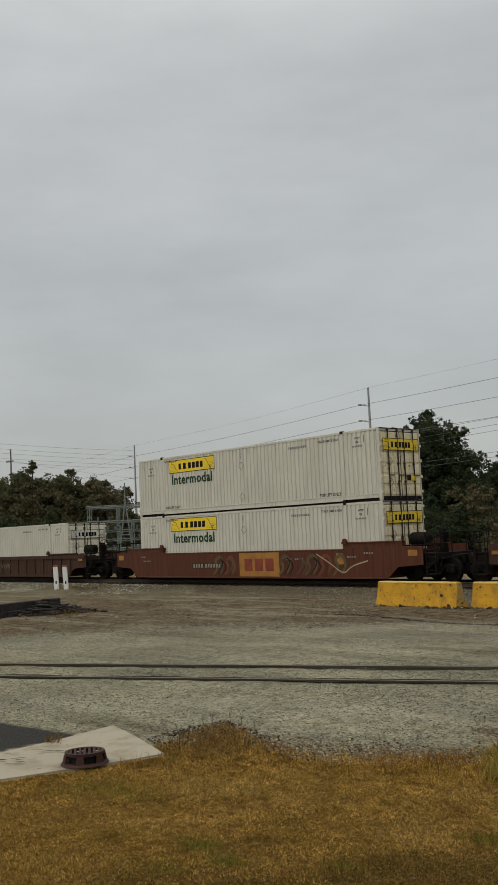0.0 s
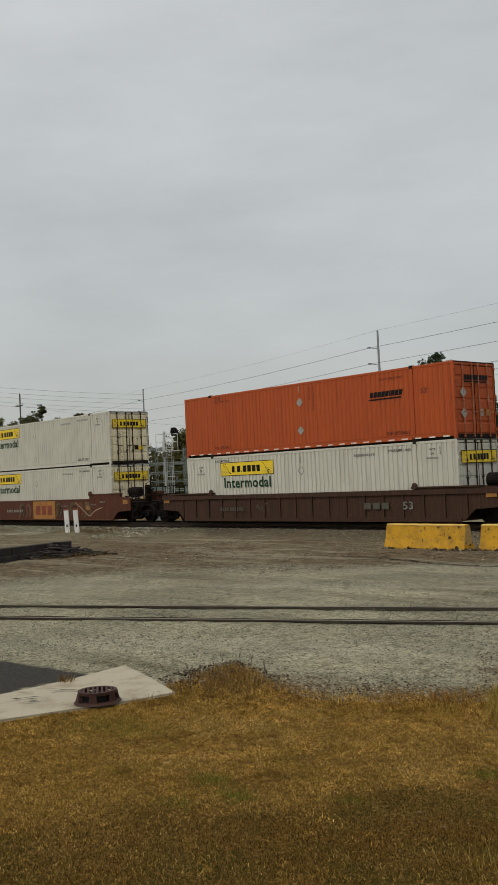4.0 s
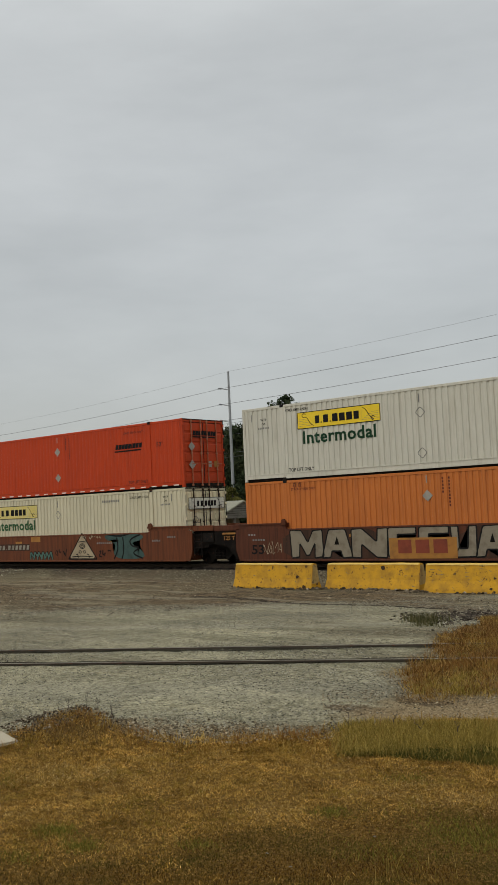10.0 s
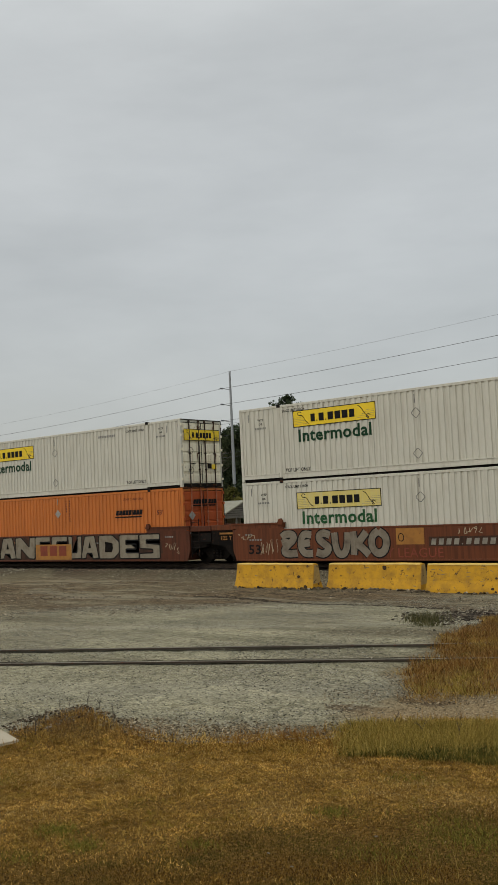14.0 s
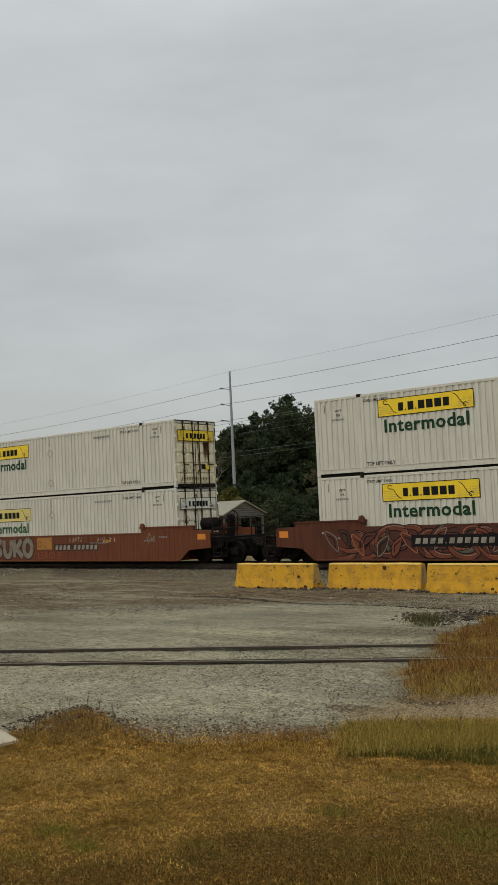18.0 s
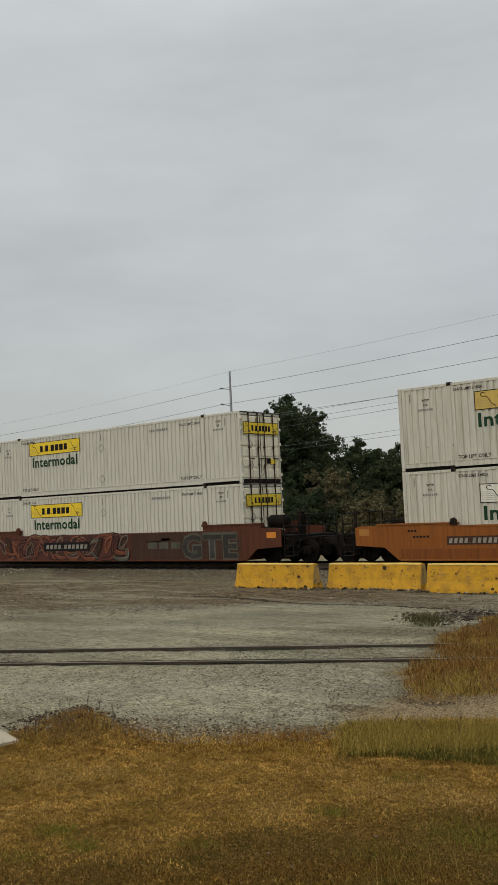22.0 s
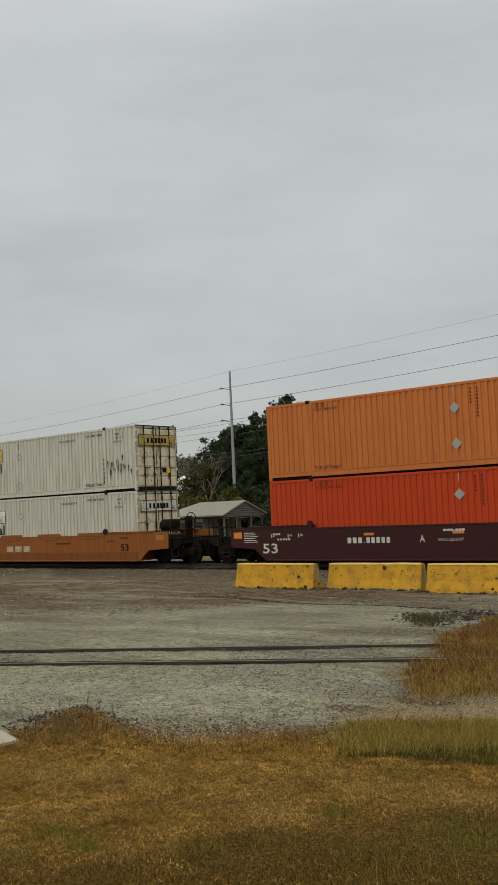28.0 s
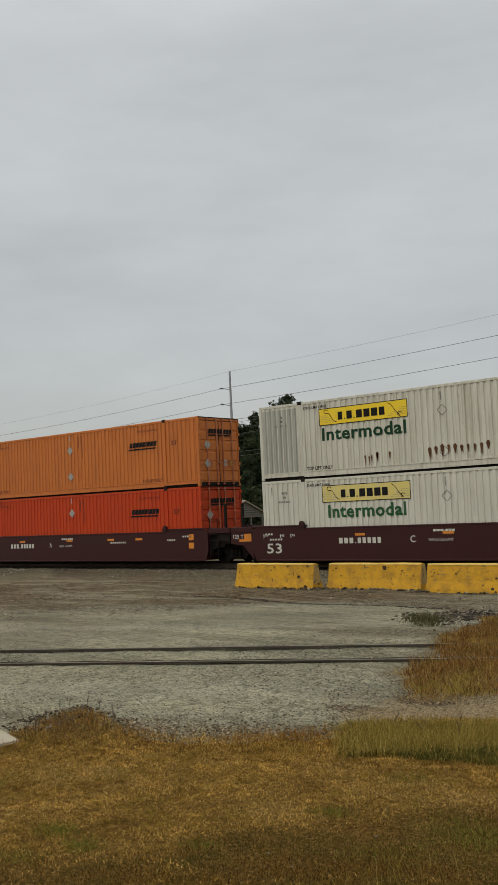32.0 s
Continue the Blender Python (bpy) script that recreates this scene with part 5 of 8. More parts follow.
            for y in (-1.0, 1.0):
                part("joint_beam", soft_box(min(s0, e), max(s0, e), min(y * 1.30, y * 1.43), max(y * 1.30, y * 1.43), cap - 0.24, cap - 0.02, 0.015), body, car)
                # side plates; all but the maroon left ones are near-black for shadow and dirt
                low = [(s0, 0.42), (s0 + 0.45, 0.78), (e, 0.84)] if sgn > 0 else [(s0, 0.18), (s0 - 0.52, 0.74), (e, 0.82)]
                wide = (1.26, 1.30) if sgn > 0 else (1.37, 1.41)
                part("joint_plate", prism(low + [(e, cap - 0.24), (s0, cap - 0.24)], min(y * wide[0], y * wide[1]), max(y * wide[0], y * wide[1])), body if body == "car_maroon" and sgn < 0 else "grime", car)
            if sgn > 0:
                truck(car, L + 1.63)
                child("ladder", shared("joint_ladder", lambda: ladder_bm(1.55, rungs=6), "dark_steel"), car, "", pose(L + 0.72, -1.40, 0.30))
                part("axle_guard", boxes((L + 0.95, L + 1.55, -1.36, -1.30, 0.92, 1.26)), "dark_steel", car)
    return car


def painted(car, bm, material, label=""):
    return part("paint_mark", bm, material, car, label)


YP = -SIDE_Y - 0.006     # first layer of paint on a side panel
YQ = -SIDE_Y - 0.010
YR = -SIDE_Y - 0.014


def rect(x0, x1, z0, z1, y):
    bm = bmesh.new()
    bm.faces.new([bm.verts.new(v) for v in ((x0, y, z0), (x1, y, z0), (x1, y, z1), (x0, y, z1))])
    return bm


def number_plate(car, x, z, w=2.0, h=0.22, dark=True):
    """The reporting mark: pale bars on a dark plate."""
    if dark:
        painted(car, rect(x - 0.08, x + w + 0.08, z - 0.05, z + h + 0.03, YP), "car_dark", "dark stencil patch")
    mark(car, x, z, (0.7, 0.7, 0.7, 0.7, 0.2, 0.7, 0.7, 0.7, 0.7, 0.7, 0.7), h * 0.85, w, "plate_letter" if dark else "dim_dark", "", YQ, 0.2, gap=0.34)


def logo_t(car, x, z, w, h, material, ground=None, top=1.26, proud=0.0):
    """A trade mark of three plain blocks."""
    if ground:
        painted(car, rect(x - 0.35, x + w + 0.35, 0.22, top, YP - proud), ground, "square of yellow-orange patch paint")
    mark(car, x, z, (0.9, 0.9, 0.9), h, w, material, "", YQ - proud - 0.002, 0.0, gap=0.22)


def tag_scrawl(car, x, z, w, h, material, seed, width=0.028, n=5):
    """A quick spray scrawl of loops."""
    rnd = random.Random(seed)
    for i in range(n):
        cx = x + w * (i + 0.5) / n
        pts = [(cx + rnd.uniform(-0.6, 0.6) * w / n, z + rnd.uniform(0, 1) * h) for _ in range(5)]
        painted(car, stroke(pts, width, YR), material)


def fat_letters(car, body, x, z, w, h, face, edge, bold=0.05):
    """Graffiti letters with a thick dark outline."""
    tagged(child("graffiti", word(body, h * 1.08, edge, w * 1.025, bold=bold + 0.045), car, "dark outline of graffiti letters", pose(x - 0.01 * w, YP - 0.002, z - 0.03 * h)), kind="stuff")
    tagged(child("graffiti", word(body, h, face, w, bold=bold), car, "fat pale graffiti letters", pose(x, YQ - 0.002, z)), kind="stuff")


def stencils(car, material, wide=CL):
    """Small load figures that cannot be read."""
    for x, z, n in ((0.2, 1.12, 3), (15.2, 1.12, 4), (10.8, 0.92, 8), (14.3, 0.98, 4), (0.4, 0.92, 5)):
        bm = bmesh.new()
        for i in range(n):
            a = x + i * 0.13
            bm.faces.new([bm.verts.new(v) for v in ((a, YP, z), (a + 0.085, YP, z), (a + 0.085, YP, z + 0.07), (a, YP, z + 0.07))])
        tagged(painted(car, bm, material), kind="stuff")


M["logo_pale"] = paint("flaking_pale_mark", (0.46, 0.40, 0.28), (0.28, 0.14, 0.05), dirty=0.42, rusty=0.62, streak=False)
M["car_low"] = paint("darker_lower_orange_paint", (0.195, 0.060, 0.010), (0.120, 0.038, 0.009), dirty=0.42, rusty=0.62, rough=0.65)
M["plate_letter"] = paint("grimy_white_lettering", (0.27, 0.25, 0.20), (0.13, 0.11, 0.085), dirty=0.46, rusty=0.72, streak=False)
M["bubble"] = paint("grey_brown_spray_fill", (0.21, 0.18, 0.135), (0.11, 0.085, 0.06), dirty=0.45, rusty=0.72, streak=False)
M["brick_dark"] = paint("dark_red_brown_spray_paint", (0.085, 0.026, 0.017), (0.045, 0.02, 0.014), dirty=0.45, rusty=0.68, streak=False)
M["brick_mid"] = paint("russet_spray_paint", (0.155, 0.045, 0.022), (0.08, 0.028, 0.016), dirty=0.45, rusty=0.68, streak=False)
M["olive_spray"] = paint("dull_olive_spray_paint", (0.10, 0.078, 0.034), (0.05, 0.036, 0.018), dirty=0.45, rusty=0.68, streak=False)
M["brick_light"] = paint("orange_spray_paint", (0.33, 0.12, 0.05), (0.2, 0.08, 0.04), dirty=0.45, rusty=0.68, streak=False)
M["dim_dark"] = paint("grey_green_spray_line", (0.085, 0.082, 0.060), (0.045, 0.040, 0.030), dirty=0.45, rusty=0.7, streak=False)

C = [None] * 10
C[0] = well_car(LOAD_X[0], "car_dark", 1.34, 1.46, "open", "open", True, "grimy dark brown ribbed well car on the main track")
C[1] = well_car(LOAD_X[1], "car_brown", 1.32, 1.60, "open", "open", False, "rust-brown well car with graffiti and a yellow-orange square")
C[2] = well_car(LOAD_X[2], "car_dark", 1.34, 1.46, "open", "open", True, "dark brown ribbed well car with grimy sides")
C[3] = well_car(LOAD_X[3], "car_rust", 1.36, 1.60, "open", "joint", False, "oxide-brown well car unit with teal graffiti and a triangle")
C[4] = well_car(LOAD_X[4], "car_brown", 1.34, 1.58, "joint", "joint", False, "oxide-brown middle well car unit with fat silver graffiti letters")
C[5] = well_car(LOAD_X[5], "car_rust", 1.34, 1.60, "joint", "open", False, "oxide-brown well car unit with rounded silver graffiti letters")
C[6] = well_car(LOAD_X[6], "car_brown", 1.34, 1.60, "open", "open", False, "well car covered in red and sand graffiti swirls")
C[7] = well_car(LOAD_X[7], "car_orange", 1.30, 1.42, "open", "open", False, "yellow-orange well car with a worn white trade mark")
C[8] = well_car(LOAD_X[8], "car_maroon", 1.36, 1.48, "open", "joint", False, "clean maroon well car unit with white stencils")
C[9] = well_car(LOAD_X[9], "car_maroon", 1.36, 1.48, "joint", "joint", False, "clean maroon well car unit with white stencils, middle of a set")

# marks, car by car
number_plate(C[1], 4.4, 0.62, 2.0, 0.2)
logo_t(C[1], 8.1, 0.45, 1.9, 0.55, "brick_red", "patch")
for i, s in enumerate((6.2, 6.9, 10.6, 11.4, 12.2)):
    painted(C[1], stroke([(s, 0.3), (s + 0.5, 0.8), (s + 0.1, 1.1), (s + 0.7, 0.7), (s + 0.35, 0.3)], 0.06, YQ, taper=True), ("black", "dim_dark")[i % 2])
painted(C[1], stroke([(12.6, 1.15), (13.4, 0.75), (14.1, 0.3), (14.5, 0.65), (15.4, 0.85)], 0.05, YQ), "sand")
for i, s in enumerate((5.9, 6.7, 10.3, 11.0, 11.9, 12.7, 13.5)):
    painted(C[1], stroke([(s, 0.28), (s + 0.35, 0.6), (s + 0.1, 0.95), (s + 0.55, 1.15), (s + 0.75, 0.7), (s + 0.5, 0.35)], 0.16, YP - 0.0006 * i, taper=True), ("olive_spray", "brick_mid", "olive_spray", "brick_dark")[i % 4], "dull curling spray band")
painted(C[1], rect(13.7, 14.1, 0.72, 1.16, YP), "patch")
number_plate(C[2], 2.6, 0.60, 1.6, 0.2, False)
tag_scrawl(C[2], 5.1, 0.55, 1.0, 0.4, "dim_dark", 5)
tag_scrawl(C[0], 8.6, 0.5, 1.2, 0.5, "letter_grey", 6)
logo_t(C[2], 11.6, 0.62, 1.3, 0.26, "dim_dark")
child("stencil", word("53", 0.30, "dim", 0.5, 0.02), C[2], m=pose(13.6, YP, 0.62))
# the triangle car
number_plate(C[3], 2.97, 0.72, 2.94, 0.24)
painted(C[3], rect(6.1, 6.8, 1.07, 1.35, YP), "patch")
tri = [(8.83, 0.26), (10.77, 0.26), (9.80, 1.42)]
painted(C[3], fill([(8.83, 0.24), (9.8, 0.22), (10.77, 0.26), (10.3, 0.85), (9.80, 1.48), (9.3, 0.86)], YP, 1), "sand", "sand-coloured triangle")
for a, b in zip(tri, tri[1:] + tri[:1]):
    painted(C[3], stroke([a, ((a[0] + b[0]) / 2, (a[1] + b[1]) / 2), b], 0.06, YQ), "black")
for k, (cx, cz, r) in enumerate(((9.8, 0.84, 0.20), (9.8, 0.84, 0.10), (9.65, 0.58, 0.10), (9.95, 0.58, 0.10))):
    painted(C[3], stroke([(cx + r * math.cos(a), cz + r * 0.6 * math.sin(a)) for a in (0, 1.05, 2.1, 3.14, 4.2, 5.24)], 0.035, YR, closed=True), "black")
for a, b in (((9.1, 0.36), (10.5, 0.36)), ((9.35, 0.46), (9.55, 0.30)), ((10.1, 0.46), (10.3, 0.30)), ((9.55, 1.02), (10.05, 1.02))):
    painted(C[3], stroke([a, ((a[0] + b[0]) / 2, a[1] + 0.04), b], 0.04, YR), "black")
painted(C[3], fill([(11.3, 1.36), (13.8, 1.34), (13.7, 1.05), (12.9, 0.95), (13.75, 0.6), (13.85, 0.24), (11.75, 0.26), (12.1, 0.95), (11.35, 1.1)], YP), "teal", "teal graffiti patch")
for pts in ([(11.3, 1.36), (12.3, 1.22), (13.0, 1.36)], [(12.1, 1.2), (12.2, 0.7), (11.9, 0.25)], [(12.5, 1.2), (12.55, 0.6), (12.4, 0.25)], [(13.6, 1.3), (12.9, 1.1), (13.0, 0.8), (13.6, 0.75), (13.0, 0.5), (13.7, 0.28)]):
    painted(C[3], stroke(pts, 0.07, YQ), "black")
for k in range(6):
    a = 6.05 + 0.28 * k
    painted(C[3], stroke([(a, 0.26 + 0.05 * (k % 3)), (a + 0.02 * k, 0.64), (a + 0.2, 0.34 + 0.06 * (k % 2)), (a + 0.30 - 0.03 * k, 0.52), (a + 0.22, 0.24)], 0.15, YP - 0.0004 * k), "black", "dark edge of a mint scrawl")
    painted(C[3], stroke([(a, 0.26 + 0.05 * (k % 3)), (a + 0.02 * k, 0.64), (a + 0.2, 0.34 + 0.06 * (k % 2)), (a + 0.30 - 0.03 * k, 0.52), (a + 0.22, 0.24)], 0.075, YQ - 0.0004 * k), "teal_light", "small mint graffiti letter")
tag_scrawl(C[3], 7.9, 0.35, 0.8, 0.4, "black", 12, 0.04, 3)
tag_scrawl(C[3], 10.9, 0.3, 0.8, 0.4, "black", 13, 0.05, 3)
tag_scrawl(C[3], 1.9, 0.30, 1.1, 0.3, "sand", 14, 0.025, 5)
tag_scrawl(C[3], -0.7, 0.70, 0.9, 0.4, "letter_grey", 15, 0.035, 5)
tag_scrawl(C[3], 0.55, 0.80, 0.7, 0.5, "letter_grey", 16, 0.035, 5)
tag_scrawl(C[3], 9.6, 1.10, 1.6, 0.2, "sand", 17, 0.022, 6)
child("stencil", word("53", 0.36, "black", 0.6, 0.02), C[3], m=pose(0.45, YP, 0.42))
# silver letters on a sprayed dark ground
painted(C[4], fill([(1.9, 0.22), (1.85, 1.25), (4.0, 1.32), (6.3, 1.26), (6.45, 0.24), (4.2, 0.21)], -SIDE_Y - 0.004, 1), "car_dark", "dark sprayed ground behind letters")
painted(C[4], fill([(9.3, 0.22), (9.25, 1.27), (12.0, 1.32), (14.9, 1.24), (15.1, 0.26), (12.2, 0.21)], -SIDE_Y - 0.004, 1), "car_dark", "dark sprayed ground behind letters")
# angular letters that touch: outline in a unit square, then its hole
BLOCK = {"M": ([(0, 0), (0.24, 0.04), (0.27, 0.52), (0.46, 0.10), (0.56, 0.10), (0.74, 0.52), (0.72, 0.0), (1, 0.05), (0.97, 1), (0.68, 0.96), (0.52, 0.55), (0.32, 0.98), (-0.04, 1)], None),
         "A": ([(0, 0), (0.28, 0.02), (0.34, 0.24), (0.62, 0.24), (0.68, 0), (1.0, 0.03), (0.78, 1), (0.24, 0.98)], [(0.42, 0.46), (0.58, 0.46), (0.51, 0.74)]),
         "N": ([(0, 0.02), (0.27, 0), (0.29, 0.46), (0.70, 0.02), (1, 0.0), (1.04, 1), (0.75, 0.98), (0.72, 0.54), (0.30, 1), (0.0, 0.97)], None),
         "U": ([(0, 1), (0.30, 0.98), (0.32, 0.28), (0.64, 0.28), (0.70, 0.98), (1, 1), (0.97, 0.02), (0.08, 0)], None),
         "D": ([(0, 0), (0.72, 0.0), (1, 0.26), (1, 0.72), (0.68, 1), (0, 1)], [(0.30, 0.28), (0.62, 0.28), (0.70, 0.42), (0.68, 0.66), (0.32, 0.72)]),
         "E": ([(0, 0), (1, 0.02), (1, 0.25), (0.34, 0.25), (0.34, 0.40), (0.86, 0.40), (0.86, 0.60), (0.34, 0.60), (0.34, 0.76), (1, 0.76), (1, 1), (0, 1)], None),
         "S": ([(0, 0), (1, 0.0), (1, 0.58), (0.34, 0.62), (0.34, 0.76), (1, 0.76), (1, 1), (0, 1), (0, 0.42), (0.66, 0.38), (0.66, 0.24), (0, 0.22)], None)}
for k, (ch, xa, xb) in enumerate((("M", 2.28, 3.75), ("A", 3.66, 5.02), ("N", 4.98, 6.45), ("E", 6.50, 7.62), ("E", 7.72, 8.86), ("U", 8.92, 9.88), ("A", 9.80, 11.02), ("D", 11.04, 12.36), ("E", 12.38, 13.60), ("S", 13.64, 14.88))):
    put = lambda pts: [(xa + (xb - xa) * a, 0.25 + 1.05 * c) for a, c in pts]
    rim, hole = BLOCK[ch]
    lay = YP - 0.0004 * k
    painted(C[4], fill(put(rim), lay, 0), "letter_grey", "fat silver-grey graffiti letter")
    rim2 = [p for a, b in zip(rim, rim[1:] + rim[:1]) for p in (a, ((a[0] * 3 + b[0]) / 4, (a[1] * 3 + b[1]) / 4), ((a[0] + b[0] * 3) / 4, (a[1] + b[1] * 3) / 4))]
    painted(C[4], stroke(put(rim2), 0.055, lay - 0.002, closed=True), "black", "black outline of a graffiti letter")
    if hole:
        painted(C[4], fill(put(hole), lay - 0.003, 0), "grime", "dark gap inside a letter")
logo_t(C[4], 6.9, 0.40, 1.9, 0.46, "brick_red", "patch", 0.93, 0.008)
child("stencil", word("53", 0.36, "black", 0.6, 0.02), C[4], m=pose(0.35, YP, 0.42))
tag_scrawl(C[4], 0.9, 0.35, 0.9, 0.6, "sand", 21, 0.02, 6)
# rounded letters sprayed as fat bands with a dark edge
ROUND = {"Z": [[(0.05, 0.80), (0.30, 0.95), (0.75, 0.92), (0.80, 0.72), (0.35, 0.45), (0.10, 0.18), (0.45, 0.10), (0.95, 0.14)], [(0.05, 0.55), (0.30, 0.62), (0.45, 0.52)]],
         "E": [[(0.80, 0.88), (0.35, 0.95), (0.12, 0.55), (0.30, 0.12), (0.85, 0.12)], [(0.20, 0.52), (0.70, 0.56)]],
         "S": [[(0.85, 0.85), (0.45, 0.98), (0.15, 0.75), (0.50, 0.52), (0.85, 0.32), (0.50, 0.06), (0.08, 0.18)]],
         "U": [[(0.12, 0.95), (0.15, 0.45), (0.30, 0.08), (0.65, 0.08), (0.82, 0.45), (0.85, 0.95)]],
         "K": [[(0.15, 0.98), (0.20, 0.50), (0.15, 0.05)], [(0.85, 0.95), (0.50, 0.60), (0.30, 0.50), (0.60, 0.35), (0.95, 0.05)]],
         "O": [[(0.50, 0.98), (0.15, 0.80), (0.10, 0.35), (0.45, 0.05), (0.85, 0.25), (0.90, 0.75), (0.52, 0.97)]]}
for i, ch in enumerate("ZESUKO"):
    for j, path in enumerate(ROUND[ch]):
        pts = [(1.95 + 0.79 * i + 0.80 * a, 0.31 + 0.90 * c) for a, c in path]
        lay = -0.0012 * i - 0.0006 * j
        painted(C[5], stroke(pts, 0.36, YP + lay), "black", "dark edge of a graffiti letter")
        painted(C[5], stroke(pts, 0.27, YQ + lay), "bubble", "fat rounded graffiti letter")
        painted(C[5], stroke([(a + 0.02, c + 0.02) for a, c in pts[:3]], 0.025, YR + lay), "letter_grey")
# rating plates over the shared trucks
for car in (C[4], C[5]):
    painted(car, boxes((-1.18, -0.50, -1.43, -1.41, 1.20, 1.27)), "patch", "tan tape over the rating figures")
    tagged(child("stencil", word("125 T", 0.16, "patch", 0.54, 0.01), car, m=pose(-1.10, -1.414, 0.98)), kind="stuff")
number_plate(C[5], 8.35, 0.68, 2.9, 0.24)
painted(C[5], rect(7.0, 8.1, 0.70, 1.26, YP), "patch")
painted(C[5], stroke([(7.2 + 0.12 * math.cos(a), 0.95 + 0.15 * math.sin(a)) for a in (0, 1.05, 2.1, 3.14, 4.2, 5.24)], 0.03, YQ, closed=True), "black")
child("stencil", word("IVY LEAGUE", 0.34, "brick_red", 2.6), C[5], "thin sprayed words", pose(6.2, YP, 0.26))
child("stencil", word("53", 0.36, "black", 0.6, 0.02), C[5], m=pose(0.35, YP, 0.42))
tag_scrawl(C[5], 9.4, 0.98, 0.9, 0.3, "sand", 31, 0.022, 5)
tag_scrawl(C[5], 11.3, 0.95, 1.3, 0.28, "sand", 32, 0.022, 5)
tag_scrawl(C[5], 14.4, 0.85, 0.6, 0.5, "letter_grey", 33, 0.022, 5)
tag_scrawl(C[5], 0.9, 0.3, 0.9, 0.7, "sand", 34, 0.02, 7)
tag_scrawl(C[5], -0.2, 0.95, 0.9, 0.25, "sand", 35, 0.02, 6)
tag_scrawl(C[4], 15.2, 0.4, 0.8, 0.5, "sand", 36, 0.02, 5)
# swirls
rnd = random.Random(77)
painted(C[6], fill([(0.9, 0.2), (1.2, 0.7), (1.5, 1.3), (4.0, 1.36), (7.0, 1.34), (9.6, 1.36), (9.9, 0.9), (9.8, 0.2), (6.0, 0.18)], YP, 1), "brick_dark", "field of dark red-brown spray paint")
# flame-like bands: dark edge, dull red body, thin pale line along it
for i in range(30):
    cx, cz = 1.15 + i * 0.285 + rnd.uniform(-0.12, 0.12), 0.77 + rnd.uniform(-0.22, 0.22)
    ph, turn, grow = rnd.uniform(0, 6.28), rnd.choice((-1, 1)), rnd.uniform(1.0, 1.7)
    curl = []
    for k in range(7):
        u = k / 6
        r = 0.12 + 0.50 * u
        a = ph + turn * u * 3.6
        curl.append((min(9.75, max(0.75, cx + grow * r * math.cos(a))), min(1.30, max(0.24, cz + r * math.sin(a)))))
    lay = YP - 0.001 - 0.0007 * i
    painted(C[6], stroke(curl, 0.27, lay, taper=True), "black", "dark edge of a curling band")
    painted(C[6], stroke(curl, 0.19, lay - 0.00055, taper=True), ("brick_mid", "brick_dark", "brick_mid", "brick_dark", "brick_mid", "dim_dark")[i % 6], "curling dull red band")
    painted(C[6], stroke([(a + 0.05, c + 0.05) for a, c in curl[1:6]], 0.024, lay - 0.0011, taper=True), ("bubble", "brick_light", "letter_grey")[i % 3])
for i in range(17):
    cx, cz, tilt = 0.55 + i * 0.56 + rnd.uniform(-0.1, 0.1), 0.78 + rnd.uniform(-0.20, 0.22), rnd.choice((-1, 1)) * rnd.uniform(0.5, 1.3)
    eye = []
    for k in range(8):
        a, b = (0.52 if k in (0, 4) else 0.30) * math.cos(k * math.pi / 4), 0.17 * math.sin(k * math.pi / 4) * (1.6 if k < 4 else 0.6)
        eye.append((min(9.7, max(0.3, cx + a * math.cos(tilt) - b * math.sin(tilt))), min(1.27, max(0.26, cz + a * math.sin(tilt) + b * math.cos(tilt)))))
    lay = YP - 0.0225 - 0.0003 * i
    painted(C[6], fill(eye, lay, 1), ("brick_dark", "car_dark", "brick_mid")[i % 3], "rounded dark shape between the bands")
    painted(C[6], stroke(eye, 0.03, lay - 0.0012, closed=True), ("bubble", "black", "brick_light", "black")[i % 4])
    painted(C[6], stroke([(p[0] * 0.55 + cx * 0.45, p[1] * 0.55 + cz * 0.45) for p in eye[:5]], 0.045, lay - 0.0016, taper=True), "black")
painted(C[6], rect(3.95, 7.2, 0.62, 1.02, YR - 0.024), "black", "black stencil patch")
mark(C[6], 4.1, 0.72, (0.8, 0.8, 0.8, 0.8, 0.2, 0.8, 0.8, 0.8, 0.8, 0.8, 0.8), 0.19, 2.9, "plate_letter", "", YR - 0.027, 0.2, gap=0.34)
painted(C[6], rect(9.9, 15.3, 0.22, 1.30, YP), "car_dark", "dark rolled-over paint")
painted(C[6], fill([(15.2, 0.22), (15.2, 1.3), (15.9, 1.2), (16.2, 0.8), (15.8, 0.22)], YP - 0.001, 1), "car_dark")
logo_t(C[6], 10.9, 0.66, 1.9, 0.28, "dim_dark")
fat_letters(C[6], "GTE", 12.9, 0.30, 3.0, 0.92, "shade_dark", "dim_dark", 0.03)
# orange car
number_plate(C[7], 1.75, 0.72, 1.9, 0.2)
logo_t(C[7], 7.0, 0.60, 1.85, 0.27, "logo_pale")
# a darker orange-brown along the bottom of the side
painted(C[7], rect(-0.1, CL + 0.1, 0.205, 0.54, YP), "car_low", "brown band along the lower side")
child("stencil", word("53", 0.30, "black", 0.5, 0.02), C[7], m=pose(15.2, YQ, 0.60))
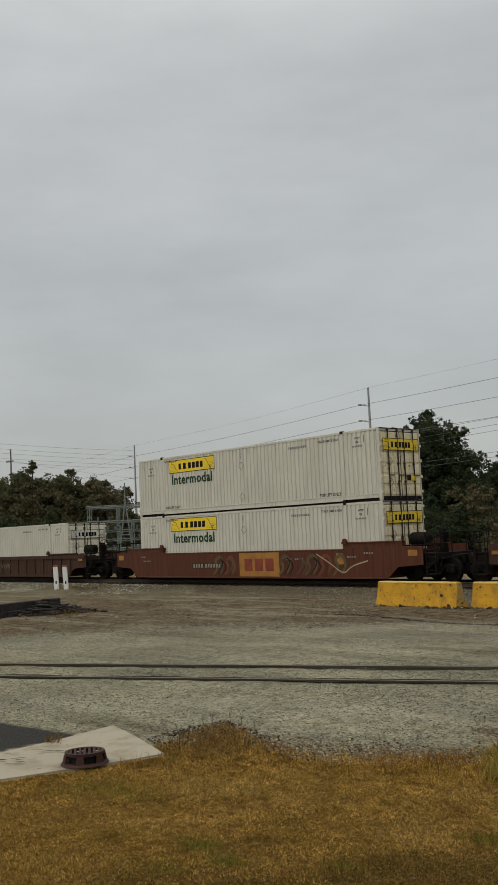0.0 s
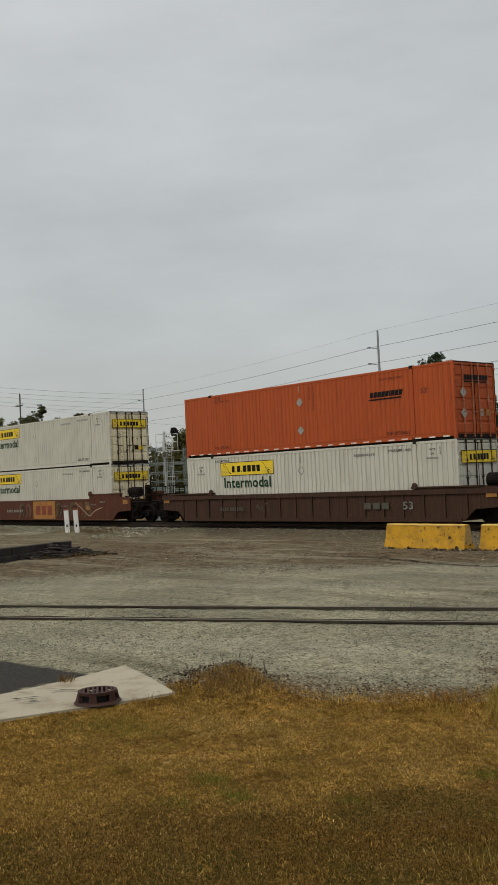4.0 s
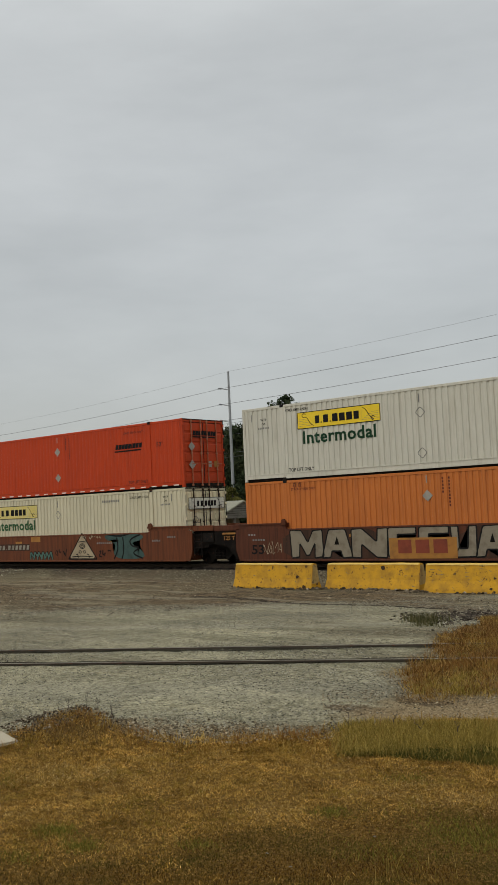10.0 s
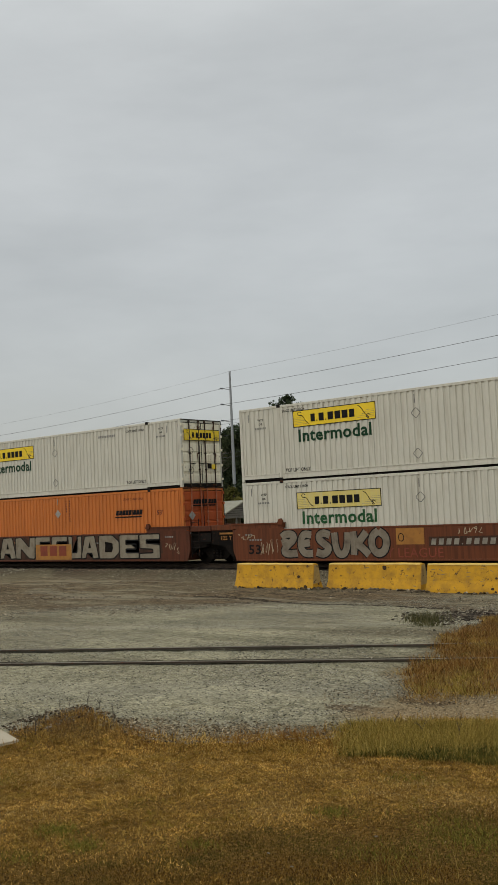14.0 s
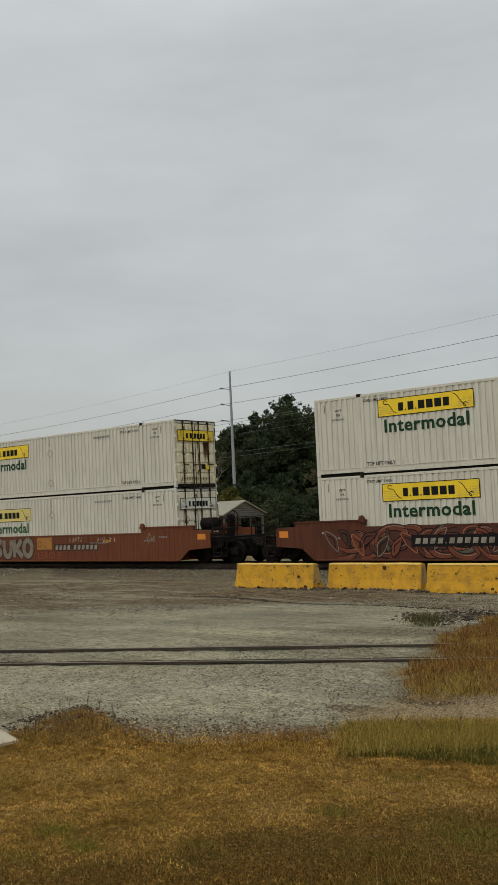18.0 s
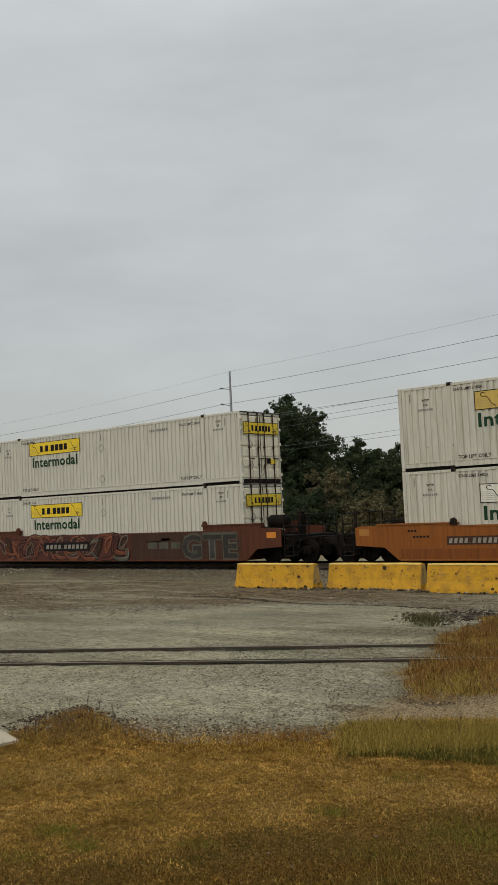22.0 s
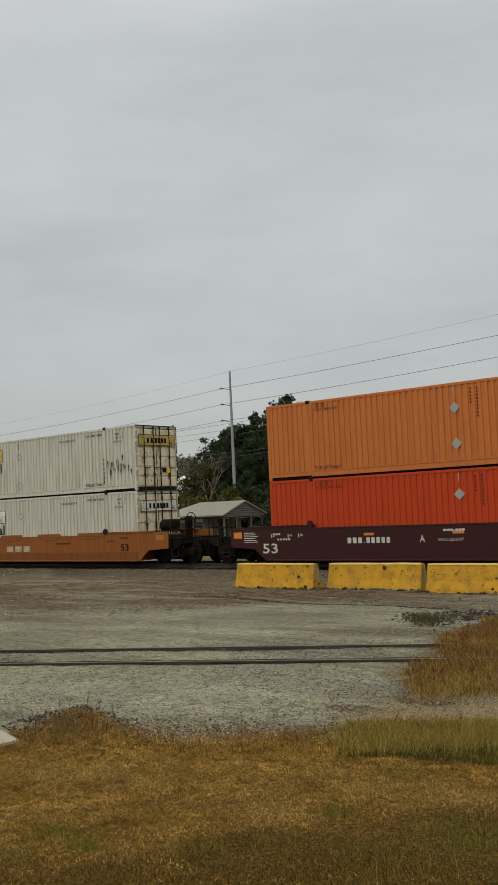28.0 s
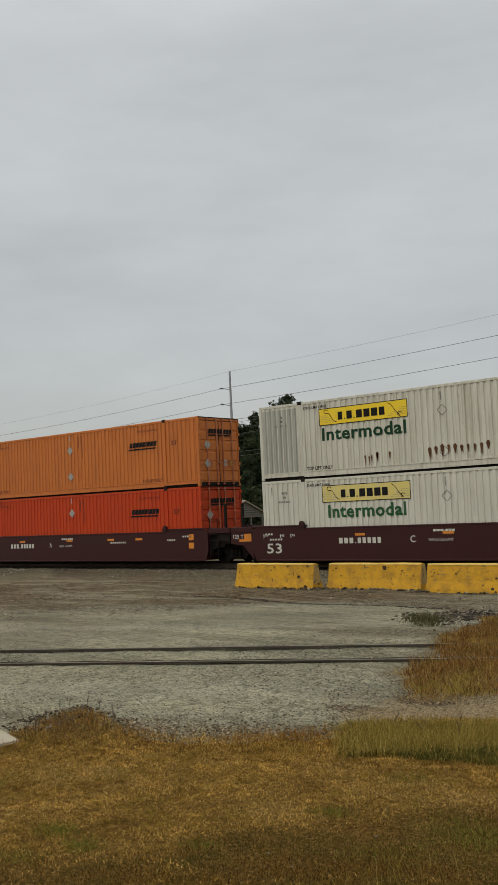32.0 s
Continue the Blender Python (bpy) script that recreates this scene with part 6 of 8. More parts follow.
for x in (3.6, 6.5, 9.4, 12.3):
    part("lining_flap", prism([(x, 1.30), (x + 1.7, 1.30), (x + 1.62, 1.41), (x + 0.08, 1.41)], -SIDE_Y - 0.01, -SIDE_Y + 0.05), "car_orange", C[7])
    painted(C[7], stroke([(x - 0.1, 1.29), (x + 0.1, 1.29), (x + 0.3, 1.12), (x + 1.4, 1.12), (x + 1.7, 1.29)], 0.025, YP), "car_rust")
for car in (C[1], C[3], C[4], C[5], C[6]):
    stencils(car, "dim")
stencils(C[7], "black")
# maroon cars
for x in (CL + 1.05, CL + 1.95):
    part("end_post", soft_box(x - 0.05, x + 0.05, -1.05, -0.95, 1.24, 2.40, 0.01), "dark_steel", C[8])
for car, ch in ((C[8], "A"), (C[9], "C")):
    child("stencil", word("53", 0.38, "letter_white", 0.72, 0.015), car, m=pose(-0.32 if ch == "A" else 0.25, YP, 0.44))
    mark(car, 3.6, 0.77, (0.8, 0.8, 0.8, 0.25, 0.7, 0.7, 0.7, 0.7, 0.7), 0.20, 1.77, "letter_white", "row of plain white bars", YP, gap=0.3)
    child("stencil", word(ch, 0.24, "letter_white", 0.20, 0.01), car, m=pose(6.55, YP, 0.78))
    child("stencil", word("WELL LD LMT", 0.10, "letter_white", 0.95), car, m=pose(7.25, YP, 0.80))
    mark(car, 7.45, 1.13, (0.8, 0.8, 0.8, 0.25, 0.7, 0.7, 0.7), 0.07, 0.8, "letter_white", "row of plain white bars", YP)
    stencils(car, "letter_white")
    for x in (4.3, 7.8, 10.6, 12.4):
        painted(car, rect(x, x + 0.42, 1.04, 1.13, YP), "orange_tape")
    for x in (0.1, 0.9, 1.4):
        painted(car, rect(x, x + 0.04, 1.02, 1.16, YP), "letter_white")
        child("stencil", word("53" if x < 0.5 else "48", 0.10, "letter_white", 0.14), car, m=pose(x + 0.07, YP, 1.06))
    for k in range(6):
        painted(car, rect(-1.25, -0.55 - 0.08 * (k % 3), 0.86 + 0.07 * k, 0.885 + 0.07 * k, YP) if ch == "A" else rect(14.1, 14.7 - 0.08 * (k % 3), 0.66 + 0.07 * k, 0.685 + 0.07 * k, YP), "letter_white")
tagged(child("stencil", word("125 T", 0.15, "letter_white", 0.52, 0.01), C[9], m=pose(-1.48, -1.416, 1.02)), kind="stuff")
painted(C[9], rect(-0.92, -0.56, 0.90, 1.20, -1.414), "orange_tape", "orange reflective square")
painted(C[9], rect(-1.18, -0.92, 0.90, 0.99, -1.414), "orange_tape", "orange reflective strip")
for x, z in ((15.55, 1.0), (15.55, 0.66)):
    painted(C[8], rect(x, x + 0.28, z, z + 0.24, YP), "orange_tape", "orange reflective square")
for i, car in enumerate(C):
    left_open, right_open = i in (0, 1, 2, 3, 6, 7, 8), i in (0, 1, 2, 5, 6, 7)
    if left_open:
        painted(car, rect(-1.78, -1.36, 1.02, 1.26, YP), "orange_tape" if i in (6, 8) else "patch")
    if right_open:
        painted(car, rect(CL + 1.25, CL + 1.70, 1.02, 1.24, YP), "orange_tape" if i in (5, 6) else "patch")
    for x in (4.9, 11.7):
        if i in (3, 4, 5, 6):
            painted(car, rect(x, x + 0.5, 1.00, 1.10, YP), "patch")

# ================= background =================
def at(az, d, z=0.0):
    """A place by bearing (degrees to the left of straight across the track), distance and height."""
    return (-d * math.sin(radians(az)), d * math.cos(radians(az)), z)


def cards(centres, size, rng, flat=0.0):
    """Small leaf-like three-sided pieces, turned at random."""
    n = len(centres)
    u = rng.normal(size=(n, 3))
    u /= np.linalg.norm(u, axis=1)[:, None]
    v = rng.normal(size=(n, 3))
    v[:, 2] *= 1 - flat
    v -= u * (u * v).sum(1)[:, None]
    v /= np.linalg.norm(v, axis=1)[:, None]
    s = size * 1.02 * rng.uniform(0.6, 1.35, size=(n, 1))
    a, b = u * s * 0.5, v * s * rng.uniform(0.35, 0.6, size=(n, 1))
    p = np.stack([centres - a, centres + a * 0.6 + b, centres + a - b * 0.6], 1).reshape(-1, 3)
    return p, np.arange(3 * n).reshape(-1, 3)


def core_points(blobs, rng):
    """Places deep inside each blob, where the leaves close up."""
    out = []
    for x, y, z, r in blobs:
        q = rng.normal(size=(int(48 * r * r) + 8, 3))
        q /= np.linalg.norm(q, axis=1)[:, None]
        out.append(np.array([x, y, z]) + q * r * rng.uniform(0.10, 0.58, size=(len(q), 1)))
    return np.concatenate(out)


def crown_points(blobs, density, rng):
    """Leaf places in the outer shells of many small clumps spread over each blob."""
    out = []
    for x, y, z, r in blobs:
        k = max(9, int(13 * r * r))
        for _ in range(k):
            d = rng.normal(size=3)
            d /= np.linalg.norm(d)
            c = np.array([x, y, z]) + d * r * rng.uniform(0.45, 1.28) * np.array([1, 1, 0.92])
            cr = rng.uniform(0.25, 0.72) * min(1.0, 0.5 + r * 0.28)
            m = int(density * 1.6 * rng.uniform(0.25, 1.7))
            q = rng.normal(size=(m, 3))
            q /= np.linalg.norm(q, axis=1)[:, None]
            out.append(c + q * cr * rng.uniform(0.35, 1.0, size=(m, 1)) * np.array([1, 1, 0.75]))
    return np.concatenate(out)


def limb_bm(paths):
    bm = bmesh.new()
    for pts, r0, r1 in paths:
        n = len(pts) - 1
        for i in range(n):
            tube(bm, pts[i], pts[i + 1], r0 + (r1 - r0) * i / n, r0 + (r1 - r0) * (i + 1) / n, sides=6)
    return bm


def make_tree(az, d, top, width, leaf, label, seed, density=34, size=0.30, low=0.25, lean=0.0, blobs_n=12, spire=0.0, name="tree"):
    """A broad tree: trunk, limbs that reach into every clump group, leaves."""
    rng = np.random.default_rng(seed)
    x, y, _ = at(az, d)
    g = gz(x, y)
    h = top - g
    ob = empty(name, pose(x, y, g), label, "tree" if name == "tree" else "shrub", "trees behind the railway")
    blobs = []
    for i in range(blobs_n):
        f = (i + 0.5) / blobs_n
        zz = h * (low + (0.93 - low) * f)
        wr = width * 0.5 * math.sin(math.pi * (0.30 + 0.58 * f)) * (1 - spire * f)
        an = 2.4 * i + rng.uniform(-0.5, 0.5)
        rr = wr * rng.uniform(0.35, 0.75)
        br = max(0.8, wr * rng.uniform(0.50, 0.72))
        blobs.append((rr * math.cos(an) + lean * f, rr * math.sin(an), min(zz, h - br * 1.5), br))
    tip = max(0.40, width * 0.048)
    blobs.append((lean, 0, h - tip, tip))
    for _ in range(5):
        an, zz = rng.uniform(0, 6.28), rng.uniform(0.60, 0.86)
        wr = width * 0.5 * math.sin(math.pi * (0.30 + 0.58 * zz)) * rng.uniform(0.7, 1.15)
        blobs.append((wr * math.cos(an) + lean, wr * math.sin(an), h * zz, rng.uniform(0.4, 0.8)))
    paths = [([Vector((0, 0, -0.2)), Vector((lean * 0.2, 0.1, h * 0.35)), Vector((lean * 0.7, 0, h * 0.7)), Vector((lean, 0, h * 0.95))], h * 0.028 + 0.05, 0.04)]
    for bx, by, bz, br in blobs:
        s = Vector((lean * 0.3 * bz / h, 0, max(h * 0.15, bz * 0.55)))
        e = Vector((bx, by, bz))
        paths.append(([s, s.lerp(e, 0.5) + Vector((0, 0, -0.12 * (e - s).length)), e], 0.03 + br * 0.035, 0.025))
    part("trunk", limb_bm(paths), "bark", ob, "forking grey-brown trunk")
    p, q = cards(crown_points(blobs, density, rng), size * 0.74, rng)
    p2, q2 = cards(core_points(blobs, rng), 0.50, rng)
    child("crown", np_mesh("crown", np.concatenate([p, p2]), np.concatenate([q, q2 + len(p)]), M[leaf]), ob)
    return ob


make_tree(37.35, 95, 13.4, 9.4, "leaf_dark", "tall dark green tree with a ragged pointed top", 1, 30, 0.30, 0.10, 0.2, 16, 0.12)
make_tree(36.2, 97, 10.8, 7.4, "leaf_dark", "dark green tree beside the taller one", 2, 30, 0.30, 0.12, 0, 11, 0.05)
make_tree(38.4, 97, 10.6, 6.5, "leaf_dark", "dense dark green tree filling a gap", 33, 32, 0.28, 0.05, 0, 12)
make_tree(39.3, 99, 12.0, 9.6, "leaf_dark", "dense dark green tree behind the steel pole", 3, 32, 0.30, 0.08, 0, 15, 0.05)
make_tree(41.0, 103, 10.9, 9.4, "leaf_dark", "dense green tree behind the small house", 4, 32, 0.30, 0.08, 0, 13, 0.05)
make_tree(42.3, 98, 7.2, 5.0, "leaf_olive", "olive tree with thinning leaves", 5, 24, 0.28, 0.10, 0, 9)
make_tree(35.0, 88, 5.6, 6.0, "leaf_brown", "brownish low tree behind the railway", 6, 28, 0.28, 0.05, 0, 9)
make_tree(33.2, 112, 9.8, 9.0, "leaf_dark", "round dark green tree behind the railway", 7, 30, 0.32, 0.10, 0, 11)
make_tree(30.8, 100, 8.3, 8.5, "leaf_dark", "dark green broad tree behind the railway", 8, 28, 0.30, 0.06, 0, 10)
make_tree(28.0, 105, 9.2, 8.0, "leaf_brown", "browning broad tree behind the railway", 9, 26, 0.30, 0.08, 0, 11)
make_tree(25.0, 105, 9.3, 9.5, "leaf_dark", "dark green broad tree behind the railway", 10, 26, 0.30, 0.08, 0, 11)
make_tree(45.9, 115, 8.2, 6.0, "leaf_olive", "olive tree before the grey building", 11, 24, 0.28, 0.05, 0, 8)
make_tree(47.3, 105, 4.4, 5.0, "leaf_olive", "low olive tree by the utility pole", 12, 28, 0.28, 0.08, 0, 10)
make_tree(49.6, 140, 5.0, 6.0, "leaf_olive", "olive green tree behind the railway", 13, 26, 0.28, 0.06, 0, 9)
make_tree(51.8, 118, 9.0, 8.5, "leaf_olive", "olive tree behind the substation", 14, 28, 0.30, 0.08, 0, 11)
make_tree(54.2, 125, 6.4, 6.5, "leaf_olive", "olive tree behind the substation", 15, 26, 0.30, 0.08, 0, 9)
make_tree(56.4, 112, 8.9, 8.5, "leaf_brown", "browning tree with an uneven top", 16, 28, 0.30, 0.10, 0, 12)
make_tree(58.3, 108, 10.2, 9.5, "leaf_brown", "browning autumn tree behind the railway", 17, 30, 0.30, 0.08, 0, 13)
make_tree(60.5, 108, 10.8, 10.0, "leaf_brown", "large browning autumn tree behind the railway", 18, 30, 0.30, 0.08, 0, 13)
make_tree(62.9, 110, 9.9, 9.5, "leaf_olive", "olive autumn tree behind the railway", 19, 28, 0.30, 0.08, 0, 12)
make_tree(65.6, 110, 9.4, 8.0, "leaf_brown", "browning autumn tree behind the railway", 20, 26, 0.30, 0.08, 0, 11)
for i, (az, d, top, w, leaf) in enumerate(((26.5, 80, 2.9, 8, "leaf_olive"), (29.6, 82, 3.2, 8, "leaf_dark"), (32.3, 80, 3.3, 7, "leaf_brown"), (37.4, 84, 4.6, 7, "leaf_dark"), (43.6, 92, 4.2, 6, "leaf_olive"),
                                           (45.9, 96, 4.4, 7, "leaf_dark"), (48.2, 92, 3.2, 4.5, "leaf_olive"), (50.3, 98, 3.4, 5, "leaf_dark"), (57.4, 96, 4.8, 8, "leaf_dark"), (59.6, 95, 4.9, 8, "leaf_dark"), (61.8, 94, 4.6, 9, "leaf_dark"), (39.9, 90, 5.6, 6, "leaf_dark"))):
    make_tree(az, d, top, w, leaf, "low overgrown shrub behind the railway", 40 + i, 26, 0.28, 0.0, 0, 8, name="shrub")
make_tree(40.7, 86, 4.3, 2.2, "leaf_yellow", "small yellow-green bush beside the pole", 60, 20, 0.22, 0.1, 0, 5, name="shrub")


def bare_tree(az, d, top, seed):
    rng = random.Random(seed)
    x, y, _ = at(az, d)
    g = gz(x, y)
    h = top - g
    ob = empty("tree", pose(x, y, g), "half-bare tree with pale twisting limbs", "tree", "trees behind the railway")
    paths, tips = [], []

    def grow(p, way, length, r, depth):
        q = p + way * length
        paths.append(([p, p.lerp(q, 0.5) + Vector((rng.uniform(-1, 1), rng.uniform(-1, 1), 0)) * length * 0.07, q], r, r * 0.65))
        if depth == 0:
            tips.append(q)
            return
        for _ in range(3):
            w = (way + Vector((rng.uniform(-0.8, 0.8), rng.uniform(-0.8, 0.8), rng.uniform(-0.15, 0.5)))).normalized()
            grow(q, w, length * rng.uniform(0.55, 0.8), r * 0.6, depth - 1)
    grow(Vector((0, 0, -0.1)), Vector((0.05, 0, 1)).normalized(), h * 0.36, 0.16, 4)
    part("trunk", limb_bm(paths), "bark_pale", ob, "pale grey forking limbs")
    nrng = np.random.default_rng(seed)
    base = np.array([tuple(t) for t in tips])
    pts = np.repeat(base, 4, 0) + nrng.normal(scale=0.22, size=(len(base) * 4, 3))
    p, q = cards(pts, 0.24, nrng)
    child("crown", np_mesh("crown", p, q, M["leaf_brown"]), ob, "few brown leaves")


M["galv_pale"] = paint("pale_galvanised_steel", (0.52, 0.53, 0.50), (0.36, 0.37, 0.35), dirty=0.5, rusty=0.76, rough=0.6)
M["bark_pale"] = paint("pale_grey_bark", (0.20, 0.17, 0.14), (0.12, 0.10, 0.085), dirty=0.45, rusty=0.76, rough=0.95)
bare_tree(43.3, 100, 9.2, 3)
bare_tree(42.3, 96, 8.6, 8)


# poles: steel line with three arms, and its wires
def steel_pole(x, y, top, label):
    g = gz(x, y)
    ob = empty("utility_pole", pose(x, y, g), label, "utility pole", "steel line poles")
    part("shaft", tube(bmesh.new(), (0, 0, -0.2), (0, 0, top - g), 0.20, 0.09, sides=12), "galv", ob)
    for z in (13.6, 12.1, 10.57):
        arm = part("arm", tube(bmesh.new(), (0, 0, z - g - 0.18), (-0.86, -0.10, z - g + 0.02), 0.055, 0.035, sides=6), "galv", ob)
        bm = bmesh.new()
        for k in range(5):
            tube(bm, (-0.86 - 0.07 * k, -0.10, z - g + 0.02 + 0.01 * k), (-0.90 - 0.07 * k, -0.10, z - g + 0.03 + 0.01 * k), 0.075, sides=8)
        part("insulator", bm, "insulator", arm)
    return ob


P0, P1, P2, P2B = (-6.3, 57.8), (-58.6, 68.3), (-110.9, 78.8), (-163.2, 89.3)
for i, (px, py) in enumerate((P0, P1, P2, P2B)):
    steel_pole(px, py, 15.15, "slim galvanised steel pole with three insulator arms")


def wire(a, b, sag, r=0.02, n=14, name="cable"):
    a, b = Vector(a), Vector(b)
    bm = bmesh.new()
    pts = [a.lerp(b, i / n) - Vector((0, 0, sag * 4 * (i / n) * (1 - i / n))) for i in range(n + 1)]
    way = (b - a).normalized()
    side = way.cross(Vector((0, 0, 1))).normalized() * r
    up = Vector((0, 0, r))
    rings = [[bm.verts.new(p + q) for q in (side, up, -side, -up)] for p in pts]
    for p, q in zip(rings, rings[1:]):
        for k in range(4):
            bm.faces.new((p[k], p[(k + 1) % 4], q[(k + 1) % 4], q[k]))
    return tagged(new(name, finish(name, bm, M["cable"])), "thin dark overhead cable strung between poles", "cable", "overhead cables")


for (ax, ay), (bx, by) in ((P0, P1), (P1, P2), (P2, P2B)):
    wire((ax, ay, 15.15), (bx, by, 15.15), 0.30, 0.007)
    for z in (13.62, 12.12, 10.59):
        wire((ax - 1.1, ay - 0.1, z), (bx - 1.1, by - 0.1, z), 0.28, 0.016)


def wood_pole(x, y, top, lean=0.0, arms=(), label="weathered grey wooden utility pole", transformer=False):
    g = gz(x, y)
    ob = empty("utility_pole", pose(x, y, g, 0, lean, 0), label, "utility pole", "wooden poles")
    h = top - g
    part("shaft", tube(bmesh.new(), (0, 0, -0.3), (0, 0, h), 0.13, 0.085, sides=10), "pole_wood", ob)
    for dz, w in arms:
        arm = part("crossarm", soft_box(-w / 2, w / 2, -0.20, -0.10, h - dz - 0.07, h - dz + 0.07, 0.01), "pole_wood", ob)
        for k in (-0.46, -0.2, 0.2, 0.46):
            part("insulator", tube(bmesh.new(), (k * w, -0.15, h - dz + 0.07), (k * w, -0.15, h - dz + 0.24), 0.06, 0.03, sides=8), "insulator", arm)
    if transformer:
        part("transformer", tube(bmesh.new(), (0.35, -0.2, h - 4.3), (0.35, -0.2, h - 3.4), 0.24, sides=12), "galv", ob)
    return ob


W6 = at(44.0, 100)
W7 = at(46.7, 110)
W3 = at(61.7, 128)
WX = at(63.62, 108)
W8 = at(50.95, 100)
wood_pole(W6[0], W6[1], 11.25, -1.4, ((4.4, 2.6), (5.1, 2.0), (6.0, 1.6)), "leaning wooden pole with low crossarms", True)
wood_pole(W7[0], W7[1], 10.4, 0)
wood_pole(W3[0], W3[1], 14.3, 0, ((1.6, 1.8),))
wood_pole(WX[0], WX[1], 13.5, 0, ((0.35, 2.4), (1.3, 2.4), (2.2, 1.8)), "wooden pole with three crossarms")
wood_pole(W8[0], W8[1], 9.9, 0, ((1.2, 0.9),))
W9 = at(28.8, 92)
wood_pole(W9[0], W9[1], 6.9, 0, ((1.3, 0.9),), "short grey utility pole before the trees", True)
R6 = (-18.0, 61.5)
wood_pole(R6[0], R6[1], 11.6, 0, ((0.6, 2.2),))
for z6, zr in ((10.55, 11.0), (9.95, 10.5), (9.4, 10.1), (7.7, 8.4), (7.3, 8.0)):
    wire((W6[0], W6[1] - 0.15, z6), (R6[0], R6[1] - 0.15, zr), 0.25, 0.013)
    wire((W6[0], W6[1] - 0.15, z6), (W8[0], W8[1], z6 - 0.9), 0.3, 0.012)
for k, dz in enumerate((0.2, 0.9, 1.5, 2.2, 2.7)):
    wire((P2[0], P2[1] - 0.2, 14.6 - dz), (WX[0] - 8.0, WX[1] - 6.0, 14.9 - dz * 0.8), 0.3, 0.012)
wire((W3[0], W3[1], 12.8), (P2[0] - 14, P2[1] + 18, 11.0), 0.3, 0.012)


# small house behind the train
def house():
    x0, x1, y0, y1, g = -56.6, -49.5, 56.2, 61.4, -0.52
    ob = empty("house", pose((x0 + x1) / 2, (y0 + y1) / 2, g), "small low house with a dull metal roof and grey boards", "house")
    hx, hy = (x1 - x0) / 2, (y1 - y0) / 2
    ez, rz = 2.30, 3.36
    for nm, b in (("wall", (-hx + 0.4, hx - 2.4, -hy + 0.3, -hy + 0.42, 0, ez)), ("wall", (-hx + 0.4, -hx + 0.52, -hy + 0.42, hy - 0.42, 0, ez)), ("wall", (-hx + 0.4, hx - 2.4, hy - 0.42, hy - 0.3, 0, ez)), ("wall", (hx - 2.52, hx - 2.4, -hy + 0.42, hy - 0.42, 0, ez))):
        part(nm, boxes(b), "siding_pale", ob, "pale board wall")
    # roof: hipped at one end, gabled at the other
    t = 0.10
    a, b, c, d = (-hx - 0.1, -hy - 0.1, ez), (hx + 0.1, -hy - 0.1, ez), (hx + 0.1, hy + 0.1, ez), (-hx - 0.1, hy + 0.1, ez)
    r1, r2 = (-hx + 2.3, 0, rz), (hx + 0.1, 0, rz)
    bm = bmesh.new()
    lo = [bm.verts.new(v) for v in (a, b, c, d, r1, r2)]
    hi = [bm.verts.new((v[0], v[1], v[2] + t)) for v in (a, b, c, d, r1, r2)]
    for f in ((0, 1, 5, 4), (2, 3, 4, 5), (3, 0, 4)):
        bm.faces.new([hi[i] for i in f])
        bm.faces.new([lo[i] for i in f][::-1])
    for i, j in ((0, 1), (1, 5), (5, 2), (2, 3), (3, 0)):
        bm.faces.new((lo[i], lo[j], hi[j], hi[i]))
    roof = part("roof", bm, "roof_tin", ob, "dull tan-grey metal roof")
    for k in range(14):
        x = -hx + 2.4 + k * 0.36
        part("seam", bars([((x, -hy - 0.1, ez + t), (x, 0, rz + t))], 0.018, 4), "roof_tin", roof)
    # gable boards
    n = 6
    gable = part("gable", prism([(-hy + 0.1, ez - 0.02), (hy - 0.1, ez - 0.02), (0, rz - 0.06)], -0.03, 0.03), "shade_dark", ob, "", pose(hx - 0.12, 0, 0, 0, 0, 90))
    for k in range(n):
        z0, z1 = ez + (rz - ez) * k / n, ez + (rz - ez) * (k + 0.82) / n
        w0 = (hy - 0.15) * (1 - (z0 - ez) / (rz - ez))
        part("board", boxes((-w0, w0, -0.06, -0.03, z0, z1)), "siding", gable)
    # porch under the gable
    for y in (-hy + 0.25, -0.9, 0.9, hy - 0.25):
        part("porch_post", boxes((hx - 0.25, hx - 0.10, y - 0.07, y + 0.07, 0, ez)), "siding", ob)
    part("porch_beam", boxes((hx - 0.27, hx - 0.08, -hy + 0.1, hy - 0.1, ez - 0.22, ez - 0.02)), "siding", ob)
    part("door", boxes((hx - 2.39, hx - 2.34, -0.5, 0.5, 0, 2.05)), "shade_dark", ob)
    for x in (-1.6, 0.2):
        w = part("window", boxes((x, x + 0.9, -hy + 0.26, -hy + 0.30, 1.0, 1.9)), "shade_dark", ob, "dark window")
        part("window_frame", boxes((x - 0.08, x + 0.98, -hy + 0.24, -hy + 0.30, 0.92, 1.0), (x - 0.08, x + 0.98, -hy + 0.24, -hy + 0.30, 1.9, 1.98)), "siding_pale", w)


house()


